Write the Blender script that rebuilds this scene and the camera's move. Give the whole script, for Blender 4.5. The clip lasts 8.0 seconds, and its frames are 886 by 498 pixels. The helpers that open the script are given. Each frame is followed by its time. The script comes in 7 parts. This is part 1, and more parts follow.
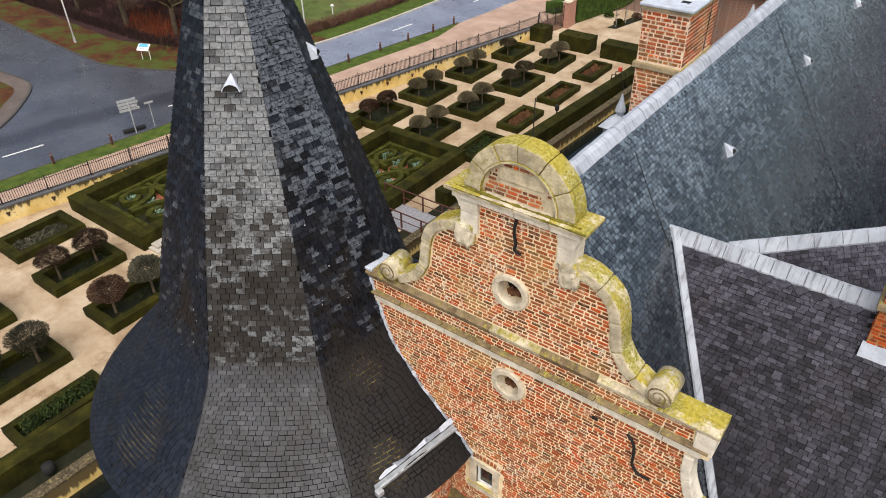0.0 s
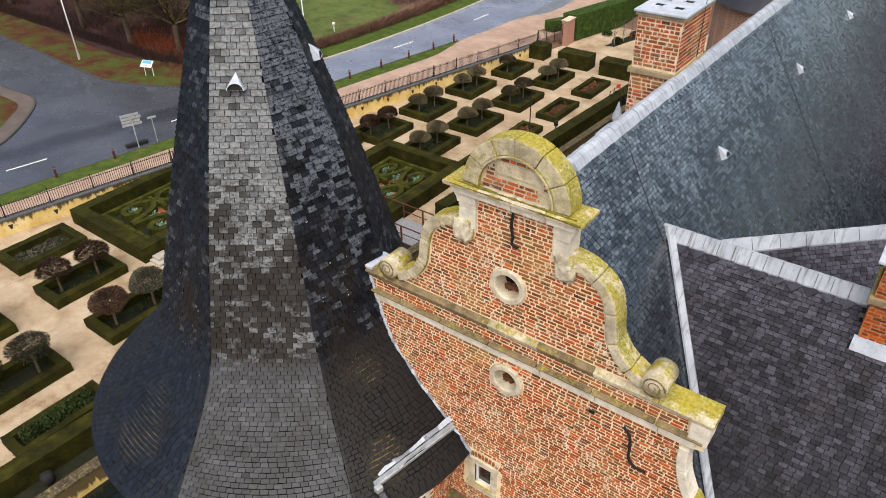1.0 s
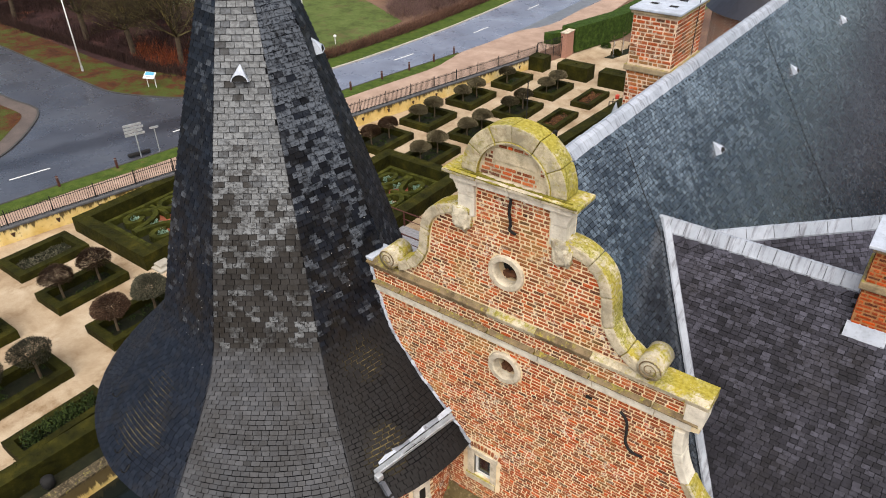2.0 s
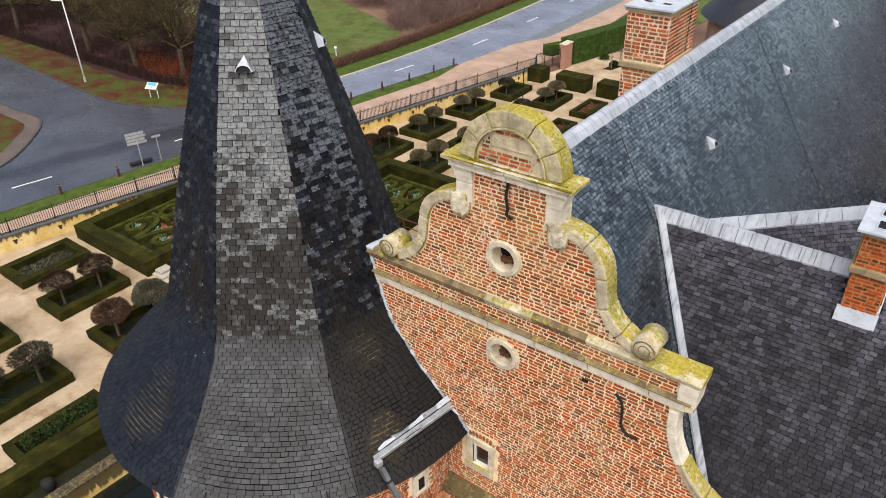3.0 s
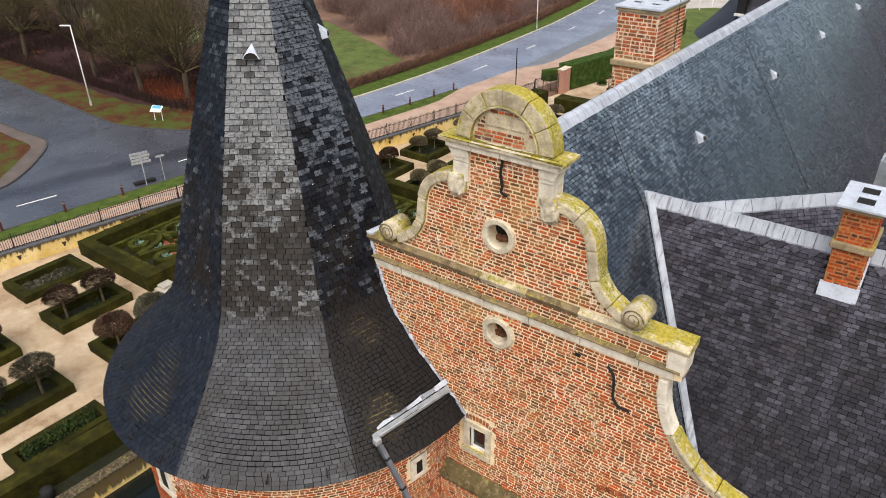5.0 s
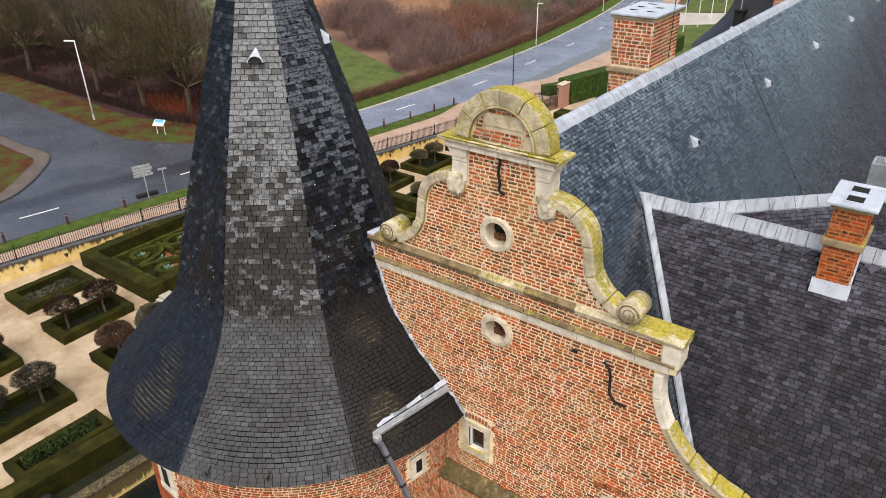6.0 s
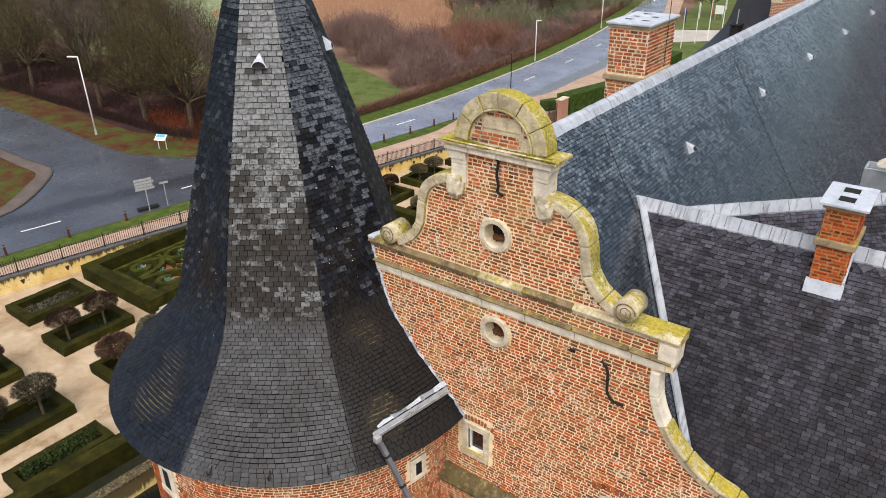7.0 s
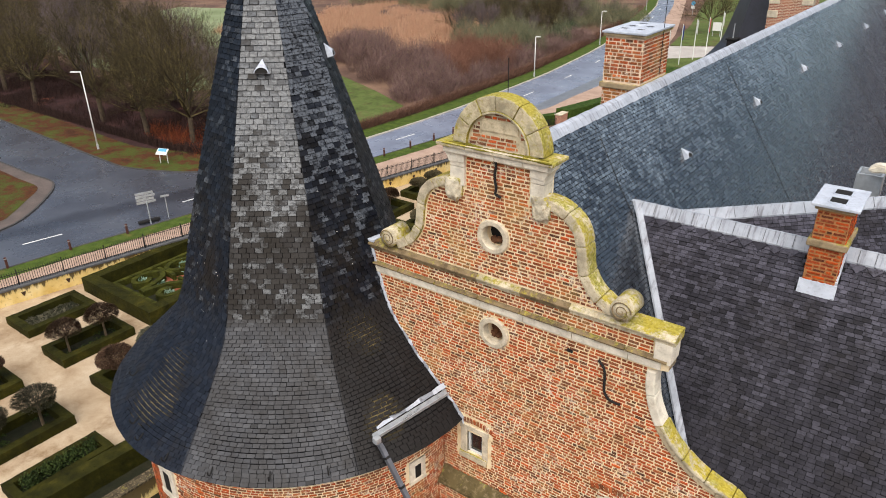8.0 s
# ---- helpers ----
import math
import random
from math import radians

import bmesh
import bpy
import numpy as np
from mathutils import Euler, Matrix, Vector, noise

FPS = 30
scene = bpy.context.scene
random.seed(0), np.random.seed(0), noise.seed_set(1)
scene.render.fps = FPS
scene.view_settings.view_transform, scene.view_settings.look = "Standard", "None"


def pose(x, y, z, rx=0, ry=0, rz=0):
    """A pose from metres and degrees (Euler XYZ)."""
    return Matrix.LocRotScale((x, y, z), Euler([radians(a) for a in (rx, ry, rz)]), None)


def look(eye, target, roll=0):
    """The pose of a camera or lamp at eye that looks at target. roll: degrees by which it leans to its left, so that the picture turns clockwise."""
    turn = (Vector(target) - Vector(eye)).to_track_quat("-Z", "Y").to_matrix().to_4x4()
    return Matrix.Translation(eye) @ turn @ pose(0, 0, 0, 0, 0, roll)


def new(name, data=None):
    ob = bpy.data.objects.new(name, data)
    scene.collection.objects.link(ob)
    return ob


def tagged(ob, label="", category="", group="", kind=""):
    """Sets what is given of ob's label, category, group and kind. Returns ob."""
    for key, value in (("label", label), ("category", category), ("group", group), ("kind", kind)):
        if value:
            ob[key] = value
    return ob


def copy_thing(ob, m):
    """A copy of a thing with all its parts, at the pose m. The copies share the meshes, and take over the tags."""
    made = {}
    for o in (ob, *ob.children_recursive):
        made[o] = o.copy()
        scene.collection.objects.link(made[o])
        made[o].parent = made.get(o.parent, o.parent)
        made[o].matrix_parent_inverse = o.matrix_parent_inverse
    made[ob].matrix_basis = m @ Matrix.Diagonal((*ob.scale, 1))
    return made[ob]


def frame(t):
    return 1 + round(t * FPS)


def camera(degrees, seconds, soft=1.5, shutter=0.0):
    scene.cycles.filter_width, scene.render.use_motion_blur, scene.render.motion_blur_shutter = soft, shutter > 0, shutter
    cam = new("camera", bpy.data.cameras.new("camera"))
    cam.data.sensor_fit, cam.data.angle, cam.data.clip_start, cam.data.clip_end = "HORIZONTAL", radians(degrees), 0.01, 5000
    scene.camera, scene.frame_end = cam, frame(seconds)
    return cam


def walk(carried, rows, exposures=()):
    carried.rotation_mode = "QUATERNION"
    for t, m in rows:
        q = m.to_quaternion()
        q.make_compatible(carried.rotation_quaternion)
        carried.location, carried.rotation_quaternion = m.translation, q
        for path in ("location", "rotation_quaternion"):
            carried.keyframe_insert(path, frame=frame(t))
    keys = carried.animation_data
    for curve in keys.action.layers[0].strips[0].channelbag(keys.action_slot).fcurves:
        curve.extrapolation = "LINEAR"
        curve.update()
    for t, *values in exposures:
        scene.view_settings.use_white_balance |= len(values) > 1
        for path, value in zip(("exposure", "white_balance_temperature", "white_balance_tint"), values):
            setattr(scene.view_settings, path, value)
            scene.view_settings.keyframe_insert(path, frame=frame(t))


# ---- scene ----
cam = camera(64.3, 8.0, soft=1.0)
PATH = [
    (0, (3.758, -6.481, 21.873), (2.78, -5.189, 20.7), -1.1),
    (0.5, (3.865, -6.609, 21.803), (2.878, -5.305, 20.652), -1.0),
    (1, (3.978, -6.751, 21.714), (2.982, -5.434, 20.585), -1.0),
    (1.5, (4.086, -6.89, 21.614), (3.083, -5.564, 20.503), -1.0),
    (3, (4.461, -7.355, 21.279), (3.439, -6.003, 20.218), -1.0),
    (3.5, (4.58, -7.505, 21.178), (3.552, -6.144, 20.134), -0.9),
    (4, (4.701, -7.646, 21.043), (3.666, -6.277, 20.017), -0.9),
    (4.5, (4.82, -7.792, 20.921), (3.779, -6.414, 19.913), -0.9),
    (6, (5.141, -8.181, 20.684), (4.079, -6.776, 19.736), -0.9),
    (6.5, (5.225, -8.287, 20.624), (4.158, -6.874, 19.695), -0.9),
    (7, (5.304, -8.395, 20.549), (4.23, -6.972, 19.643), -0.9),
    (7.5, (5.378, -8.493, 20.487), (4.299, -7.062, 19.601), -0.9),
    (8, (5.47, -8.592, 20.416), (4.384, -7.152, 19.551), -0.9),
]
walk(cam, [(t, look(eye, target, roll)) for t, eye, target, roll in PATH])

# ---- world and light ----
SUN_AZ, SUN_EL = -54.0, 58.0   # degrees: plan angle from +x, height
world = bpy.data.worlds.new("sky")
scene.world = world
world.use_nodes = True
wn = world.node_tree.nodes
sky = wn.new("ShaderNodeTexSky")
sky.sky_type = "NISHITA"
sky.sun_disc = False
sky.sun_elevation = radians(SUN_EL)
sky.sun_rotation = radians(90.0 - SUN_AZ)
sky.dust_density = 2.0
sky.air_density = 1.3
world.node_tree.links.new(sky.outputs[0], wn["Background"].inputs[0])
wn["Background"].inputs[1].default_value = 0.10
sun_data = bpy.data.lights.new("sun", "SUN")
sun_data.energy, sun_data.angle, sun_data.color = 4.9, radians(80), (1.0, 0.92, 0.825)
sun = new("sun", sun_data)
sd = Vector((math.cos(radians(SUN_AZ)) * math.cos(radians(SUN_EL)), math.sin(radians(SUN_AZ)) * math.cos(radians(SUN_EL)), math.sin(radians(SUN_EL))))
sun.matrix_world = look(sd * 80, (0, 0, 0))

# ---- materials ----
AX, AY = -4.55, -0.15        # axis of the round tower
EDGE0 = radians(-76.7)       # one of the eight hips of its spire
RNG = random.Random(7)


class Nodes:
    """A short way to write a procedural material."""

    def __init__(self, name, rough=0.8, metal=0.0, spec=0.4):
        self.mat = bpy.data.materials.new(name)
        self.mat.use_nodes = True
        self.t = self.mat.node_tree
        self.b = self.t.nodes["Principled BSDF"]
        self.b.inputs["Roughness"].default_value = rough
        self.b.inputs["Metallic"].default_value = metal
        self.b.inputs["Specular IOR Level"].default_value = spec
        self.co = self.t.nodes.new("ShaderNodeNewGeometry")

    def node(self, kind, **inputs):
        n = self.t.nodes.new(kind)
        for k, v in inputs.items():
            self.put(n.inputs[k.replace("_", " ")], v)
        return n

    def put(self, socket, v):
        if isinstance(v, bpy.types.NodeSocket):
            self.t.links.new(v, socket)
        else:
            socket.default_value = v

    def noise(self, scale, detail=4.0, rough=0.6, stretch=(1, 1, 1), shift=(0, 0, 0)):
        m = self.node("ShaderNodeMapping", Vector=self.co.outputs["Position"], Scale=stretch, Location=shift)
        return self.node("ShaderNodeTexNoise", Vector=m.outputs[0], Scale=scale, Detail=detail, Roughness=rough).outputs["Fac"]

    def ramp(self, fac, *stops):
        r = self.t.nodes.new("ShaderNodeValToRGB")
        e = r.color_ramp.elements
        while len(e) < len(stops):
            e.new(0.5)
        for el, (p, c) in zip(e, stops):
            el.position = p
            el.color = (*c, 1) if len(c) == 3 else c
        self.put(r.inputs[0], fac)
        return r.outputs[0]

    def mask(self, fac, lo, hi):
        n = self.node("ShaderNodeMapRange")
        self.put(n.inputs[0], fac)
        self.put(n.inputs[1], lo)
        self.put(n.inputs[2], hi)
        return n.outputs[0]

    def math(self, op, a, b=0.0):
        n = self.t.nodes.new("ShaderNodeMath")
        n.operation = op
        self.put(n.inputs[0], a)
        self.put(n.inputs[1], b)
        return n.outputs[0]

    def mix(self, fac, a, b, mode="MIX"):
        n = self.t.nodes.new("ShaderNodeMix")
        n.data_type = "RGBA"
        n.blend_type = mode
        for s, v in ((n.inputs[0], fac), (n.inputs[6], a), (n.inputs[7], b)):
            self.put(s, (*v, 1) if isinstance(v, tuple) and len(v) == 3 else v)
        return n.outputs[2]

    def piece(self):
        """A number for each separate piece, whether an object or an island of a mesh."""
        o = self.t.nodes.new("ShaderNodeObjectInfo")
        return self.math("FRACT", self.math("ADD", o.outputs["Random"], self.co.outputs["Random Per Island"]))

    def up(self):
        s = self.t.nodes.new("ShaderNodeSeparateXYZ")
        self.put(s.inputs[0], self.co.outputs["Normal"])
        return s.outputs[2]

    def place(self, axis):
        s = self.t.nodes.new("ShaderNodeSeparateXYZ")
        self.put(s.inputs[0], self.co.outputs["Position"])
        return s.outputs[axis]

    def done(self, colour, bump=None, strength=0.3, dist=0.01, rough=None):
        self.put(self.b.inputs["Base Color"], (*colour, 1) if isinstance(colour, tuple) else colour)
        if bump is not None:
            n = self.node("ShaderNodeBump", Strength=strength, Distance=dist, Height=bump)
            self.put(self.b.inputs["Normal"], n.outputs[0])
        if rough is not None:
            self.put(self.b.inputs["Roughness"], rough)
        return self.mat


def brick_material(name="brick", fire=0.0):
    """fire: how much hotter and cleaner the bricks are."""
    n = Nodes(name, 0.9, spec=0.12)
    k = n.piece()
    hue = n.ramp(k, (0.0, (0.60, 0.088, 0.020)), (0.13, (0.37, 0.072, 0.028)), (0.26, (0.48, 0.122, 0.046)), (0.38, (0.17, 0.055, 0.030)), (0.50, (0.50, 0.092, 0.027)),
                 (0.62, (0.30, 0.098, 0.045)), (0.73, (0.105, 0.050, 0.036)), (0.83, (0.52, 0.175, 0.075)), (0.93, (0.66, 0.10, 0.014)), (1.0, (0.06, 0.040, 0.034)))
    if fire:
        hue = n.mix(fire, hue, n.ramp(k, (0.0, (0.60, 0.085, 0.010)), (0.5, (0.42, 0.060, 0.014)), (0.8, (0.26, 0.04, 0.015)), (1.0, (0.09, 0.03, 0.02))))
    tone = n.math("ADD", 0.58, n.math("MULTIPLY", n.math("FRACT", n.math("MULTIPLY", k, 37.3)), 0.55))
    base = n.mix(1.0, hue, n.ramp(tone, (0.0, (0, 0, 0)), (1.0, (1, 1, 1))), "MULTIPLY")
    c = n.mix(n.math("MULTIPLY", n.mask(n.noise(48, 5, 0.7), 0.48, 0.68), 0.45), base, (0.56, 0.25, 0.09))
    c = n.mix(n.math("MULTIPLY", n.mask(n.noise(22, 5, 0.75, shift=(2, 0, 6)), 0.52, 0.64), 0.6), c, (0.10, 0.045, 0.030))
    if not fire:
        lime = n.math("MULTIPLY", n.mask(n.noise(1.4, 5, 0.7), 0.50, 0.58), n.mask(n.noise(11, 5, 0.75), 0.53, 0.59))
        c = n.mix(n.math("MULTIPLY", lime, 0.8), c, (0.82, 0.74, 0.60))
    c = n.mix(n.math("MULTIPLY", n.mask(n.noise(1.3, 5, 0.7, shift=(5, 5, 5)), 0.50, 0.66), 0.18), c, (0.36, 0.23, 0.09))
    c = n.mix(n.math("MULTIPLY", n.mask(n.noise(1.0, 5, 0.7, shift=(9, 2, 7)), 0.52, 0.66), 0.35), c, (0.52, 0.36, 0.12))
    c = n.mix(n.mask(n.noise(60, 3), 0.62, 0.8), c, (0.10, 0.05, 0.035))
    return n.done(c, n.noise(70, 5), 0.5, 0.008)


def mortar_material():
    n = Nodes("lime_mortar", 0.95, spec=0.1)
    c = n.ramp(n.noise(3, 6), (0.3, (0.64, 0.46, 0.25)), (0.5, (0.84, 0.69, 0.45)), (0.75, (0.87, 0.79, 0.59)))
    c = n.mix(n.mask(n.noise(55, 4), 0.6, 0.8), c, (0.4, 0.3, 0.2))
    return n.done(c, n.noise(90, 4), 0.6, 0.006)


def stone_material(name, moss, clean=(0.62, 0.54, 0.42), gold=0.0, soot=0.5):
    """Limestone; moss: how far lichen has spread over it (tops first), gold: how yellow it is, soot: black crust."""
    n = Nodes(name, 0.9, spec=0.15)
    base = n.ramp(n.noise(4, 6), (0.3, tuple(0.72 * v for v in clean)), (0.55, clean), (0.8, tuple(min(0.86, 1.15 * v) for v in clean)))
    c = n.mix(n.math("MULTIPLY", n.mask(n.noise(2.3, 6, 0.75, shift=(1, 7, 4)), 0.46, 0.62), soot), base, tuple(0.40 * v for v in clean))
    c = n.mix(n.math("MULTIPLY", n.mask(n.noise(9, 6, 0.75), 0.50, 0.68), 0.25 + 0.7 * soot), c, (0.30, 0.23, 0.14))
    s = n.t.nodes.new("ShaderNodeSeparateXYZ")
    n.put(s.inputs[0], n.co.outputs["Normal"])
    top = n.math("SUBTRACT", 1.0, n.math("ABSOLUTE", s.outputs[1]))
    lichen = n.math("ADD", n.math("ADD", n.math("MULTIPLY", n.noise(3.2, 6, 0.75, shift=(3, 1, 2)), 0.60), n.math("MULTIPLY", n.noise(17, 5, 0.7), 0.40)), n.math("MULTIPLY", top, 0.14))
    dull = n.ramp(n.noise(26, 4), (0.3, (0.14, 0.122, 0.026)), (0.5, (0.30, 0.27, 0.058)), (0.75, (0.52, 0.47, 0.16)))
    bright = n.ramp(n.noise(21, 4), (0.3, (0.27, 0.19, 0.012)), (0.5, (0.48, 0.36, 0.025)), (0.75, (0.62, 0.51, 0.10)))
    c = n.mix(n.mask(lichen, 0.76 - moss * 0.36, 0.85 - moss * 0.36), c, n.mix(n.math("MULTIPLY", n.mask(n.noise(2.1, 4, shift=(2, 2, 8)), 0.40, 0.58), gold), dull, bright))
    c = n.mix(n.math("MULTIPLY", n.mask(n.noise(34, 5, 0.75, shift=(9, 0, 0)), 0.55, 0.72), 0.5 * soot), c, (0.10, 0.08, 0.045))
    return n.done(c, n.noise(45, 6, 0.7), 0.6, 0.012)


def slate_material(name, tones, gloss=0.38, light=(0.2, 0.22, 0.25), share=0.15, spec=0.5, streak=0.0, wet=0.0, run=(0.18, 1, 0.18), stain=(0.016, 0.014, 0.012), stained=0.5, crest=None, soft=0.9):
    """Slates of three tones, a share of them worn to a paler one in ragged patches, with dark stains; crest: a larger
    pale share towards the ridge.
    """
    n = Nodes(name, gloss, spec=spec)
    n.b.inputs["Coat Weight"].default_value = wet
    n.b.inputs["Coat Roughness"].default_value = 0.13
    k = n.piece()
    other = n.math("FRACT", n.math("MULTIPLY", k, 37.3))
    c = n.ramp(k, (0.0, tones[0]), (0.3, tones[1]), (0.6, tones[2]), (0.85, tones[1]), (1.0, tones[0]))
    patchy = n.math("MULTIPLY", n.math("SUBTRACT", n.noise(0.8, 5, 0.65), 0.5), 1.3)
    # paler with height: lead runs on the wing, painted sheen on the main roof
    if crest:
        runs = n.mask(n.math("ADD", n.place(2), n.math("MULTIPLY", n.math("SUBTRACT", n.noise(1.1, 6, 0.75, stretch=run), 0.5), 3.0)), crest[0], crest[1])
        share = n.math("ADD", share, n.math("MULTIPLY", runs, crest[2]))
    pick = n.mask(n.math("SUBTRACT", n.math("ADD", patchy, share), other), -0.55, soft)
    ragged = n.mask(n.noise(17, 5, 0.7, shift=(3, 3, 3)), 0.34, 0.52)
    c = n.mix(n.math("MULTIPLY", n.math("MULTIPLY", pick, ragged), 0.85), c, light)
    c = n.mix(n.math("MULTIPLY", n.mask(n.noise(1.3, 6, 0.72, shift=(1, 6, 2)), 0.50, 0.66), stained), c, stain)
    c = n.mix(n.math("MULTIPLY", n.mask(n.noise(38, 5, 0.7), 0.60, 0.80), 0.35), c, light)
    if streak:
        c = n.mix(n.math("MULTIPLY", n.mask(n.noise(1.6, 5, 0.7, stretch=run), 0.48, 0.70), streak), c, light)
    r = n.math("ADD", n.math("MULTIPLY", n.noise(0.7, 4), 0.30), n.math("MULTIPLY", other, 0.14))
    return n.done(c, n.noise(24, 6, 0.7, stretch=(1, 1, 1.6)), 0.35, 0.005, n.math("ADD", r, gloss - 0.2))


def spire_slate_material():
    """The spire's slates: ragged bleached ones, with sky sheen painted in as paler slates by face and height; black
    with algae lower down, smoother slates on the flare, toned face by face.
    """
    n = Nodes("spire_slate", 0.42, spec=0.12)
    k = n.piece()
    other = n.math("FRACT", n.math("MULTIPLY", k, 37.3))
    about = n.t.nodes.new("ShaderNodeVectorMath")
    about.operation = "SUBTRACT"
    n.put(about.inputs[0], n.co.outputs["Position"])
    about.inputs[1].default_value = (AX, AY, 0)
    flat = n.t.nodes.new("ShaderNodeVectorMath")
    flat.operation = "MULTIPLY"
    n.put(flat.inputs[0], about.outputs[0])
    flat.inputs[1].default_value = (1, 1, 0)
    unit = n.t.nodes.new("ShaderNodeVectorMath")
    unit.operation = "NORMALIZE"
    n.put(unit.inputs[0], flat.outputs[0])
    # face masks: sheen and shade are coloured in per side of the spire
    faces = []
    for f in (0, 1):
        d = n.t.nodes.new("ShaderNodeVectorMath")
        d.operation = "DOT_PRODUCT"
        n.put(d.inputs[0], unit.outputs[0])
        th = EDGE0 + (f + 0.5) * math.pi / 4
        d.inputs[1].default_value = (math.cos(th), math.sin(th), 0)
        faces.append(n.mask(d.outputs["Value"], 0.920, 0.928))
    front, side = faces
    z = n.place(2)
    wander = n.math("MULTIPLY", n.math("SUBTRACT", n.noise(0.9, 5, 0.7), 0.5), 2.6)
    high = n.mask(n.math("ADD", z, wander), 15.2, 17.2)
    top = n.mask(z, 15.0, 18.5)
    flare = n.mask(n.math("ADD", z, n.math("MULTIPLY", n.noise(2.5, 3), 0.2)), 14.08, 13.92)
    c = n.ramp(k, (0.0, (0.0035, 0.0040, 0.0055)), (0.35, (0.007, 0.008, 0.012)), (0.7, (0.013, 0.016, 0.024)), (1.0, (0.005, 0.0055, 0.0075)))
    # faces turned away get a bluer tone, standing for reflected sky
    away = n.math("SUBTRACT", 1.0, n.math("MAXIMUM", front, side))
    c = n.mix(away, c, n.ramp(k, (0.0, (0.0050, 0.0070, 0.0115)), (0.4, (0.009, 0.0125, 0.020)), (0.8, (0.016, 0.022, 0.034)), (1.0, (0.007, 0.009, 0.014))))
    # how many slates are pale; front and side shares carry painted sky sheen
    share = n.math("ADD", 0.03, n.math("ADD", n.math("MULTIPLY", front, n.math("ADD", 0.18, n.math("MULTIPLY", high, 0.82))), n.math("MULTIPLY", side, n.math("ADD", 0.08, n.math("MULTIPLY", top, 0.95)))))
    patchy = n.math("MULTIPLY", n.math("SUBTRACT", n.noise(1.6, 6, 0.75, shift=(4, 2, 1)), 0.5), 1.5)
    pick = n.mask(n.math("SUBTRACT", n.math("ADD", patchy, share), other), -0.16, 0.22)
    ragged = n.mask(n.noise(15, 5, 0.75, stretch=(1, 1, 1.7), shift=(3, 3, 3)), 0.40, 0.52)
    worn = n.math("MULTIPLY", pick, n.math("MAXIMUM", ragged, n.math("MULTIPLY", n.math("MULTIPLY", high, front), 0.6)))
    # pale tone is stronger on the front face: sheen put into the colour
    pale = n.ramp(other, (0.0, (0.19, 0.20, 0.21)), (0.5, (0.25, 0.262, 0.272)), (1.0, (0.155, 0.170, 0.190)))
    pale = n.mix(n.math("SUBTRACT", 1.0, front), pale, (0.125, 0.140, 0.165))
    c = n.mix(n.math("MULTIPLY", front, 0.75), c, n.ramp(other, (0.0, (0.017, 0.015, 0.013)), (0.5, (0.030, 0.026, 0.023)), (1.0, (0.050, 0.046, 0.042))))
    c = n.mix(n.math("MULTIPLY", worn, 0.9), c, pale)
    # brown and black algae, thickest half way up
    algae = n.mask(n.noise(1.5, 6, 0.75, shift=(1, 6, 2)), 0.44, 0.60)
    algae = n.math("MULTIPLY", algae, n.math("SUBTRACT", 0.75, n.math("MULTIPLY", high, 0.55)))
    c = n.mix(algae, c, (0.016, 0.013, 0.010))
    c = n.mix(n.math("MULTIPLY", n.mask(n.noise(5, 6, 0.75), 0.56, 0.68), 0.30), c, (0.030, 0.027, 0.020))
    # the flare: its lighter front, blue and dark sides are light painted per face
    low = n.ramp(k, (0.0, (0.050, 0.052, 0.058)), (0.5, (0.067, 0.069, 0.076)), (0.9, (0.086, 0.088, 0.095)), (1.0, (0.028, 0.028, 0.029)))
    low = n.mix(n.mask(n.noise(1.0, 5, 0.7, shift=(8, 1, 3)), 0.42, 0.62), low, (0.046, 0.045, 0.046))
    # blue sky reflection coloured into the faces turned away
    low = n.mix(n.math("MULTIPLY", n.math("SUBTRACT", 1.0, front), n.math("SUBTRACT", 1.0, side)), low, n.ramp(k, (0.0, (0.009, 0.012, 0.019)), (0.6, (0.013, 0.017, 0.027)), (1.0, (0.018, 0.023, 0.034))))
    # right side painted near black for its lack of sheen
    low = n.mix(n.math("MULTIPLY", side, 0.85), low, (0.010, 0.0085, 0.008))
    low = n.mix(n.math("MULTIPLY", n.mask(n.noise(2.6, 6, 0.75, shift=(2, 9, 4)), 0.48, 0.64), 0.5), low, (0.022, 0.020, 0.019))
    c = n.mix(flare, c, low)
    c = n.mix(n.math("MULTIPLY", n.mask(n.noise(42, 5, 0.7), 0.62, 0.78), 0.35), c, (0.17, 0.17, 0.165))
    r = n.math("ADD", n.math("MULTIPLY", n.noise(1.1, 4), 0.24), n.math("MULTIPLY", other, 0.16))
    return n.done(c, n.noise(24, 6, 0.7, stretch=(1, 1, 1.6)), 0.35, 0.005, n.math("ADD", r, 0.24))


def lead_material(name="lead", run=(1, 1, 1), clean=1.0):
    """run: small along the way the water takes."""
    n = Nodes(name, 0.55, 0.0, 0.4)
    c = n.ramp(n.noise(3, 5), (0.3, tuple(clean * v for v in (0.40, 0.44, 0.51))), (0.6, tuple(clean * v for v in (0.54, 0.585, 0.67))), (0.8, tuple(clean * v for v in (0.66, 0.70, 0.78))))
    streaky = 0.75 if run != (1, 1, 1) else 0.25
    c = n.mix(n.math("MULTIPLY", n.mask(n.noise(16, 5, 0.7, stretch=run), 0.50, 0.66), streaky), c, (0.10, 0.095, 0.11))
    c = n.mix(n.math("MULTIPLY", n.mask(n.noise(2.2, 6, 0.7, shift=(4, 1, 1)), 0.46, 0.68), 0.45), c, tuple(clean * v for v in (0.30, 0.325, 0.38)))
    return n.done(c, n.noise(12, 5), 0.35, 0.01)


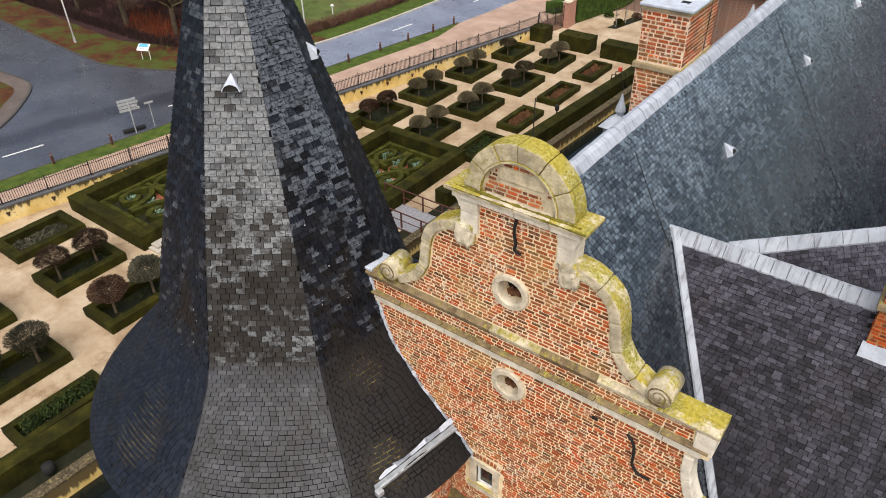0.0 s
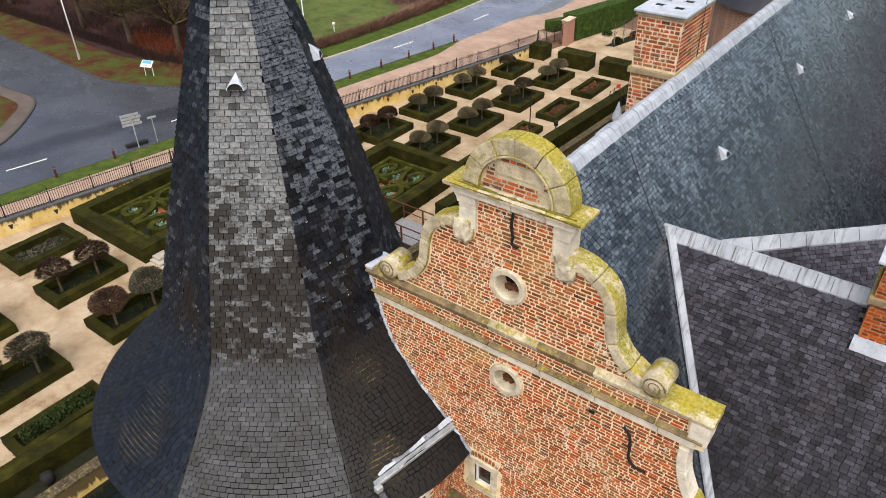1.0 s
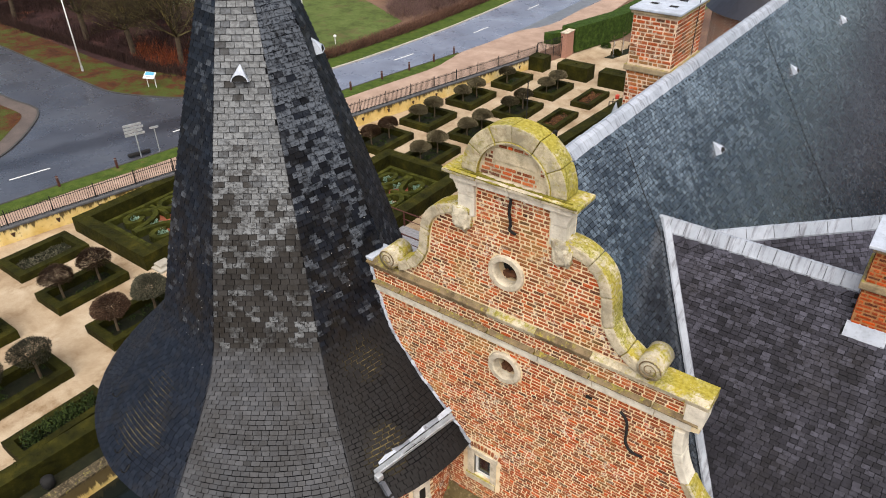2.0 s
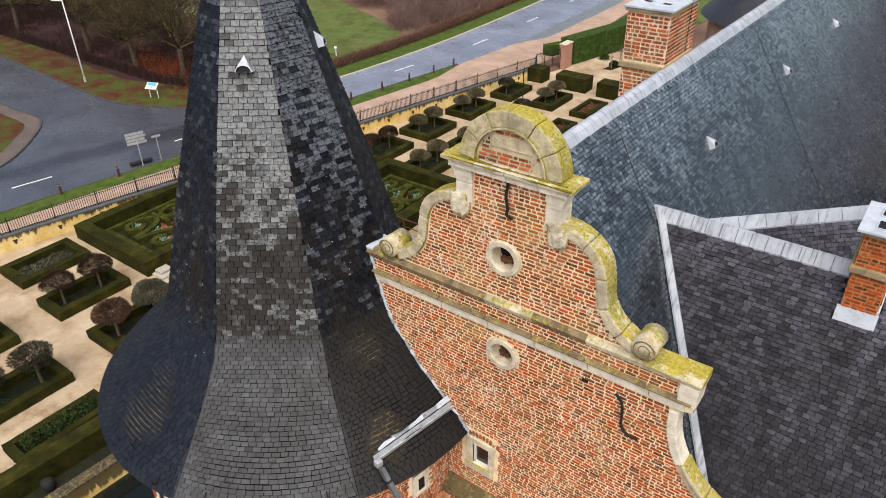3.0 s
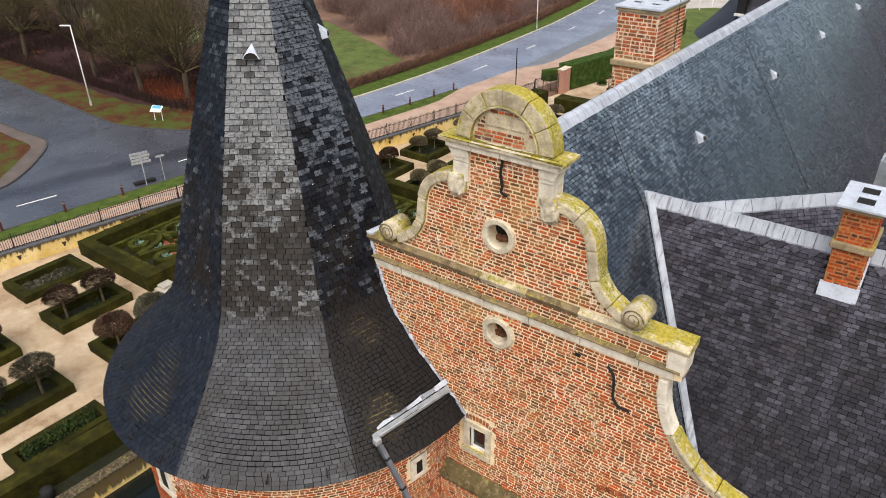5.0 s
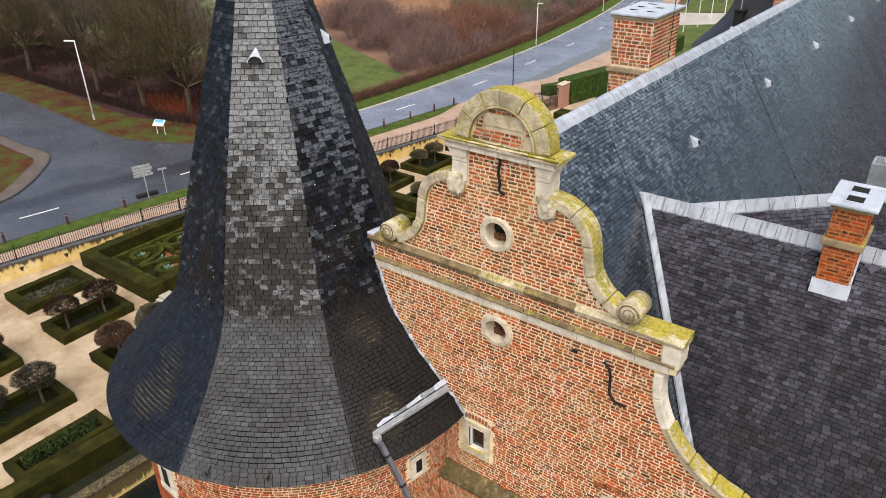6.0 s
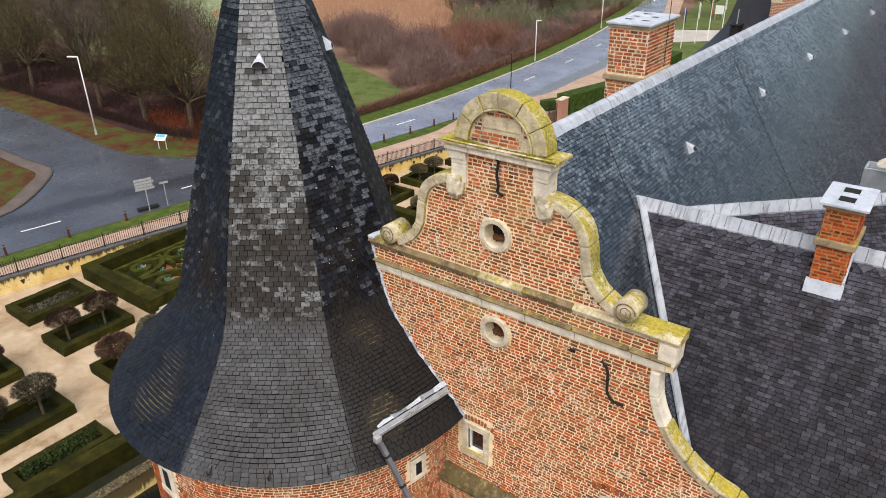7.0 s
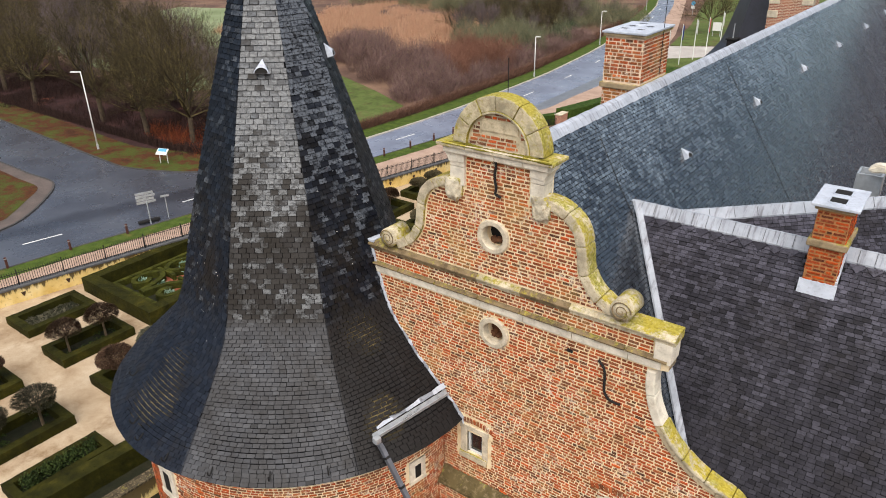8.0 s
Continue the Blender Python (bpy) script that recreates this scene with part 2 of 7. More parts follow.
def ground_material(name, stops, scale=1.2, grain=30, rough=0.9, bump=0.02, spots=None):
    n = Nodes(name, rough, spec=0.25)
    c = n.ramp(n.noise(scale, 7, 0.68), *stops)
    c = n.mix(n.mask(n.noise(grain, 4, 0.7), 0.45, 0.75), c, n.mix(0.55, c, stops[0][1]))
    if spots:
        c = n.mix(n.mask(n.noise(spots[0], 6, 0.7, shift=(5, 9, 0)), spots[1], spots[1] + 0.14), c, spots[2])
    return n.done(c, n.noise(grain, 5, 0.7), 0.6, bump)


LANE = (-0.9598, 0.2808, -47.21)   # the lane's centre line: a x + b y + c = 0


def asphalt_material():
    """Wet asphalt, with a darker, smoother lane worn into it through the junction."""
    n = Nodes("wet_asphalt", 0.3, spec=1.0)
    c = n.ramp(n.noise(0.25, 6, 0.6), (0.3, (0.052, 0.054, 0.068)), (0.55, (0.074, 0.078, 0.096)), (0.75, (0.094, 0.101, 0.120)))
    lane = n.math("ADD", n.math("MULTIPLY", n.place(0), LANE[0]), n.math("ADD", n.math("MULTIPLY", n.place(1), LANE[1]), LANE[2]))
    lane = n.math("ABSOLUTE", n.math("ADD", lane, n.math("MULTIPLY", n.noise(0.3, 5, 0.65), 2.4)))
    lane = n.math("MULTIPLY", n.mask(lane, 1.5, 0.5), n.mask(n.place(1), 33, 26))
    # beyond the junction: paler surface, with grazing sky reflection painted in
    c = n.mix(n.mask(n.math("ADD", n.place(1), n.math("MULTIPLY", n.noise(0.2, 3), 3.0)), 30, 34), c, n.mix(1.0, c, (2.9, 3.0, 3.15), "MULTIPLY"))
    c = n.mix(n.math("MULTIPLY", lane, 0.7), c, (0.022, 0.020, 0.026))
    c = n.mix(n.mask(n.noise(0.9, 6, 0.7, shift=(3, 0, 0)), 0.60, 0.72), c, (0.042, 0.040, 0.048))
    c = n.mix(n.mask(n.noise(90, 3), 0.55, 0.8), c, (0.09, 0.09, 0.095))
    return n.done(c, n.noise(120, 3), 0.2, 0.005, n.ramp(n.noise(0.35, 5), (0.35, (0.20,) * 3), (0.65, (0.36,) * 3)))


def plain(name, colour, rough=0.6, metal=0.0, vary=0.25, scale=9):
    n = Nodes(name, rough, metal)
    c = n.ramp(n.noise(scale, 5), (0.25, tuple(v * (1 - vary) for v in colour)), (0.75, tuple(min(1, v * (1 + vary)) for v in colour)))
    return n.done(c, n.noise(scale * 5, 4), 0.2, 0.004)


def leaf_material(name, dark, mid, light, scale=2.0):
    n = Nodes(name, 0.8, spec=0.12)
    c = n.ramp(n.noise(scale, 6, 0.7), (0.3, dark), (0.55, mid), (0.78, light))
    c = n.mix(n.math("MULTIPLY", n.mask(n.noise(24, 5, 0.75), 0.45, 0.75), 0.6), c, dark)
    return n.done(c, n.noise(16, 6, 0.8), 0.5, 0.03)


BRICK, MORTAR = brick_material(), mortar_material()
HOT_BRICK = brick_material("chimney_brick", 0.93)
HOT_MORTAR = plain("chimney_mortar", (0.40, 0.19, 0.075), 0.95, 0, 0.35, 12)
STONE = stone_material("limestone", 0.10, (0.70, 0.62, 0.48))
MOSSY = stone_material("lichened_limestone", 0.60, (0.66, 0.58, 0.42), 0.5, 0.7)
OLD_MORTAR = stone_material("weathered_mortar", 0.46, (0.66, 0.57, 0.40), 0.15, 0.6)
ARCH = stone_material("mossy_arch_stone", 0.66, (0.60, 0.53, 0.36), 0.35, 0.8)
WORN = stone_material("weathered_limestone", 0.46, (0.24, 0.175, 0.10), 0.35, 0.9)
VOLUTE = stone_material("eroded_limestone", 0.60, (0.72, 0.65, 0.50), 0.5, 0.85)
CHIMNEY_STONE = stone_material("chimney_limestone", 0.42, (0.40, 0.31, 0.19), 0.2, 0.8)
BAND = stone_material("brown_limestone_band", 0.12, (0.52, 0.43, 0.29), 0.1, 0.7)
YELLOW = stone_material("yellow_lichened_stone", 0.60, (0.60, 0.53, 0.38), 0.6, 0.8)
PALE = stone_material("pale_limestone", 0.0, (0.80, 0.74, 0.62), 0.0, 0.22)
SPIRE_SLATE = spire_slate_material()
# crest colours the grazing sky sheen near the ridge into the slates
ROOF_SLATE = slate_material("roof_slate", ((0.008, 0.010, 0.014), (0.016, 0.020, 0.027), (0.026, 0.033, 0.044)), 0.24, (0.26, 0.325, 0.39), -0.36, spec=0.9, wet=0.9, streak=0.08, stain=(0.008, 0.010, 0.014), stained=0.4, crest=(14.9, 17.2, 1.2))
WING_SLATE = slate_material("wing_slate", ((0.009, 0.0085, 0.012), (0.0145, 0.0137, 0.019), (0.022, 0.0208, 0.0285)), 0.45, (0.115, 0.112, 0.148), -0.22, spec=0.12, streak=0.20, run=(1.5, 0.22, 0.22), stain=(0.012, 0.0095, 0.009), stained=0.55, crest=(13.3, 15.6, 0.85))
UNDER = plain("roof_underlay", (0.006, 0.006, 0.007), 0.95)


LICHEN = (((-2.28, -0.77, 13.56), 0.42), ((-1.4, -1.3, 12.37), 0.40), ((-5.08, -3.35, 12.5), 0.58), ((-5.13, -2.96, 12.91), 0.42))


def joint_material():
    """The dark bed between the spire's slates, with patches of yellow lichen."""
    n = Nodes("spire_joint", 0.95, spec=0.1)
    spread = None
    for at, size in LICHEN:
        d = n.t.nodes.new("ShaderNodeVectorMath")
        d.operation = "DISTANCE"
        n.put(d.inputs[0], n.co.outputs["Position"])
        d.inputs[1].default_value = at
        k = n.mask(n.math("ADD", d.outputs["Value"], n.math("MULTIPLY", n.noise(2.6, 5, 0.7), 0.7)), size + 0.42, size + 0.16)
        spread = k if spread is None else n.math("MAXIMUM", spread, k)
    return n.done(n.mix(spread, (0.005, 0.005, 0.006), n.ramp(n.noise(14, 4), (0.38, (0.04, 0.030, 0.012)), (0.62, (0.25, 0.20, 0.09)))), n.noise(40, 4), 0.5, 0.005)


JOINT = joint_material()
LEAD = lead_material()
RIDGE_LEAD = lead_material("ridge_lead", (0.15, 1, 0.15), 0.84)
WING_LEAD = lead_material("wing_lead", (1, 0.12, 0.12), 0.74)
VALLEY_LEAD = lead_material("valley_lead", (1, 0.2, 0.2), 0.72)
DULL_LEAD = lead_material("dull_lead", (1, 1, 0.2), 0.55)
SEAM = plain("lead_seam", (0.10, 0.105, 0.115), 0.7)
PIPE = plain("grey_downpipe", (0.13, 0.14, 0.165), 0.45, 0.2, 0.3, 5)
ZINC = plain("weathered_zinc", (0.52, 0.55, 0.58), 0.42, 0.5, 0.3, 5)
IRON = plain("black_iron", (0.012, 0.0115, 0.0115), 0.85, 0.0)
# near-black colour that stands for the shade inside openings
DARK = plain("painted_opening_dark", (0.01, 0.009, 0.008), 0.9)
GRAVEL = ground_material("pale_gravel", ((0.3, (0.26, 0.175, 0.10)), (0.5, (0.45, 0.345, 0.23)), (0.7, (0.58, 0.475, 0.345))), 0.4, 45, spots=(0.5, 0.56, (0.25, 0.165, 0.09)))
GRASS = ground_material("verge_grass", ((0.3, (0.028, 0.046, 0.006)), (0.5, (0.060, 0.095, 0.012)), (0.75, (0.11, 0.14, 0.026))), 1.6, 22, 0.95, 0.05, spots=(0.5, 0.60, (0.16, 0.11, 0.04)))
LEAFY = ground_material("leaf_strewn_grass", ((0.32, (0.036, 0.013, 0.006)), (0.46, (0.085, 0.030, 0.011)), (0.50, (0.060, 0.052, 0.010)), (0.60, (0.062, 0.085, 0.013))), 0.55, 9, 0.95, 0.05, spots=(4.5, 0.55, (0.12, 0.036, 0.012)))
LITTER = ground_material("leaf_litter", ((0.3, (0.022, 0.010, 0.010)), (0.5, (0.052, 0.023, 0.022)), (0.72, (0.095, 0.042, 0.035))), 0.4, 7, 0.95, 0.06, spots=(0.25, 0.58, (0.26, 0.085, 0.035)))
MEADOW = ground_material("meadow_grass", ((0.3, (0.050, 0.060, 0.016)), (0.5, (0.090, 0.125, 0.030)), (0.75, (0.145, 0.175, 0.055))), 0.7, 4, 0.95, 0.05, spots=(0.30, 0.54, (0.115, 0.085, 0.040)))
# distance haze is mixed into this grass colour
PALE_FIELD = ground_material("haze_paled_grass", ((0.3, (0.15, 0.19, 0.09)), (0.5, (0.22, 0.26, 0.14)), (0.75, (0.28, 0.31, 0.19))), 0.08, 5, 0.95, 0.05)
WILD = ground_material("wild_ground", ((0.3, (0.07, 0.042, 0.034)), (0.5, (0.15, 0.09, 0.065)), (0.72, (0.26, 0.16, 0.105))), 0.12, 3, 0.95, 0.08, spots=(0.05, 0.60, (0.10, 0.12, 0.04)))
SOIL = ground_material("bed_soil", ((0.3, (0.007, 0.008, 0.004)), (0.5, (0.015, 0.017, 0.007)), (0.75, (0.034, 0.027, 0.014))), 1.4, 14)
DRIVE = ground_material("grey_gravel", ((0.3, (0.36, 0.33, 0.30)), (0.55, (0.46, 0.43, 0.40)), (0.75, (0.54, 0.51, 0.48))), 0.5, 30)
PAVE = ground_material("pink_paving", ((0.3, (0.30, 0.205, 0.155)), (0.55, (0.43, 0.305, 0.235)), (0.75, (0.52, 0.39, 0.305))), 0.6, 18, 0.8)
ISLAND_PAVE = ground_material("grey_brown_paving", ((0.3, (0.085, 0.070, 0.064)), (0.55, (0.125, 0.10, 0.09)), (0.75, (0.17, 0.135, 0.12))), 0.6, 18, 0.8)
ASPHALT = asphalt_material()
EDGING = plain("grey_edging", (0.06, 0.057, 0.055), 0.85, 0, 0.25, 2)
KERB = plain("concrete_kerb", (0.42, 0.39, 0.33), 0.85, 0, 0.2, 2)
PAINT = plain("road_paint", (0.72, 0.72, 0.70), 0.6, 0, 0.12, 14)
HEDGE = leaf_material("box_hedge", (0.008, 0.008, 0.0016), (0.032, 0.031, 0.004), (0.078, 0.066, 0.009), 1.1)
TWIG = plain("russet_twigs", (0.10, 0.055, 0.035), 0.9, 0, 0.5, 6)
BARK = plain("dull_brown_bark", (0.14, 0.10, 0.06), 0.9, 0, 0.45, 4)
WET_BARK = plain("wet_dark_bark", (0.078, 0.056, 0.036), 0.9, 0, 0.5, 4)
WATER = Nodes("moat_water", 0.08, spec=0.45).done((0.008, 0.011, 0.010))
GLASS = Nodes("window_glass", 0.06, spec=0.8).done((0.012, 0.014, 0.016))
WHITE = plain("white_paint", (0.75, 0.75, 0.73), 0.5, 0, 0.08)
RED = plain("red_brown_wood", (0.085, 0.030, 0.022), 0.7, 0, 0.3)
WOOD = plain("weathered_planks", (0.27, 0.27, 0.29), 0.75, 0, 0.3, 7)
BLUE = plain("blue_print", (0.10, 0.38, 0.62), 0.5, 0, 0.15)


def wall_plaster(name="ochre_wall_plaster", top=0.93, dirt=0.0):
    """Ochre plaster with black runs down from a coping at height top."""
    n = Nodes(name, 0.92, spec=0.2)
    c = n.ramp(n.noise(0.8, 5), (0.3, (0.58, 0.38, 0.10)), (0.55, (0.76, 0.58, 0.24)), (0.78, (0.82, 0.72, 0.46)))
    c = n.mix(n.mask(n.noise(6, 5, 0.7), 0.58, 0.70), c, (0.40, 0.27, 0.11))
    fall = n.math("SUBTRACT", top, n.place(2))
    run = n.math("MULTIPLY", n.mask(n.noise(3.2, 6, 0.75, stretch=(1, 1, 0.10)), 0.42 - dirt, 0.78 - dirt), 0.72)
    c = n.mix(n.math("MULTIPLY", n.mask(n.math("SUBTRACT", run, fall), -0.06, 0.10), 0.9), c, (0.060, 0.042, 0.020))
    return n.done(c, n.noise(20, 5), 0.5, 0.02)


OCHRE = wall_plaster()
MOAT_WALL = wall_plaster("stained_moat_wall", 0.34, 0.24)

# ---- building helpers ----


def thing(name, at=(0, 0, 0), label="", category="", group="", kind="", turn=0.0):
    ob = new(name)
    ob.matrix_world = pose(*at, 0, 0, turn)
    return tagged(ob, label, category, group, kind)


def world_of(ob):
    m = ob.matrix_basis.copy()
    return m if ob.parent is None else world_of(ob.parent) @ ob.matrix_parent_inverse @ m


def part(name, bm, material, parent=None, label="", smooth=False):
    """Links a bmesh (or mesh) as one mesh object under a thing or a part."""
    if isinstance(bm, bmesh.types.BMesh):
        me = bpy.data.meshes.new(name)
        bm.to_mesh(me)
        bm.free()
    else:
        me = bm
    if material is not None:
        me.materials.clear()
        me.materials.append(material)
    if smooth:
        me.shade_smooth()
    ob = new(name, me)
    if parent is not None:
        ob.parent = parent
        ob.matrix_parent_inverse = world_of(parent).inverted()
    return tagged(ob, label)


def structure(name, bm, material, label, category, smooth=False, kind="structure"):
    return tagged(part(name, bm, material, None, "", smooth), label, category, "", kind)


def box(x0, x1, y0, y1, z0, z1, bevel=0.0, bm=None, m=None):
    bm = bm or bmesh.new()
    c = Matrix.Translation(((x0 + x1) / 2, (y0 + y1) / 2, (z0 + z1) / 2)) @ Matrix.Diagonal((x1 - x0, y1 - y0, z1 - z0, 1))
    r = bmesh.ops.create_cube(bm, size=1, matrix=(m @ c) if m else c)
    if bevel:
        es = list({e for v in r["verts"] for e in v.link_edges})
        bmesh.ops.bevel(bm, geom=es, offset=bevel, segments=2, profile=0.6, affect="EDGES")
    return bm


def tube(points, radii, sides=8, bm=None, cap=True):
    """A round bar along points."""
    bm = bm or bmesh.new()
    rings = []
    pts = [Vector(p) for p in points]
    for i, p in enumerate(pts):
        d = (pts[min(i + 1, len(pts) - 1)] - pts[max(i - 1, 0)]).normalized()
        u = d.orthogonal().normalized() if not rings else (u - d * u.dot(d)).normalized()
        w = d.cross(u)
        r = radii[i] if isinstance(radii, (list, tuple)) else radii
        rings.append([bm.verts.new(p + (u * math.cos(a) + w * math.sin(a)) * r) for a in (2 * math.pi * k / sides for k in range(sides))])
    for a, b in zip(rings, rings[1:]):
        for k in range(sides):
            bm.faces.new((a[k], a[(k + 1) % sides], b[(k + 1) % sides], b[k]))
    if cap:
        bm.faces.new(rings[0][::-1])
        bm.faces.new(rings[-1])
    return bm


def prism(outline, lo, hi, axis="y", bm=None):
    """A flat outline (pairs) pushed from lo to hi along an axis."""
    bm = bm or bmesh.new()

    def at(p, h):
        return (p[0], h, p[1]) if axis == "y" else (p[0], p[1], h) if axis == "z" else (h, p[0], p[1])
    a = [bm.verts.new(at(p, lo)) for p in outline]
    b = [bm.verts.new(at(p, hi)) for p in outline]
    n = len(outline)
    bm.faces.new(a)
    bm.faces.new(b[::-1])
    for k in range(n):
        bm.faces.new((a[k], b[k], b[(k + 1) % n], a[(k + 1) % n]))
    bmesh.ops.recalc_face_normals(bm, faces=bm.faces[:])
    return bm


def plate(outline, holes, y0, y1, name="plate"):
    """A wall in the xz plane with holes through it, from y0 to y1."""
    cu = bpy.data.curves.new(name, "CURVE")
    cu.dimensions, cu.fill_mode, cu.extrude = "2D", "BOTH", (y1 - y0) / 2
    for loop in [outline, *holes]:
        s = cu.splines.new("POLY")
        s.points.add(len(loop) - 1)
        for q, (x, z) in zip(s.points, loop):
            q.co = (x, z, 0, 1)
        s.use_cyclic_u = True
    ob = bpy.data.objects.new(name, cu)
    scene.collection.objects.link(ob)
    me = bpy.data.meshes.new_from_object(ob.evaluated_get(bpy.context.evaluated_depsgraph_get()))
    me.transform(Matrix(((1, 0, 0, 0), (0, 0, -1, (y0 + y1) / 2), (0, 1, 0, 0), (0, 0, 0, 1))))
    bpy.data.objects.remove(ob)
    bpy.data.curves.remove(cu)
    return me


def ring(cx, cz, r, n=28, a0=0.0, a1=360.0):
    full = a1 - a0 >= 360
    return [(cx + r * math.cos(radians(a0 + (a1 - a0) * k / (n if full else n - 1))), cz + r * math.sin(radians(a0 + (a1 - a0) * k / (n if full else n - 1)))) for k in range(n)]


def smooth_line(pts, n=8):
    """A Catmull-Rom line through points."""
    p = [Vector((*q, 0)) if len(q) == 2 else Vector(q) for q in pts]
    out = []
    for i in range(len(p) - 1):
        a, b, c, d = p[max(i - 1, 0)], p[i], p[i + 1], p[min(i + 2, len(p) - 1)]
        for k in range(n):
            t = k / n
            out.append(0.5 * ((2 * b) + (c - a) * t + (2 * a - 5 * b + 4 * c - d) * t * t + (3 * b - a - 3 * c + d) * t ** 3))
    out.append(p[-1])
    return [tuple(v[:len(pts[0])]) for v in out]


# unit pieces: x and y across the face from -0.5 to 0.5, z outward from 0 to 1
E_BRICK = ([(-.5, -.5, 0), (.5, -.5, 0), (.5, .5, 0), (-.5, .5, 0), (-.48, -.43, 1), (.48, -.44, 1), (.475, .43, 1), (-.48, .44, 1)],
           [(4, 5, 6, 7), (0, 1, 5, 4), (1, 2, 6, 5), (2, 3, 7, 6), (3, 0, 4, 7)])
E_SLATE = ([(-.5, -.5, 0), (.5, -.5, 0), (.5, .5, 0), (-.5, .5, 0), (-.485, -.49, 1), (.485, -.475, 1), (.49, .5, .15), (-.49, .5, .15)],
           [(4, 5, 6, 7), (0, 1, 5, 4), (1, 2, 6, 5), (2, 3, 7, 6), (3, 0, 4, 7)])


def unit_mesh(name, shape, material):
    me = bpy.data.meshes.new(name)
    me.from_pydata(shape[0], [], shape[1])
    me.materials.append(material)
    return me


def lay(parent, name, places, shape, material, near=None, rest=None, most=300):
    """Pieces on a surface: those in near(place) are parts of their own, the rest one mesh."""
    jit = np.random.default_rng(len(places))
    rough = np.array([0.018, 0.045, 0.25]) if shape is E_BRICK else np.array([0.012, 0.018, 0.04])
    kinds_of = []
    for k in range(6):
        vs = np.array(shape[0]) + jit.uniform(-1, 1, (8, 3)) * rough * (np.arange(8) > 3)[:, None]
        kinds_of.append(unit_mesh(name, (vs.tolist(), shape[1]), material))
    own = [m for m in places if near and near(m.translation)][:most]
    ids = {id(m) for m in own}
    inv = world_of(parent).inverted()
    for k, m in enumerate(own):
        ob = new(name, kinds_of[k * 7 % 6])
        ob.parent = parent
        ob.matrix_parent_inverse = inv
        ob.matrix_basis = m
    others = [m for m in places if id(m) not in ids]
    if others:
        sv = np.array([(*v, 1) for v in shape[0]])
        ms = np.array([[list(r) for r in m] for m in others])
        local = np.repeat(sv[None], len(others), 0)
        local[:, 4:, :3] += jit.uniform(-1, 1, (len(others), 4, 3)) * rough
        vs = np.einsum("nij,nkj->nki", ms, local)[:, :, :3].reshape(-1, 3)
        nv = len(shape[0])
        fs = (np.array(shape[1])[None] + nv * np.arange(len(others))[:, None, None]).reshape(-1, 4)
        big = bpy.data.meshes.new(rest or name + "_rest")
        big.from_pydata(vs.tolist(), [], fs.tolist())
        ob = part(rest or name + "_rest", big, material, parent)
        tagged(ob, "", "", "", "stuff")


def face_place(origin, right, up, out, u, v, w, h, d, tilt=0.0):
    """A piece of w x h x d at (u, v) of a face."""
    o = origin + right * u + up * v
    c, s = math.cos(tilt), math.sin(tilt)
    r2, u2 = right * c + up * s, up * c - right * s
    m = Matrix.Identity(4)
    for k in range(3):
        m[k][0], m[k][1], m[k][2], m[k][3] = r2[k] * w, u2[k] * h, out[k] * d, o[k]
    return m


def brick_face(origin, right, up, u0, u1, v0, v1, inside=None, course=0.0610, length=0.168, joint=0.0225, out=None, depth=0.010, phase=0):
    """Places of bricks over a rectangle of a wall face, in rows of stretchers and headers."""
    origin, right, up = Vector(origin), Vector(right), Vector(up)
    out = Vector(out) if out else right.cross(up)
    res, rows = [], int((v1 - v0) / course)
    for j in range(rows):
        v = v0 + (j + 0.5) * course
        u = u0 - RNG.random() * length
        k = RNG.randint(0, 1)
        while u < u1:
            w = length if RNG.random() < 0.62 else length * 0.5
            w *= RNG.uniform(0.9, 1.1)
            a, b = max(u, u0), min(u + w, u1)
            if inside is not None:
                test = [a + (b - a) * q / 8 for q in range(9)]
                good = [q for q in test if inside(q, v)]
                a, b = (good[0], good[-1]) if len(good) > 2 else (a, a)
            if b - a > 0.035:
                res.append(face_place(origin, right, up, out, (a + b) / 2, v + RNG.uniform(-.002, .002), b - a - joint, course - joint + RNG.uniform(-.003, .003),
                                      depth * RNG.uniform(0.5, 1.4), RNG.uniform(-.012, .012)))
            u += w
            k += 1
    return res


def slate_face(origin, right, up, rows, span, width=0.15, pitch=0.095, depth=0.009, skip=None, gap=0.013, bed=0.007):
    """Slates over a roof slope: rows from the eave up; span(v) gives the row's ends."""
    origin, right, up = Vector(origin), Vector(right).normalized(), Vector(up).normalized()
    out = right.cross(up)
    res = []
    for j in range(rows):
        v = (j + 0.5) * pitch
        a, b = span(v)
        if b - a < 0.06:
            continue
        u = a - (width * 0.5 if j % 2 else 0) - RNG.random() * 0.02
        while u < b:
            w = width * RNG.uniform(0.88, 1.12)
            l, r = max(u, a), min(u + w, b)
            if r - l > 0.03 and not (skip and skip((l + r) / 2, v)):
                res.append(face_place(origin, right, up, out, (l + r) / 2, v + RNG.uniform(-.004, .004), r - l - gap, pitch - bed, depth * RNG.uniform(0.7, 1.5), RNG.uniform(-.012, .012)))
            u += w
    return res


def poly_sheet(outline, z, bm=None):
    bm = bm or bmesh.new()
    f = bm.faces.new([bm.verts.new((x, y, z)) for x, y in outline])
    f.normal_update()
    if f.normal.z < 0:
        f.normal_flip()
    bmesh.ops.triangulate(bm, faces=[f])
    return bm


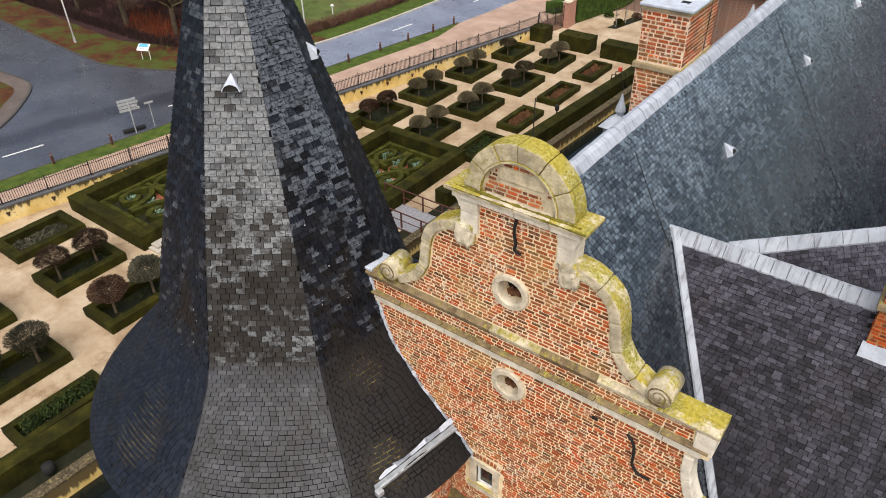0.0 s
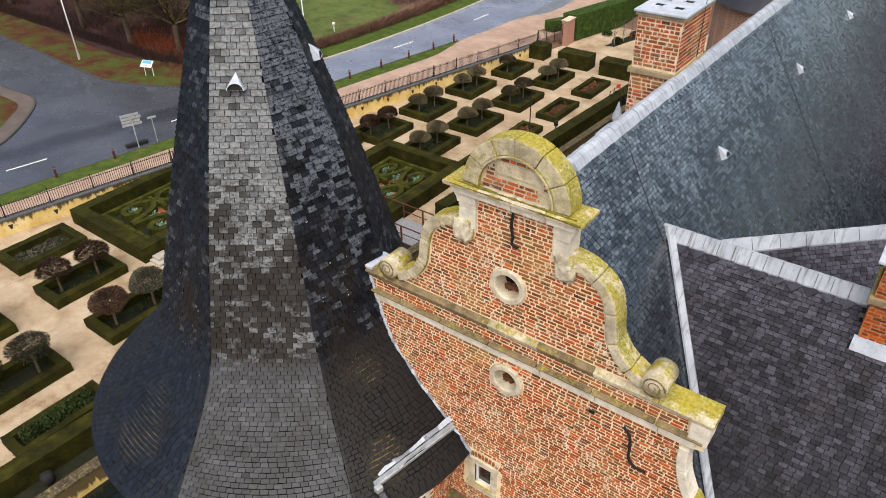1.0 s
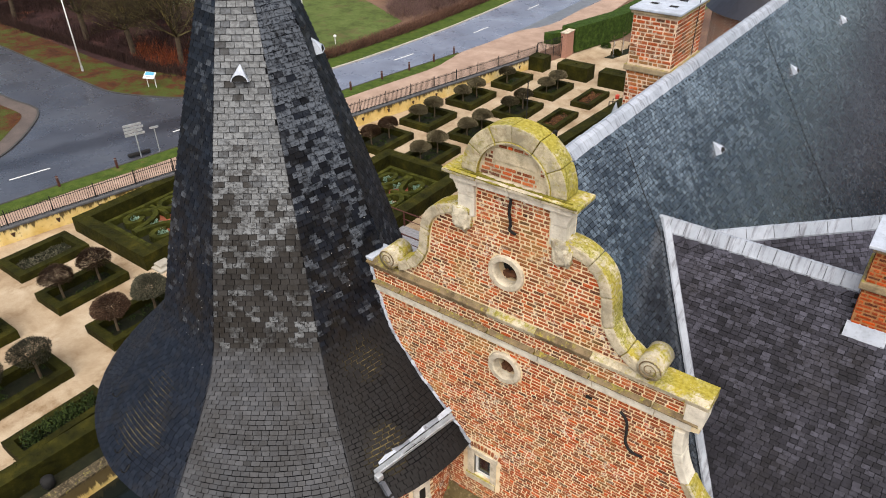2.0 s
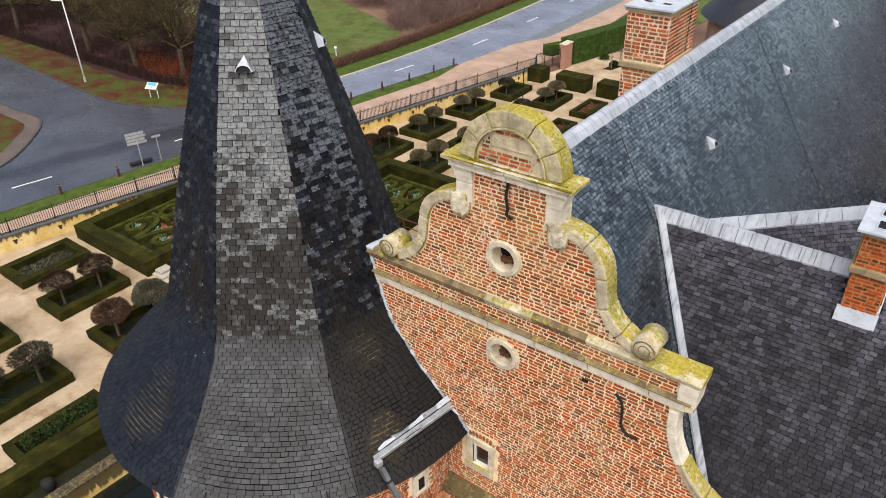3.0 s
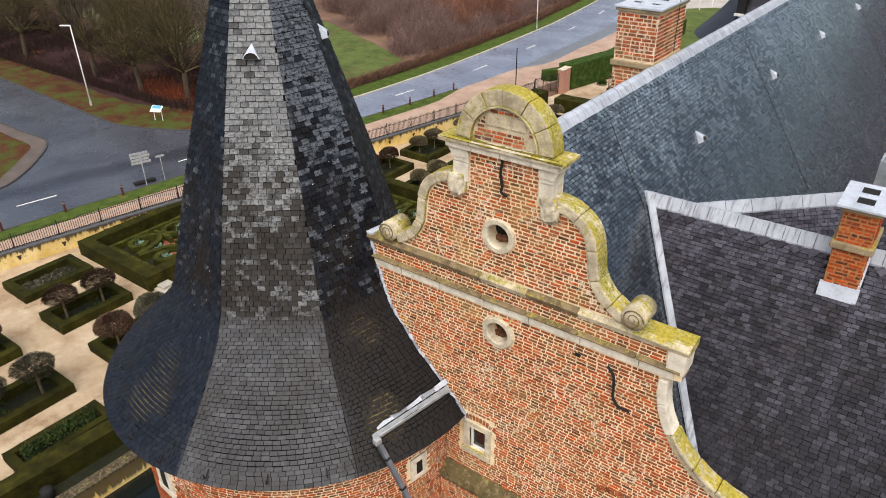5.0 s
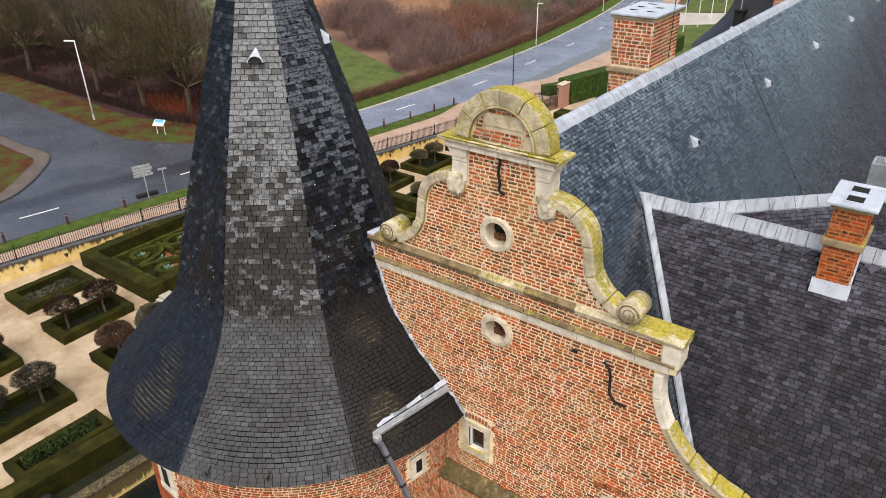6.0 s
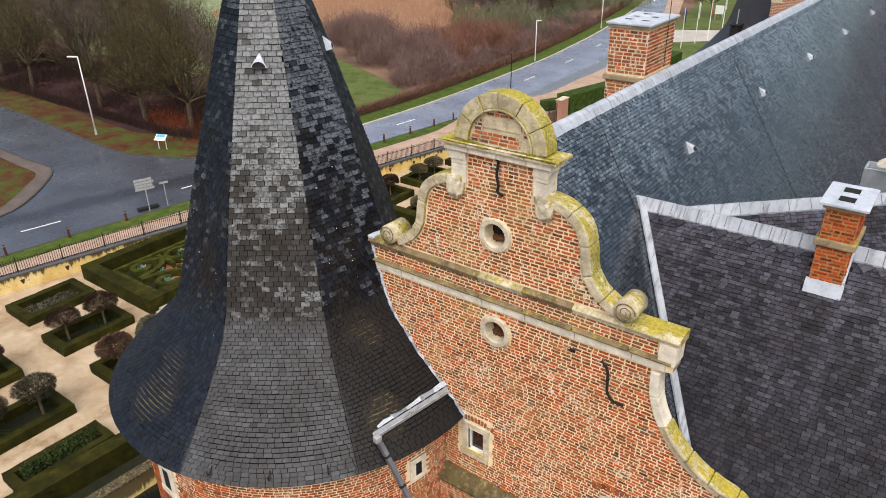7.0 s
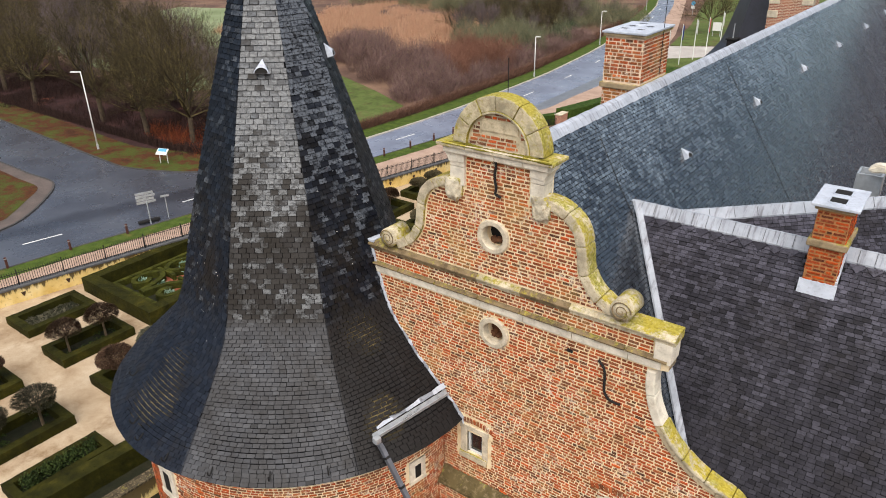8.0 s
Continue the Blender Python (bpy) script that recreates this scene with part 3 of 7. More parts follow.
def far_brick_material():
    n = Nodes("far_brickwork", 0.85)
    x, y, z = (n.place(k) for k in range(3))
    c = n.node("ShaderNodeCombineXYZ")
    n.put(c.inputs[0], n.math("ADD", x, y))
    n.put(c.inputs[1], z)
    t = n.node("ShaderNodeTexBrick", Vector=c.outputs[0], Color1=(0.36, 0.10, 0.05, 1), Color2=(0.20, 0.07, 0.045, 1), Mortar=(0.60, 0.48, 0.36, 1), Scale=1.0, Mortar_Size=0.012, Brick_Width=0.21, Row_Height=0.0685)
    col = n.mix(n.mask(n.noise(2.5, 5), 0.45, 0.7), t.outputs[0], n.mix(0.5, t.outputs[0], (0.45, 0.22, 0.13)))
    return n.done(col, n.noise(40, 4), 0.3, 0.01)


FAR_BRICK = far_brick_material()

# ---- ground, roads and walls ----
def wall_x(y):
    """The garden's west wall, face line."""
    return -37.35 + 0.217 * y


ROAD_Z = 0.70


def moat_x(y):
    """The low wall along the moat, outer face."""
    return -16.75 + 0.05 * y


def ground_sheet():
    us0 = [-900, -400, -200, -120, -80, -55, -40, -30, -22, -16, -12, -9, -6, -4, -2.5, -1.2, -0.3, -0.1, 1, 4, 8, 14, 99, 99.1, 26, 34, 44, 60, 90, 160, 400, 900]
    vs = [-500, -200, -100, -60, -30, -10, 0, 10, 20, 30, 40, 46, 50, 52, 54, 57, 60, 66, 72, 80, 90, 110, 140, 180, 240, 340, 500, 900]
    bm = bmesh.new()
    grid = []
    for v in vs:
        row = []
        for u in us0:
            base = wall_x(min(max(v, -30), 60))
            if 98 < u < 100:
                u = moat_x(v) - base - (0.3 if u == 99 else 0.2)
            x = base + u
            inside = u > -0.2 and v < 61
            z = 0.0 if inside else ROAD_Z - 0.03
            if x > moat_x(v) - 0.25 and -80 < v < 70:
                z = -3.0
            if not inside and v > 60 and u > -0.2 and x < moat_x(v) - 0.25:
                z = min(ROAD_Z - 0.03, max(0.0, (v - 61) * 0.06))
            row.append(bm.verts.new((x, v, z)))
        grid.append(row)
    for a, b in zip(grid, grid[1:]):
        for k in range(len(us0) - 1):
            bm.faces.new((a[k], a[k + 1], b[k + 1], b[k]))
    return structure("ground", bm, WILD, "open ground of rough winter grass and brown reeds", "ground")


ground_sheet()

NEAR_EDGE = smooth_line([(-46, -30), (-41.2, -2), (-39.9, 5.9), (-39.3, 10.3), (-38.0, 17.6), (-36.2, 30.8), (-35.0, 38.5), (-34.1, 44), (-33.2, 50), (-32.8, 55), (-31.2, 59), (-31.3, 66), (-31.5, 78), (-34.9, 95), (-40, 115), (-46.4, 135), (-55, 163), (-74, 210), (-120, 300)], 3)
FAR_EDGE = smooth_line([(-41.4, 32.5), (-40.2, 39.2), (-39.5, 53.1), (-40.1, 72.7), (-41, 82.2), (-43.4, 99.6), (-50.4, 134.3), (-59.2, 163.7), (-79, 210), (-126, 302)], 3)
BEND = smooth_line([(-125, 25.5), (-92, 23.6), (-77.6, 22.7), (-70.8, 22.4), (-64.4, 22.05), (-58.5, 21.7), (-54.2, 21.5), (-52, 21.5), (-50.2, 21.95), (-47.9, 22.9), (-45.6, 24.2), (-43.2, 27.4), (-41.4, 32.5)], 3)
ISLAND = smooth_line([(-125, 14), (-75, 15.8), (-62.6, 15.9), (-57, 15.85), (-53.9, 16.05), (-52.2, 15.55), (-50.3, 14.1), (-47.7, 11.4), (-46.4, 8.8), (-46.3, 3), (-51, -30)], 3)
road_outline = NEAR_EDGE + FAR_EDGE[::-1] + BEND[::-1][1:] + ISLAND
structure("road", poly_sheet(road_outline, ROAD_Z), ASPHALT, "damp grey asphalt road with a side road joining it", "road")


def strip(name, left, right, z, material, label, category):
    bm = poly_sheet(left + right[::-1], z)
    ext = bmesh.ops.extrude_face_region(bm, geom=bm.faces[:])
    for v in ext["geom"]:
        if isinstance(v, bmesh.types.BMVert):
            v.co.z -= 0.14
    bmesh.ops.recalc_face_normals(bm, faces=bm.faces[:])
    return structure(name, bm, material, label, category)


near_part = [p for p in NEAR_EDGE if -28 <= p[1] <= 46.2]
verge_in = [(x + 1.5 * min(1.0, max(0.05, (46.6 - y) / 5)), y) for x, y in near_part]
strip("verge", near_part, verge_in, ROAD_Z + 0.07, GRASS, "narrow grass verge between road and pavement", "grass verge")
walk_out = verge_in + [p for p in NEAR_EDGE if 46.2 < p[1] < 220]
walk_in = [(wall_x(y) - 0.05, y) for x, y in near_part] + [(-27.6, 50.6), (-27.2, 54), (-27.6, 62), (-28.6, 72), (-30.0, 84), (-33.0, 98), (-37.5, 116), (-44, 137), (-52.6, 164), (-71, 210)]
strip("pavement", walk_out, walk_in, ROAD_Z + 0.05, PAVE, "pinkish brick-paved footpath beside the road", "pavement")
fe = [p for p in BEND[2:]] + FAR_EDGE[1:]
verge_far = [(x - 1.6 - 1.2 * max(0, min(1, (30 - y) / 6)) * 2.2, y + 4.0 * max(0, min(1, (33 - y) / 8))) for x, y in fe]
strip("verge_far", fe, verge_far, ROAD_Z + 0.07, LEAFY, "leaf-strewn grass verge along the far side of the road", "grass verge")
strip("verge_grass", [p for p in FAR_EDGE if p[1] > 36], [(x - 2.2, y) for x, y in FAR_EDGE if y > 36], ROAD_Z + 0.075, GRASS, "mown grass strip beside the road", "grass verge")
isl = [p for p in ISLAND if p[0] > -90 and p[1] > 0]
structure("traffic_island", prism(isl + [(-70, -2), (-92, 6)], ROAD_Z - 0.05, ROAD_Z + 0.06, "z"), ISLAND_PAVE, "paved edge of a grassy corner between the roads", "pavement")
inner_isl = smooth_line([(-88, 14.2), (-70, 14.7), (-60, 14.8), (-56.6, 14.7), (-53.9, 14.75), (-52.4, 14.35), (-50.8, 12.8), (-48.7, 10.6), (-48.0, 9.2), (-48.0, 3.2)], 4)
structure("traffic_island_grass", poly_sheet(inner_isl + [(-68, 3), (-90, 8)], ROAD_Z + 0.075), LEAFY, "leaf-covered grass corner between the roads", "grass")
structure("wood_floor", poly_sheet([(-43.6, 29.2), (-45.6, 26.2), (-48.5, 24.6), (-54, 24.0), (-75, 24.8), (-124, 25), (-126, 48), (-92, 41), (-66, 38.5), (-52, 36.5), (-46.4, 34.5)], ROAD_Z + 0.04), LITTER, "purple-brown leaf litter under the trees", "woodland floor")
structure("meadow", poly_sheet([(-42.6, 36.5), (-45.0, 51.5), (-53, 55.5), (-66, 61), (-84, 66), (-80, 50), (-60, 40), (-47, 34)], ROAD_Z + 0.02), MEADOW, "bright green meadow beside the road", "meadow")
structure("field", poly_sheet([(-68, 50), (-72, 42), (-96, 44), (-135, 52), (-150, 95), (-120, 105), (-96, 80), (-80, 60)], ROAD_Z + 0.025), PALE_FIELD, "green field behind the trees, paled for haze", "meadow")
structure("lawn", poly_sheet([(-29.4, 80), (-31.6, 93), (-26, 98), (-20, 99), (-20, 72), (-25.5, 72)], ROAD_Z + 0.03), MEADOW, "mown lawn with flagpoles", "lawn")
structure("drive", poly_sheet([(-31.6, 93), (-34.2, 104), (-26, 108), (-16, 108), (-16, 99), (-26, 98)], ROAD_Z + 0.02), DRIVE, "pale gravel drive across the lawns", "drive")
structure("lawn_far", poly_sheet([(-34.2, 104.5), (-38.9, 127.8), (-49.5, 169), (-62, 205), (40, 240), (40, 108), (-26, 108.5)], ROAD_Z + 0.03), MEADOW, "green lawn beyond the drive", "lawn")
structure("lay_by", poly_sheet([(-32.9, 55), (-31.25, 59.2), (-31.35, 66), (-31.55, 78), (-33.2, 87), (-34.9, 95), (-35.3, 95), (-33.9, 84), (-33.2, 72), (-33.0, 62)], ROAD_Z + 0.005), plain("dark_new_asphalt", (0.17, 0.18, 0.20), 0.35, 0, 0.3, 2), "darker asphalt lay-by along the road", "road")
# edge lines and centre dashes
def kerb_line(line, w, material=None, name="kerb"):
    left, right = [], []
    for k, p in enumerate(line):
        d = (Vector(line[min(k + 1, len(line) - 1)]) - Vector(line[max(k - 1, 0)])).normalized()
        left.append((p[0] - d.y * w / 2, p[1] + d.x * w / 2))
        right.append((p[0] + d.y * w / 2, p[1] - d.x * w / 2))
    bm = bmesh.new()
    rows = []
    for a, b in zip(left, right):
        rows.append([bm.verts.new((*a, ROAD_Z - 0.05)), bm.verts.new((*a, ROAD_Z + 0.085)), bm.verts.new((*b, ROAD_Z + 0.085)), bm.verts.new((*b, ROAD_Z - 0.05))])
    for a, b in zip(rows, rows[1:]):
        for k in range(3):
            bm.faces.new((a[k], a[k + 1], b[k + 1], b[k]))
    bmesh.ops.recalc_face_normals(bm, faces=bm.faces[:])
    structure(name, bm, material or EDGING, "concrete kerb along the road", "kerb")


kerb_line([(x + 0.1, y) for x, y in FAR_EDGE], 0.22, KERB)
kerb_line(BEND, 0.14)
kerb_line(isl, 0.16)
kerb_line(near_part, 0.14)
centre = smooth_line([(-42.75, 8.65), (-40.5, 19.5), (-38.9, 30.5), (-37.35, 42), (-36.3, 51.4), (-36.3, 62), (-36.8, 74), (-38.4, 88), (-42.4, 106), (-49, 135), (-57, 163)], 12)
run, last = 0.0, centre[0]
for p in centre[1:]:
    d = Vector((p[0] - last[0], p[1] - last[1]))
    if run >= 10.6 or run == 0.0:
        u = d.normalized()
        w = Vector((-u.y, u.x)) * 0.075
        e = Vector(last) + u * 2.5
        structure("lane_dash", poly_sheet([tuple(Vector(last) - w), tuple(e - w), tuple(e + w), tuple(Vector(last) + w)], ROAD_Z + 0.006), PAINT, "white painted lane dash", "road marking")
        run = 0.001
    run += d.length
    last = p

# garden floor
structure("garden_floor", poly_sheet([(wall_x(-30) + 0.0, -30), (moat_x(-30), -30), (moat_x(60), 60), (-14.5, 64), (-22, 65), (-25.2, 57), (-26.9, 52.5), (wall_x(49), 49)], 0.012), GRAVEL, "pale gravel paths of a formal garden", "gravel")
# west garden wall
bm = bmesh.new()
for a, b in ((-30, 49.0),):
    o = [(wall_x(a), a), (wall_x(b), b), (wall_x(b) - 0.38, b), (wall_x(a) - 0.38, a)]
    prism(o, -0.2, 0.93, "z", bm)
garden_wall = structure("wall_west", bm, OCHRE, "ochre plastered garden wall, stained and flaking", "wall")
o = [(wall_x(-30) + 0.06, -30), (wall_x(49.05) + 0.06, 49.05), (wall_x(49.05) - 0.44, 49.05), (wall_x(-30) - 0.44, -30)]
part("coping", prism(o, 0.93, 1.03, "z"), plain("wall_coping", (0.10, 0.10, 0.105), 0.85, 0, 0.35, 3), garden_wall, "weathered grey coping")
structure("bed_moat", poly_sheet([(moat_x(-30) - 1.75, -30), (moat_x(58) - 1.3, 58), (moat_x(58) - 0.4, 58), (moat_x(-30) - 0.4, -30)], 0.022), SOIL, "dark soil strip under the moat-side hedge", "soil")
# moat wall on the castle side of the garden
moat_wall = structure("wall_moat", prism([(moat_x(-30) - 0.4, -30), (moat_x(58) - 0.4, 58), (moat_x(58), 58), (moat_x(-30), -30)], -3.0, 0.34, "z"), MOAT_WALL, "low mossy wall along the moat", "wall")
part("coping", prism([(moat_x(-30) - 0.45, -30), (moat_x(58) - 0.45, 58), (moat_x(58) + 0.05, 58), (moat_x(-30) + 0.05, -30)], 0.34, 0.43, "z"), stone_material("ledge_stone", 0.16, (0.085, 0.068, 0.042), 0.2, 0.8), moat_wall, "lichened stone coping")
structure("water", poly_sheet([(-21, -80), (-2, -80), (-2, 70), (-13.4, 70)], -0.5), WATER, "dark still moat water", "water")

# ---- main roof ----
RIDGE_Z, PITCH = 17.15, 1.373
SKEW = 0.0121
roof_dir = Vector((SKEW, 1, 0)).normalized()
east = Vector((roof_dir.y, -roof_dir.x, 0))
RIDGE0 = Vector((0.02, 0.30, RIDGE_Z))
ROOF_LEN = 46.0


def roof_slope(name, origin, along, down, length, fall, material, label, thick=0.12):
    """A thin slab with its top edge from origin along, falling down."""
    n = down.cross(along).normalized()
    if n.z < 0:
        n = -n
    bm = bmesh.new()
    vs = [bm.verts.new(origin + along * a + down * d - n * t) for t in (0.012, thick) for a, d in ((0, 0), (length, 0), (length, fall), (0, fall))]
    for f in ((0, 1, 2, 3), (7, 6, 5, 4), (0, 4, 5, 1), (1, 5, 6, 2), (2, 6, 7, 3), (3, 7, 4, 0)):
        bm.faces.new([vs[k] for k in f])
    bmesh.ops.recalc_face_normals(bm, faces=bm.faces[:])
    return bm


down_e = Vector((east.x, east.y, -PITCH)).normalized()
down_w = Vector((-east.x, -east.y, -PITCH)).normalized()
main_roof = structure("roof", roof_slope("roof", RIDGE0 + down_e * 0.09, roof_dir, down_e, ROOF_LEN, 8.4, UNDER, ""), UNDER, "steep blue-grey slate roof with a lead-covered ridge", "roof", kind="")
part("west_slope", roof_slope("roof", RIDGE0 + down_w * 0.09, roof_dir, down_w, ROOF_LEN, 7.4, UNDER, ""), ROOF_SLATE, main_roof)


# ---- the round tower with its slated spire ----
PROFILE = [(21.35, 0.02), (19.17, 0.68), (18.0, 1.06), (17.0, 1.38), (16.0, 1.69), (15.0, 1.985), (14.4, 2.14), (14.0, 2.26), (13.6, 2.43), (13.3, 2.66), (12.9, 3.0), (12.55, 3.33), (12.2, 3.65), (11.87, 3.95)]


def spire_r(z, th):
    zs = [p[0] for p in PROFILE][::-1]
    rs = [p[1] for p in PROFILE][::-1]
    r = float(np.interp(z, zs, rs))
    k = ((th - EDGE0) % (math.pi / 4)) - math.pi / 8
    octo = math.cos(math.pi / 8) / math.cos(k)
    b = min(1.0, max(0.0, (13.5 - z) / 1.4))
    return r * (octo * (1 - b) + b * (0.97 + 0.03 * b))


def spire_point(z, th, off=0.0):
    r = spire_r(z, th) - off
    return Vector((AX + r * math.cos(th), AY + r * math.sin(th), z))


def tower_spire(parent):
    bm = bmesh.new()
    zs = []
    for (a, _), (b, _) in zip(PROFILE, PROFILE[1:]):
        zs += [a + (b - a) * k / 3 for k in range(3)]
    zs.append(PROFILE[-1][0])
    n = 64
    rings = [[bm.verts.new(spire_point(z, EDGE0 + 2 * math.pi * k / n, 0.02)) for k in range(n)] for z in zs]
    for a, b in zip(rings, rings[1:]):
        for k in range(n):
            bm.faces.new((a[k], b[k], b[(k + 1) % n], a[(k + 1) % n]))
    # boarded soffit under the eave
    low = [bm.verts.new(v.co + Vector((0, 0, -0.05))) for v in rings[-1]]
    inner = [bm.verts.new((AX + 3.4 * math.cos(EDGE0 + 2 * math.pi * k / n), AY + 3.4 * math.sin(EDGE0 + 2 * math.pi * k / n), 11.80)) for k in range(n)]
    for a, b in ((rings[-1], low), (low, inner)):
        for k in range(n):
            bm.faces.new((a[k], b[k], b[(k + 1) % n], a[(k + 1) % n]))
    bmesh.ops.recalc_face_normals(bm, faces=bm.faces[:])
    sp = part("spire", bm, JOINT, parent, "eight-sided flared spire of weathered slates")
    # slates in rows along the slant
    line = [(p[1], p[0]) for p in PROFILE][::-1]
    seg = [math.hypot(b[0] - a[0], b[1] - a[1]) for a, b in zip(line, line[1:])]
    total, s, row, places = sum(seg), 0.02, 0, []
    while s < total - 0.25:
        d, i = s, 0
        while d > seg[i]:
            d -= seg[i]
            i += 1
        z = line[i][1] + (line[i + 1][1] - line[i][1]) * d / seg[i]
        pitch = 0.092 if z > 13.95 else 0.074
        for f in range(8):
            e = EDGE0 + f * math.pi / 4
            chord = (spire_point(z, e) - spire_point(z, e + math.pi / 4 - 1e-4)).length
            width = 0.15 if z > 13.95 else 0.132
            m = max(1, chord / width)
            u = -(0.5 if row % 2 else 0.0)
            while u < m:
                w = RNG.uniform(0.88, 1.12)
                l, r = max(u, 0), min(u + w, m)
                if r - l > 0.2:
                    t0, t1 = e + math.pi / 4 * l / m, e + math.pi / 4 * r / m
                    tm = (t0 + t1) / 2
                    p = spire_point(z, tm)
                    right = (spire_point(z, t1 - 1e-4) - spire_point(z, t0 + 1e-4))
                    wid = right.length
                    mossy = any((p - Vector(c)).length < q + 0.05 + 0.5 * noise.noise(p * 2.4) for c, q in LICHEN)
                    right.normalize()
                    zl = max(z - 0.05, PROFILE[-1][0])
                    up = (spire_point(zl + 0.1, tm) - spire_point(zl, tm)).normalized()
                    out = right.cross(up).normalized()
                    if out.dot(p - Vector((AX, AY, z))) < 0:
                        out = -out
                    places.append(face_place(p - out * 0.010, right, up, out, 0, RNG.uniform(-.004, .004), max(0.02, wid - (0.012 if mossy else 0.007)), pitch - (0.011 if mossy else 0.004), 0.008 * RNG.uniform(0.8, 1.4) + 0.010, RNG.uniform(-.014, .014)))
                u += w
        s += pitch
        row += 1
    return sp, places


# ---- the stepped and scrolled gable ----
XC = 0.05
EDGE_R = [(4.25, 12.30), (4.12, 12.52), (3.82, 12.62), (3.45, 12.80), (3.06, 13.15), (2.80, 13.58), (2.68, 13.98), (2.66, 14.34)]
SCROLL = [(2.02, 15.02), (1.86, 15.10), (1.63, 15.28), (1.46, 15.58), (1.41, 15.92), (1.31, 16.22), (1.06, 16.40), (0.80, 16.45)]
edge_r, scroll = smooth_line(EDGE_R, 5), smooth_line(SCROLL, 5)
right_half = [(4.25, 5.0)] + edge_r + [(2.96, 14.40), (2.96, 14.97), (2.02, 14.97)] + scroll + [(0.80, 17.03)]
gable_outline = [(XC + u, z) for u, z in right_half] + [(XC - u, z) for u, z in reversed(right_half)]
OCULI = [(0.0, 15.75), (0.045, 13.98)]
WIN = (-0.62, -0.10, 11.03, 11.66)
holes = [ring(x, z, 0.19, 24) for x, z in OCULI] + [[(WIN[0] + 0.12, WIN[2] + 0.1), (WIN[1] - 0.06, WIN[2] + 0.1), (WIN[1] - 0.06, WIN[3] - 0.05), (WIN[0] + 0.12, WIN[3] - 0.05)]]
gable = thing("gable_wall", (XC, 0.15, 5.0), "red brick gable with scrolled limestone copings and round pediment", "gable")
part("masonry", plate(gable_outline, holes, 0.0, 0.30, "masonry"), MORTAR, gable, "lime mortar core of the wall")


def in_gable(u, v):
    a = abs(u - XC)
    if any(math.hypot(u - x, v - z) < 0.295 for x, z in OCULI):
        return False
    if WIN[0] - 0.10 < u < WIN[1] + 0.12 and WIN[2] - 0.10 < v < WIN[3] + 0.31:
        return False
    if 14.39 < v < 14.60 or 14.86 < v < 15.01:
        return False
    if v > 16.45:
        return a < 0.585 and v < 17.02
    if v >= 15.02:
        return a < float(np.interp(v, [p[1] for p in scroll], [p[0] for p in scroll])) - 0.01
    if v >= 14.5:
        return -2.72 < u and a < 2.72
    return u > -2.9 and a < float(np.interp(v, [p[1] for p in edge_r], [p[0] for p in edge_r])) + 0.01 and v > 9.0


def stone_run(inner, width, y0, y1, parts, material, parent, name="coping_stone", bevel=0.02, gap=0.006):
    """A curved band of separate stones outside an inner line."""
    pts = [Vector((x, z)) for x, z in inner]
    n = len(pts)
    nor = []
    for i in range(n):
        d = (pts[min(i + 1, n - 1)] - pts[max(i - 1, 0)]).normalized()
        nor.append(Vector((d.y, -d.x)))
    cuts = [round(k * (n - 1) / parts) for k in range(parts + 1)]
    for a, b in zip(cuts, cuts[1:]):
        if b <= a:
            continue
        ins = [pts[i] for i in range(a, b + 1)]
        w = width * RNG.uniform(0.97, 1.04)
        out = [pts[i] + nor[i] * w for i in range(a, b + 1)]
        if gap:
            d = (ins[-1] - ins[-2]).normalized() * gap
            ins[-1] = ins[-1] - d
            out[-1] = out[-1] - d
        bm = prism([tuple(p) for p in ins] + [tuple(p) for p in reversed(out)], y0 + RNG.uniform(-.006, .006), y1 + RNG.uniform(-.006, .006))
        if bevel:
            es = [e for e in bm.edges if len(e.link_faces) == 2 and e.calc_face_angle(0) > 0.9]
            bmesh.ops.bevel(bm, geom=es, offset=bevel, segments=2, profile=0.6, affect="EDGES")
        part(name, bm, material, parent)


def mirror(line):
    return [(-u, z) for u, z in reversed(line)]


def at_xc(line):
    return [(XC + u, z) for u, z in line]


# copings of the upper scrolls and of the lower sweep
stone_run(at_xc(scroll), 0.17, -0.06, 0.27, 5, MOSSY, gable, bevel=0.028, gap=0.002)
stone_run(at_xc(mirror(scroll)), 0.17, -0.06, 0.27, 5, MOSSY, gable, bevel=0.028, gap=0.002)
def outward(line, d):
    """The line pushed out by d."""
    pts = [Vector(p) for p in line]
    out = []
    for i, p in enumerate(pts):
        t = (pts[min(i + 1, len(pts) - 1)] - pts[max(i - 1, 0)]).normalized()
        out.append(tuple(p + Vector((t.y, -t.x)) * d))
    return out


stone_run(at_xc(edge_r[:24]), 0.080, -0.045, 0.22, 5, BAND, gable, bevel=0.012)
stone_run(outward(at_xc(edge_r[:24]), 0.082), 0.080, -0.065, 0.24, 4, YELLOW, gable, "coping_roll", 0.032, 0.004)
stone_run(at_xc(edge_r[23:]), 0.135, -0.05, 0.22, 2, PALE, gable, "corner_stone")


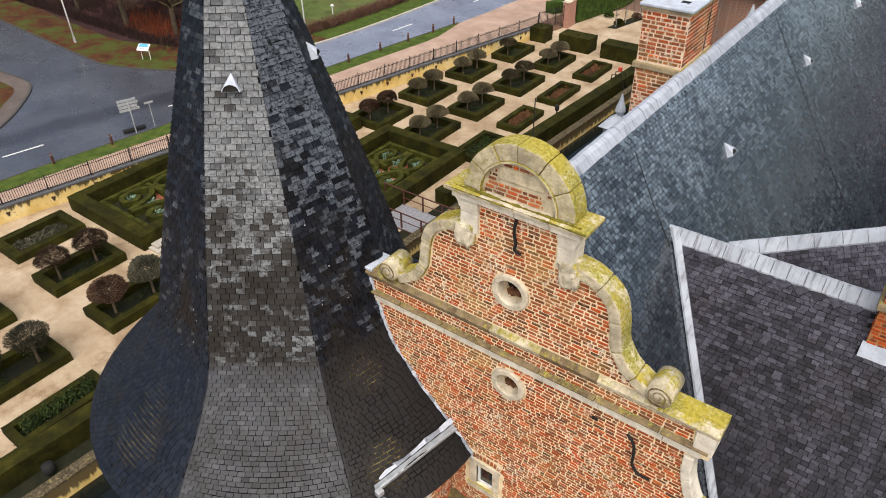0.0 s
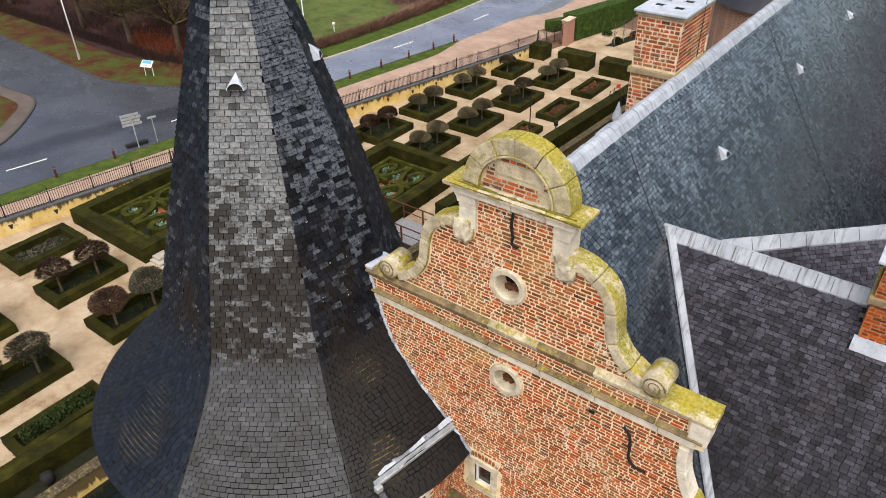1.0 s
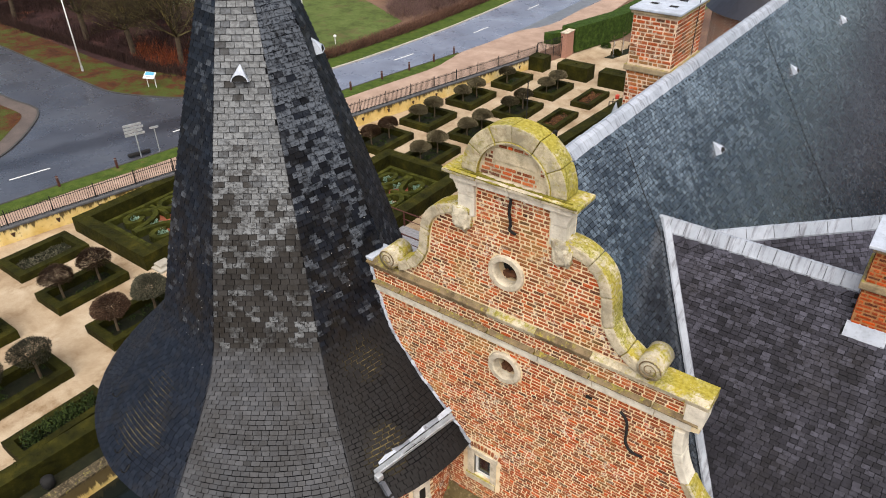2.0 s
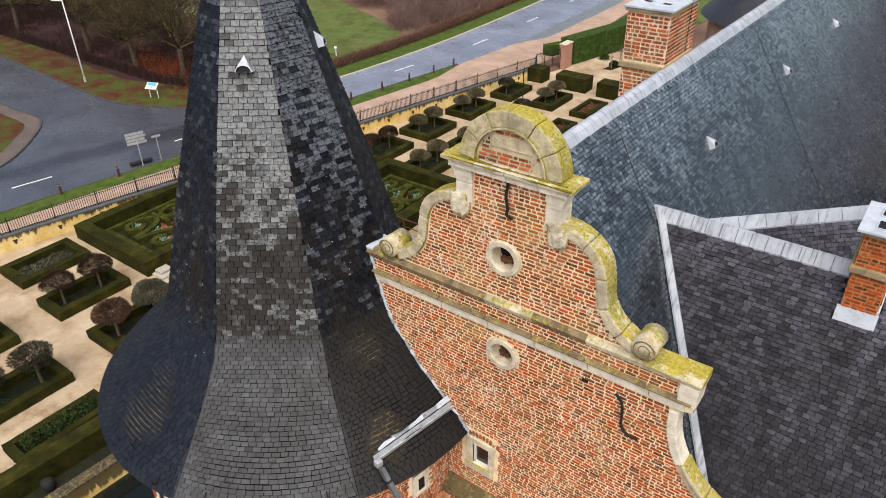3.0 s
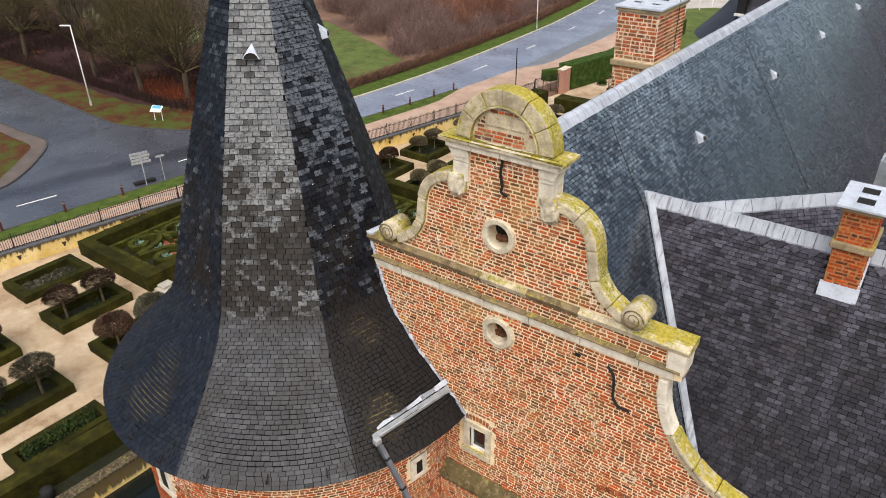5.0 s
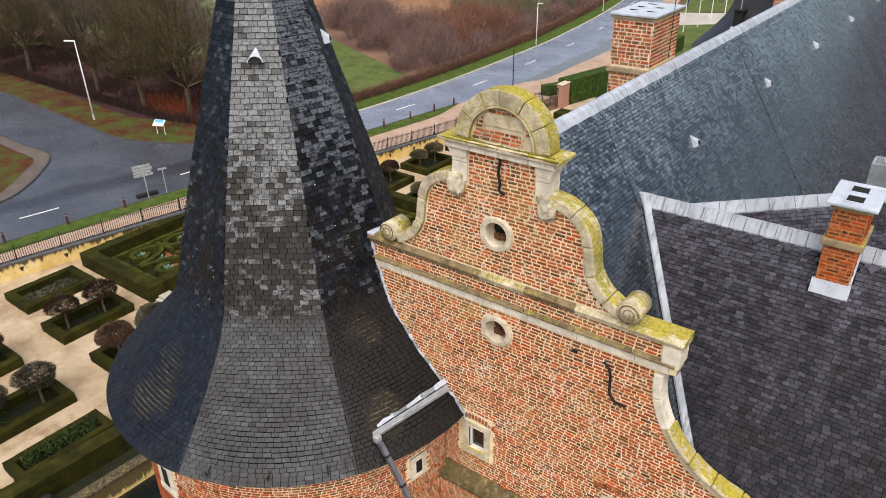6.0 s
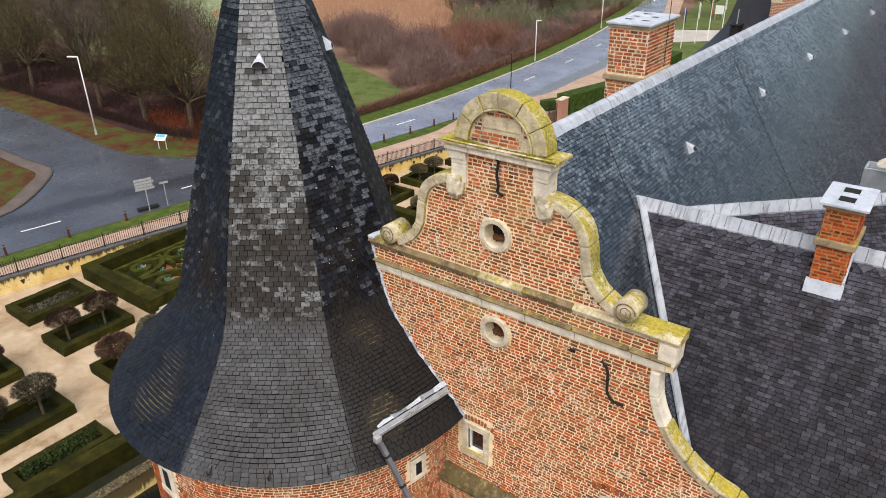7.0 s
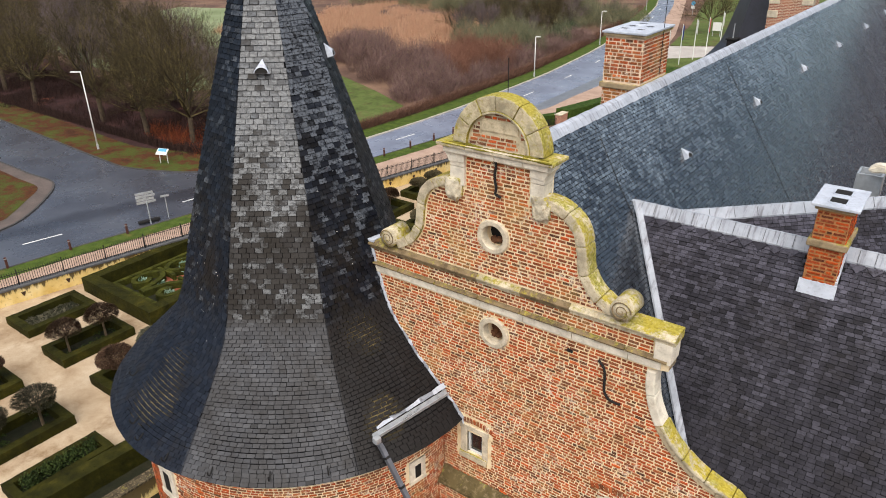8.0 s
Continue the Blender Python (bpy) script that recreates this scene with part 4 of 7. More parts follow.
def roll(x, z, r, y0, y1, flip=1, name="scroll_roll"):
    """The rolled end of a scroll, with a spiral cut into its face."""
    n = 28
    bm = prism(ring(x, z, r, n), y0, y1)
    bmesh.ops.bevel(bm, geom=[e for e in bm.edges if len(e.link_faces) == 2 and e.calc_face_angle(0) > 1.0], offset=0.015, segments=2, affect="EDGES")
    ob = part(name, bm, MOSSY, gable, "lichened stone roll", True)
    pts = []
    for k in range(40):
        a = k / 39 * 4.2 * math.pi
        rad = r * (0.93 - 0.80 * k / 39)
        pts.append((x + flip * rad * math.cos(a), y0 - 0.004, z + rad * math.sin(a)))
    part("spiral", tube(pts, [0.011 - 0.005 * k / 39 for k in range(40)], 6), WORN, ob)


roll(XC + 2.20, 15.20, 0.175, -0.12, 0.33)
roll(XC - 2.20, 15.20, 0.175, -0.12, 0.33, -1)
roll(XC + 4.14, 12.26, 0.15, -0.09, 0.30, 1)
def eroded_volute(x, z, w, h, y0, y1, seed):
    """A volute weathered to a rough lump: a shell-shaped stone, broad above and narrow below."""
    bm = bmesh.new()
    bmesh.ops.create_icosphere(bm, subdivisions=4, radius=1.0)
    for v in bm.verts:
        p = v.co.copy()
        q = Vector([math.copysign(abs(c) ** 0.62, c) for c in p])
        q.x *= w / 2 * (0.80 + 0.20 * q.z)
        q.z *= h / 2
        q.y = q.y * (y1 - y0) / 2
        k = noise.fractal(p * 2.1 + Vector((seed, 0, 0)), 1.0, 2.0, 4)
        v.co = Vector((x, (y0 + y1) / 2, z)) + q * (1 + 0.20 * k) + Vector((0, -0.035 * noise.noise(p * 6 + Vector((0, seed, 0))), 0))
    return bm


for s in (-1, 1):
    part("volute", eroded_volute(XC + s * 0.80, 16.42, 0.40, 0.42, -0.11, 0.20, 3.0 + s), VOLUTE, gable, "eroded, lichened stone volute", True)
    a, b = (0.60, 0.83) if s > 0 else (0.585, 0.86)
    part("pilaster", box(XC + min(s * a, s * b), XC + max(s * a, s * b), -0.05, 0.22, 16.50, 16.80, 0.012), PALE, gable, "pale limestone pilaster")
    part("pilaster", box(XC + min(s * a, s * b) - 0.002, XC + max(s * a, s * b) + 0.002, -0.052, 0.222, 16.806, 17.03, 0.012), PALE, gable)
    fl = [(a - 0.004, 16.90), (a - 0.004, 17.03), (b + 0.10, 17.03), (b + 0.06, 16.99), (b + 0.025, 16.94), (b + 0.008, 16.88)]
    part("corbel", prism([(XC + s * u, v) for u, v in fl], -0.07, 0.235), PALE, gable, "moulded corbel under the cornice")
# cap of the neck
for k in range(4):
    x0, x1 = XC - 1.0 + 0.5 * k, XC - 1.0 + 0.5 * (k + 1) - 0.006
    if k in (0, 3):
        x0, x1 = (x0 - 0.05, x1) if k == 0 else (x0, x1 + 0.02)
    part("cornice_stone", box(x0 + (0.1 if k == 0 else 0), x1 - (0.1 if k == 3 else 0), -0.12, 0.30, 17.032, 17.13, 0.015), PALE, gable)
    part("cornice_stone", box(x0, x1, -0.17, 0.33, 17.135, 17.195, 0.018), STONE if k in (1, 2) else MOSSY, gable)
# round pediment
pz = 17.20
arc_in = ring(XC, pz, 0.575, 36, 0, 180)
part("pediment", plate(arc_in, [], 0.01, 0.22, "pediment"), OLD_MORTAR, gable)
stone_run(arc_in, 0.225, -0.06, 0.25, 6, ARCH, gable, "arch_stone", 0.018)
stone_run(ring(XC, pz, 0.545, 36, 0, 180), 0.03, -0.075, 0.0, 6, ARCH, gable, "arch_moulding", 0.006)
part("plaque", box(XC - 0.30, XC + 0.34, -0.006, 0.02, pz + 0.24, pz + 0.42, 0.012), OLD_MORTAR, gable, "worn stone plaque with lichen")
part("lightning_rod", tube([(XC, 0.24, 17.9), (XC, 0.24, 18.5)], 0.007, 6), IRON, gable, "thin iron rod")
# moss and grass in the joint at the foot of the pediment
MOSS = leaf_material("cushion_moss", (0.07, 0.058, 0.012), (0.19, 0.165, 0.022), (0.34, 0.29, 0.05), 9)
for y, z, size, span in ((-0.082, 17.198, 0.020, 0.90), (-0.172, 17.192, 0.012, 1.0)):
    pts, radii = [], []
    for k in range(90):
        u = -span + 2 * span * k / 89
        g = noise.noise((u * 4.0, y * 20, 5)) + 0.5 * noise.noise((u * 17.0, 3, 5))
        pts.append((XC + u, y + 0.006 * noise.noise((u * 30, 1, 2)), z))
        radii.append(max(0.002, size * (0.75 + 0.9 * g)))
    part("moss", tube(pts, radii, 7), MOSS, gable, "yellow-green moss along the cornice")
# mouldings of the shoulder band
x = XC - 2.84
while x < XC + 3.0:
    e = min(x + RNG.uniform(0.75, 1.05), XC + 3.02)
    bm = prism([(-0.05, 14.86), (-0.05, 14.90), (-0.085, 14.93), (-0.085, 14.955), (0.0, 15.01), (0.32, 15.01), (0.32, 14.86)], x, e - 0.006, "x")
    part("cornice_stone", bm, MOSSY if e > XC + 2.0 or RNG.random() < 0.12 else WORN, gable)
    bm = prism([(-0.05, 14.53), (-0.085, 14.56), (-0.085, 14.575), (0.0, 14.605), (0.02, 14.53)], x + 0.02, min(e, XC + 2.94) - 0.006, "x")
    part("cornice_stone", bm, WORN, gable)
    part("band_stone", box(x + 0.06, min(e, XC + 2.80) + 0.05, -0.042, 0.02, 14.40, 14.53, 0.008), PALE, gable)
    x = e
for s in (-1, 1):
    part("corner_stone", box(XC + min(s * 2.73, s * 2.985), XC + max(s * 2.73, s * 2.985), -0.055, 0.31, 14.53, 14.862, 0.012), PALE, gable)
# round openings
RUBBLE = plain("rubble", (0.12, 0.050, 0.022), 0.9, 0, 0.6, 12)
for cx, cz in OCULI:
    bm = bmesh.new()
    n = 32
    prof = [(0.188, 0.10), (0.188, -0.03), (0.205, -0.055), (0.275, -0.055), (0.292, -0.035), (0.292, 0.02)]
    rings = [[bm.verts.new((cx + r * math.cos(2 * math.pi * k / n), y, cz + r * math.sin(2 * math.pi * k / n))) for k in range(n)] for r, y in prof]
    for a, b in zip(rings, rings[1:]):
        for k in range(n):
            bm.faces.new((a[k], a[(k + 1) % n], b[(k + 1) % n], b[k]))
    bmesh.ops.recalc_face_normals(bm, faces=bm.faces[:])
    o = part("oculus", bm, STONE, gable, "round stone window surround")
    part("reveal", prism(ring(cx, cz, 0.187, 24), 0.21, 0.29), RUBBLE if cz < 15 else DARK, o)
    for k in range(5):
        part("rubble", box(-0.06, 0.06, -0.04, 0.04, -0.03, 0.03, 0.01, m=pose(cx + RNG.uniform(-.1, .1), 0.14, cz - 0.12 + RNG.uniform(0, .05), RNG.uniform(-30, 30), RNG.uniform(-30, 30), RNG.uniform(0, 180))), RUBBLE, o)


def stone_window(x0, x1, z0, z1, y=0.0, name="window"):
    """A small window with a stone surround and a white frame, in the gable."""
    w = part(name, box(x0 - 0.05, x1 + 0.05, y - 0.04, y + 0.08, z0 - 0.06, z0 + 0.08, 0.012), MOSSY, gable, "small window in a limestone surround")
    part("jamb", box(x0 - 0.02, x0 + 0.12, y - 0.02, y + 0.10, z0 + 0.08, z1, 0.01), STONE, w)
    part("jamb", box(x1 - 0.06, x1 + 0.06, y - 0.02, y + 0.10, z0 + 0.08, z1, 0.01), STONE, w)
    part("lintel", box(x0 - 0.04, x1 + 0.08, y - 0.022, y + 0.10, z1, z1 + 0.10, 0.012), STONE, w)
    part("pane", box(x0 + 0.12, x1 - 0.06, y + 0.075, y + 0.085, z0 + 0.08, z1), GLASS, w)
    fr = bmesh.new()
    for a, b, c, d in ((x0 + 0.12, x0 + 0.16, z0 + 0.08, z1), (x1 - 0.10, x1 - 0.06, z0 + 0.08, z1), (x0 + 0.12, x1 - 0.06, z0 + 0.08, z0 + 0.13), (x0 + 0.12, x1 - 0.06, z1 - 0.04, z1)):
        box(a, b, y + 0.035, y + 0.075, c, d, 0.004, fr)
    part("window_frame", fr, WHITE, w, "white painted frame")


stone_window(*WIN)


def iron_anchor(pts):
    part("iron_anchor", tube(smooth_line(pts, 6), 0.021, 6), IRON, gable, "wrought iron wall anchor")


iron_anchor([(0.0, -0.03, 17.03), (0.05, -0.05, 16.97), (0.03, -0.05, 16.78), (0.06, -0.05, 16.60), (0.05, -0.05, 16.50), (0.14, -0.03, 16.45)])
iron_anchor([(1.95, -0.03, 14.20), (2.06, -0.05, 14.10), (2.09, -0.05, 13.90), (2.10, -0.05, 13.70), (2.20, -0.05, 13.57), (2.37, -0.03, 13.54)])
for x, z in ((1.46, 14.17),):
    # flush dark block; the hole's shade is only its colour
    part("putlog_hole", box(x - 0.045, x + 0.045, -0.016, 0.02, z - 0.03, z + 0.03), DARK, gable, "dark block standing for a putlog hole")
# brick arches over the small windows
arch_places = []


def soldier_arch(cx, z, half, rise):
    n = 11
    for k in range(n):
        t = (k / (n - 1) - 0.5) * 2
        o = Vector((cx + t * half, 0, z + rise * (1 - t * t)))
        arch_places.append(face_place(o, Vector((1, 0, 0)), Vector((0, 0, 1)), Vector((0, -1, 0)), 0, 0, 2 * half / n - 0.014, 0.11, 0.016, -t * 0.30))


soldier_arch((WIN[0] + WIN[1]) / 2 + 0.02, WIN[3] + 0.17, 0.36, 0.05)
soldier_arch(2.45, 11.72, 0.40, 0.07)
part("niche", box(2.15, 2.75, -0.012, 0.02, 11.0, 11.62, 0.01), STONE, gable, "blocked stone opening")
# sloping water table at the foot
part("water_table", prism([(-0.24, 10.22), (-0.24, 10.28), (0.01, 10.55), (0.01, 10.22)], -1.2, 4.3, "x"), stone_material("mossy_ledge", 0.42, (0.13, 0.10, 0.045), 0.1, 0.9), gable, "mossy sloping stone ledge")
part("plinth", box(-1.2, 4.3, -0.20, 0.0, 9.2, 10.22), MORTAR, gable)
plinth_bricks = brick_face((0, -0.20, 0), (1, 0, 0), (0, 0, 1), -1.1, 4.3, 9.2, 10.2, out=(0, -1, 0))
# ragged mortar and lead where spire and gable meet
pts = []
for k in range(26):
    z = 14.9 - k * (14.9 - 11.75) / 25
    r = float(np.interp(z, [p[0] for p in PROFILE][::-1], [p[1] for p in PROFILE][::-1]))
    r = spire_r(z, math.atan2(-0.02 - AY, math.sqrt(max(0.01, r * r - 0.02))))
    pts.append((AX + math.sqrt(max(0.01, r * r - (0.0 - AY) ** 2)) + 0.02 + RNG.uniform(-.012, .012), -0.012 + RNG.uniform(-.01, .01), z + 0.02))
for a, b in zip(pts, pts[1:]):
    a, b = Vector(a), Vector(b)
    part("flashing", tube([tuple(a.lerp(b, -0.15)), tuple(a.lerp(b, 0.5) + Vector((RNG.uniform(-.02, .02), 0, 0))), tuple(a.lerp(b, 1.1))], [RNG.uniform(0.012, 0.034), RNG.uniform(0.02, 0.042), RNG.uniform(0.012, 0.03)], 6), LEAD if RNG.random() < 0.7 else DULL_LEAD, gable)
part("lead_apron", box(-2.95, -2.55, -0.06, 0.42, 14.98, 15.03, 0.01), LEAD, gable, "lead sheet")

# ---- tower ----
tower = thing("tower", (AX, AY, -3), "round brick tower with a flared slate spire", "tower")
spire, spire_places = tower_spire(tower)


def drum(r, z0, z1, material, name, parent, label="", n=96):
    bm = bmesh.new()
    rr = [[bm.verts.new((AX + r * math.cos(2 * math.pi * k / n), AY + r * math.sin(2 * math.pi * k / n), z)) for k in range(n)] for z in (z0, z1)]
    for k in range(n):
        bm.faces.new((rr[0][k], rr[0][(k + 1) % n], rr[1][(k + 1) % n], rr[1][k]))
    bm.faces.new(rr[1])
    bm.faces.new(rr[0][::-1])
    return part(name, bm, material, parent, label)


tower_wall = drum(3.5, -3.0, 11.84, MORTAR, "tower_wall", tower, "round wall of red brick")
drum(3.52, -3.0, 8.86, FAR_BRICK, "tower_foot", tower, "brick foot of the tower")
drum(3.84, 11.72, 11.80, STONE, "eaves_moulding", tower, "thin stone moulding under the eaves")
TOWER_WINDOWS = [(-10.5, 10.92, 0.19, 0.26), (-95.0, 10.75, 0.27, 0.40)]
drum_bricks = []
z = 8.9
while z < 11.68:
    a = radians(-135) - RNG.random() * 0.05
    while a < radians(4):
        w = (0.162 if RNG.random() < 0.6 else 0.085) * RNG.uniform(0.9, 1.1)
        am = a + w / 7.0
        if not any(abs(math.degrees(am) - t) * 0.061 < hw + 0.05 and abs(z - zz) < hh + 0.05 for t, zz, hw, hh in TOWER_WINDOWS):
            o = Vector((math.cos(am), math.sin(am), 0))
            drum_bricks.append(face_place(Vector((AX, AY, z)) + o * 3.498, Vector((-o.y, o.x, 0)), Vector((0, 0, 1)), o, 0, 0, w - 0.018, 0.0415, 0.010 * RNG.uniform(0.5, 1.4), RNG.uniform(-.012, .012)))
        a += w / 3.5
    z += 0.0600
for t, zz, hw, hh in TOWER_WINDOWS:
    m = Matrix.Translation((AX, AY, 0)) @ Matrix.Rotation(radians(t), 4, "Z")
    bm = box(3.40, 3.53, -hw, hw, zz - hh, zz + hh, 0.012, m=m)
    w = part("window", bm, PALE, tower, "pale stone slit window")
    # dark block on the face, in place of a recessed slit
    part("pane", box(3.525, 3.536, -hw * 0.36, hw * 0.36, zz - hh * 0.55, zz + hh * 0.55, m=m), DARK, w)
    part("lintel", box(3.40, 3.535, -hw * 1.02, hw * 1.02, zz + hh * 0.62, zz + hh, 0.012, m=m), PALE, w)
    part("sill", box(3.40, 3.545, -hw * 1.03, hw * 1.03, zz - hh, zz - hh * 0.66, 0.012, m=m), PALE, w)


def lead_vent(base, normal, upward, w, h, d, parent=None, name="vent"):
    """A little half-cone lead hood over a hole in a slope."""
    normal, upward = Vector(normal).normalized(), Vector(upward).normalized()
    side = upward.cross(normal)
    base = Vector(base)
    bm = bmesh.new()
    n = 12
    tip = bm.verts.new(base + upward * h)
    face = base + normal * d
    arc = [bm.verts.new(face + side * (w / 2 * math.cos(math.pi * k / n)) + upward * (w * 0.42 * math.sin(math.pi * k / n))) for k in range(n + 1)]
    lip = [bm.verts.new(v.co * 0.90 + face * 0.10 + normal * 0.004) for v in arc]
    feet = [bm.verts.new(base + side * w * 0.5), bm.verts.new(base - side * w * 0.5)]
    for k in range(n):
        bm.faces.new((tip, arc[k], arc[k + 1]))
        bm.faces.new((arc[k], lip[k], lip[k + 1], arc[k + 1]))
    bm.faces.new((tip, feet[0], arc[0]))
    bm.faces.new((tip, arc[n], feet[1]))
    bm.faces.new((feet[0], arc[0], lip[0], lip[n], arc[n], feet[1]))
    bmesh.ops.recalc_face_normals(bm, faces=bm.faces[:])
    hood = part(name, bm, LEAD, parent, "small pale lead vent hood")
    dk = bmesh.new()
    # half disc coloured dark for the shade under the hood
    dk.faces.new([dk.verts.new(base + normal * (d - 0.012) + side * (w * 0.455 * math.cos(math.pi * k / 10)) + upward * (w * 0.385 * math.sin(math.pi * k / 10))) for k in range(11)])
    part("vent_opening", dk, DARK, hood if hood.parent is None or hood.parent.parent is None else parent, "dark disc standing for the shaded opening")
    return hood


for f, zz, sz in ((0, 18.02, 1.0), (2, 18.12, 1.0)):
    th = EDGE0 + (f + 0.5) * math.pi / 4
    p = spire_point(zz, th)
    up = (spire_point(zz + 0.1, th) - spire_point(zz - 0.1, th)).normalized()
    o = Vector((math.cos(th), math.sin(th), 0))
    nrm = (o - up * o.dot(up)).normalized()
    lead_vent(p, nrm, up, 0.25 * sz, 0.25 * sz, 0.11, tower)
for ang, r in ((-99.5, 3.72), (-94, 3.82), (-82.4, 3.86), (-68.3, 3.86), (-53.1, 3.86), (-38.9, 3.86), (-115, 3.4)):
    th = radians(ang)
    o = Vector((math.cos(th), math.sin(th), 0))
    z = float(np.interp(r, [p[1] for p in PROFILE], [p[0] for p in PROFILE])) + 0.05
    b = Vector((AX, AY, z)) + o * r
    part("roof_hook", tube(smooth_line([tuple(b - o * 0.06 + Vector((0, 0, 0.05))), tuple(b), tuple(b + o * 0.06 - Vector((0, 0, 0.04))), tuple(b + o * 0.10 + Vector((0, 0, 0.02))), tuple(b + o * 0.09 + Vector((0, 0, 0.07)))], 4), 0.012, 5), IRON, spire, "grey iron roof hook")
for z in (18.6, 18.0, 17.3, 16.7, 16.0, 15.3, 14.7):
    th = EDGE0 + 2 * math.pi / 4 + 0.06
    b = spire_point(z, th, -0.02)
    o = Vector((math.cos(th), math.sin(th), 0.2))
    s = Vector((-o.y, o.x, 0))
    part("roof_hook", tube(smooth_line([tuple(b - s * 0.05 + o * 0.02), tuple(b + o * 0.03 - Vector((0, 0, 0.05))), tuple(b + s * 0.06 + o * 0.03)], 5), 0.009, 5), IRON, spire)

# white specks of bird lime on the slates
bm = bmesh.new()
for k in range(46):
    th = EDGE0 + (RNG.uniform(-0.75, -0.1) if k % 3 else RNG.uniform(0.9, 1.5))
    z = RNG.uniform(13.4, 15.6) if k % 3 else RNG.uniform(14.4, 16.6)
    p = spire_point(z, th, -0.022)
    o = Vector((math.cos(th), math.sin(th), 0.3)).normalized()
    a = o.orthogonal().normalized()
    b = o.cross(a)
    r = RNG.uniform(0.003, 0.0065)
    bm.faces.new([bm.verts.new(p + o * 0.003 + (a * math.cos(2 * math.pi * j / 7) + b * math.sin(2 * math.pi * j / 7) * 1.6) * r * RNG.uniform(0.7, 1.3)) for j in range(7)])
tagged(part("bird_lime", bm, WHITE, spire, "white specks of bird lime"), kind="stuff")

# zinc gutter and downpipe where the flare meets the gable
g0, g1 = Vector((-1.24, -1.74, 12.26)), Vector((-0.93, -0.03, 12.30))
gd = (g1 - g0).normalized()
gs = Vector((gd.y, -gd.x, 0))
gutter = thing("gutter", tuple(g0), "weathered zinc gutter and downpipe on the tower eaves", "gutter")
bm = bmesh.new()
prof = [(-0.060, 0.070), (-0.035, -0.01), (0.0, -0.03), (0.035, -0.01), (0.042, 0.050), (0.028, 0.050), (0.024, 0.0), (0.0, -0.016), (-0.024, 0.0), (-0.048, 0.075)]
a = [bm.verts.new(g0 + gs * u + Vector((0, 0, v))) for u, v in prof]
b = [bm.verts.new(g1 + gs * u + Vector((0, 0, v))) for u, v in prof]
for k in range(len(prof)):
    bm.faces.new((a[k], b[k], b[(k + 1) % len(prof)], a[(k + 1) % len(prof)]))
bm.faces.new(a[::-1])
bm.faces.new(b)
bmesh.ops.recalc_face_normals(bm, faces=bm.faces[:])
part("trough", bm, ZINC, gutter)
hd = g0 + gs * 0.05
part("outlet", box(-0.05, 0.07, -0.065, 0.04, -0.05, 0.06, 0.012, m=Matrix.Translation(hd) @ Matrix.Rotation(math.atan2(gd.y, gd.x), 4, "Z")), ZINC, gutter)
for k in range(5):
    q = g0 + gd * (0.2 + 0.33 * k)
    part("bracket", tube([tuple(q + gs * 0.05 + Vector((0, 0, 0.055))), tuple(q - gs * 0.08 + Vector((0, 0, 0.09)))], 0.006, 5), ZINC, gutter)
dp = [(-1.06, -1.80, 12.28), (-0.78, -1.80, 11.84), (-0.50, -1.80, 11.40), (-0.40, -1.78, 11.15), (-0.40, -1.78, 4.0)]
part("downpipe", tube(dp, 0.055, 4), PIPE, gutter, "dark grey square downpipe")
for q in (0.25, 0.8):
    c = Vector(dp[0]).lerp(Vector(dp[2]), q)
    d = (Vector(dp[2]) - Vector(dp[0])).normalized() * 0.02
    part("pipe_bracket", tube([tuple(c - d), tuple(c + d)], 0.066, 4), IRON, gutter)
# ragged lead sheets dressed over the slates above the gutter
for k in range(5):
    q0, q1 = g0 + gd * (0.12 + 0.33 * k), g0 + gd * (0.12 + 0.33 * (k + 1) + 0.03)
    bm = bmesh.new()
    lo = [q0 - gs * 0.05 + Vector((0, 0, 0.10)), q1 - gs * 0.06 + Vector((0, 0, 0.105))]
    hi = [q1 - gs * (0.07 + RNG.uniform(0.0, 0.07)) + Vector((0, 0, 0.13 + 0.01 * k)), (q0 + q1) / 2 - gs * (0.07 + RNG.uniform(0.0, 0.08)) + Vector((0, 0, 0.135 + 0.01 * k)), q0 - gs * (0.07 + RNG.uniform(0.0, 0.07)) + Vector((0, 0, 0.125 + 0.01 * k))]
    f = bm.faces.new([bm.verts.new(p) for p in lo + hi])
    ext = bmesh.ops.extrude_face_region(bm, geom=[f])
    for v in ext["geom"]:
        if isinstance(v, bmesh.types.BMVert):
            v.co.z += 0.006
    bmesh.ops.recalc_face_normals(bm, faces=bm.faces[:])
    part("lead_patch", bm, DULL_LEAD if k % 2 else LEAD, gutter, "ragged lead sheet")

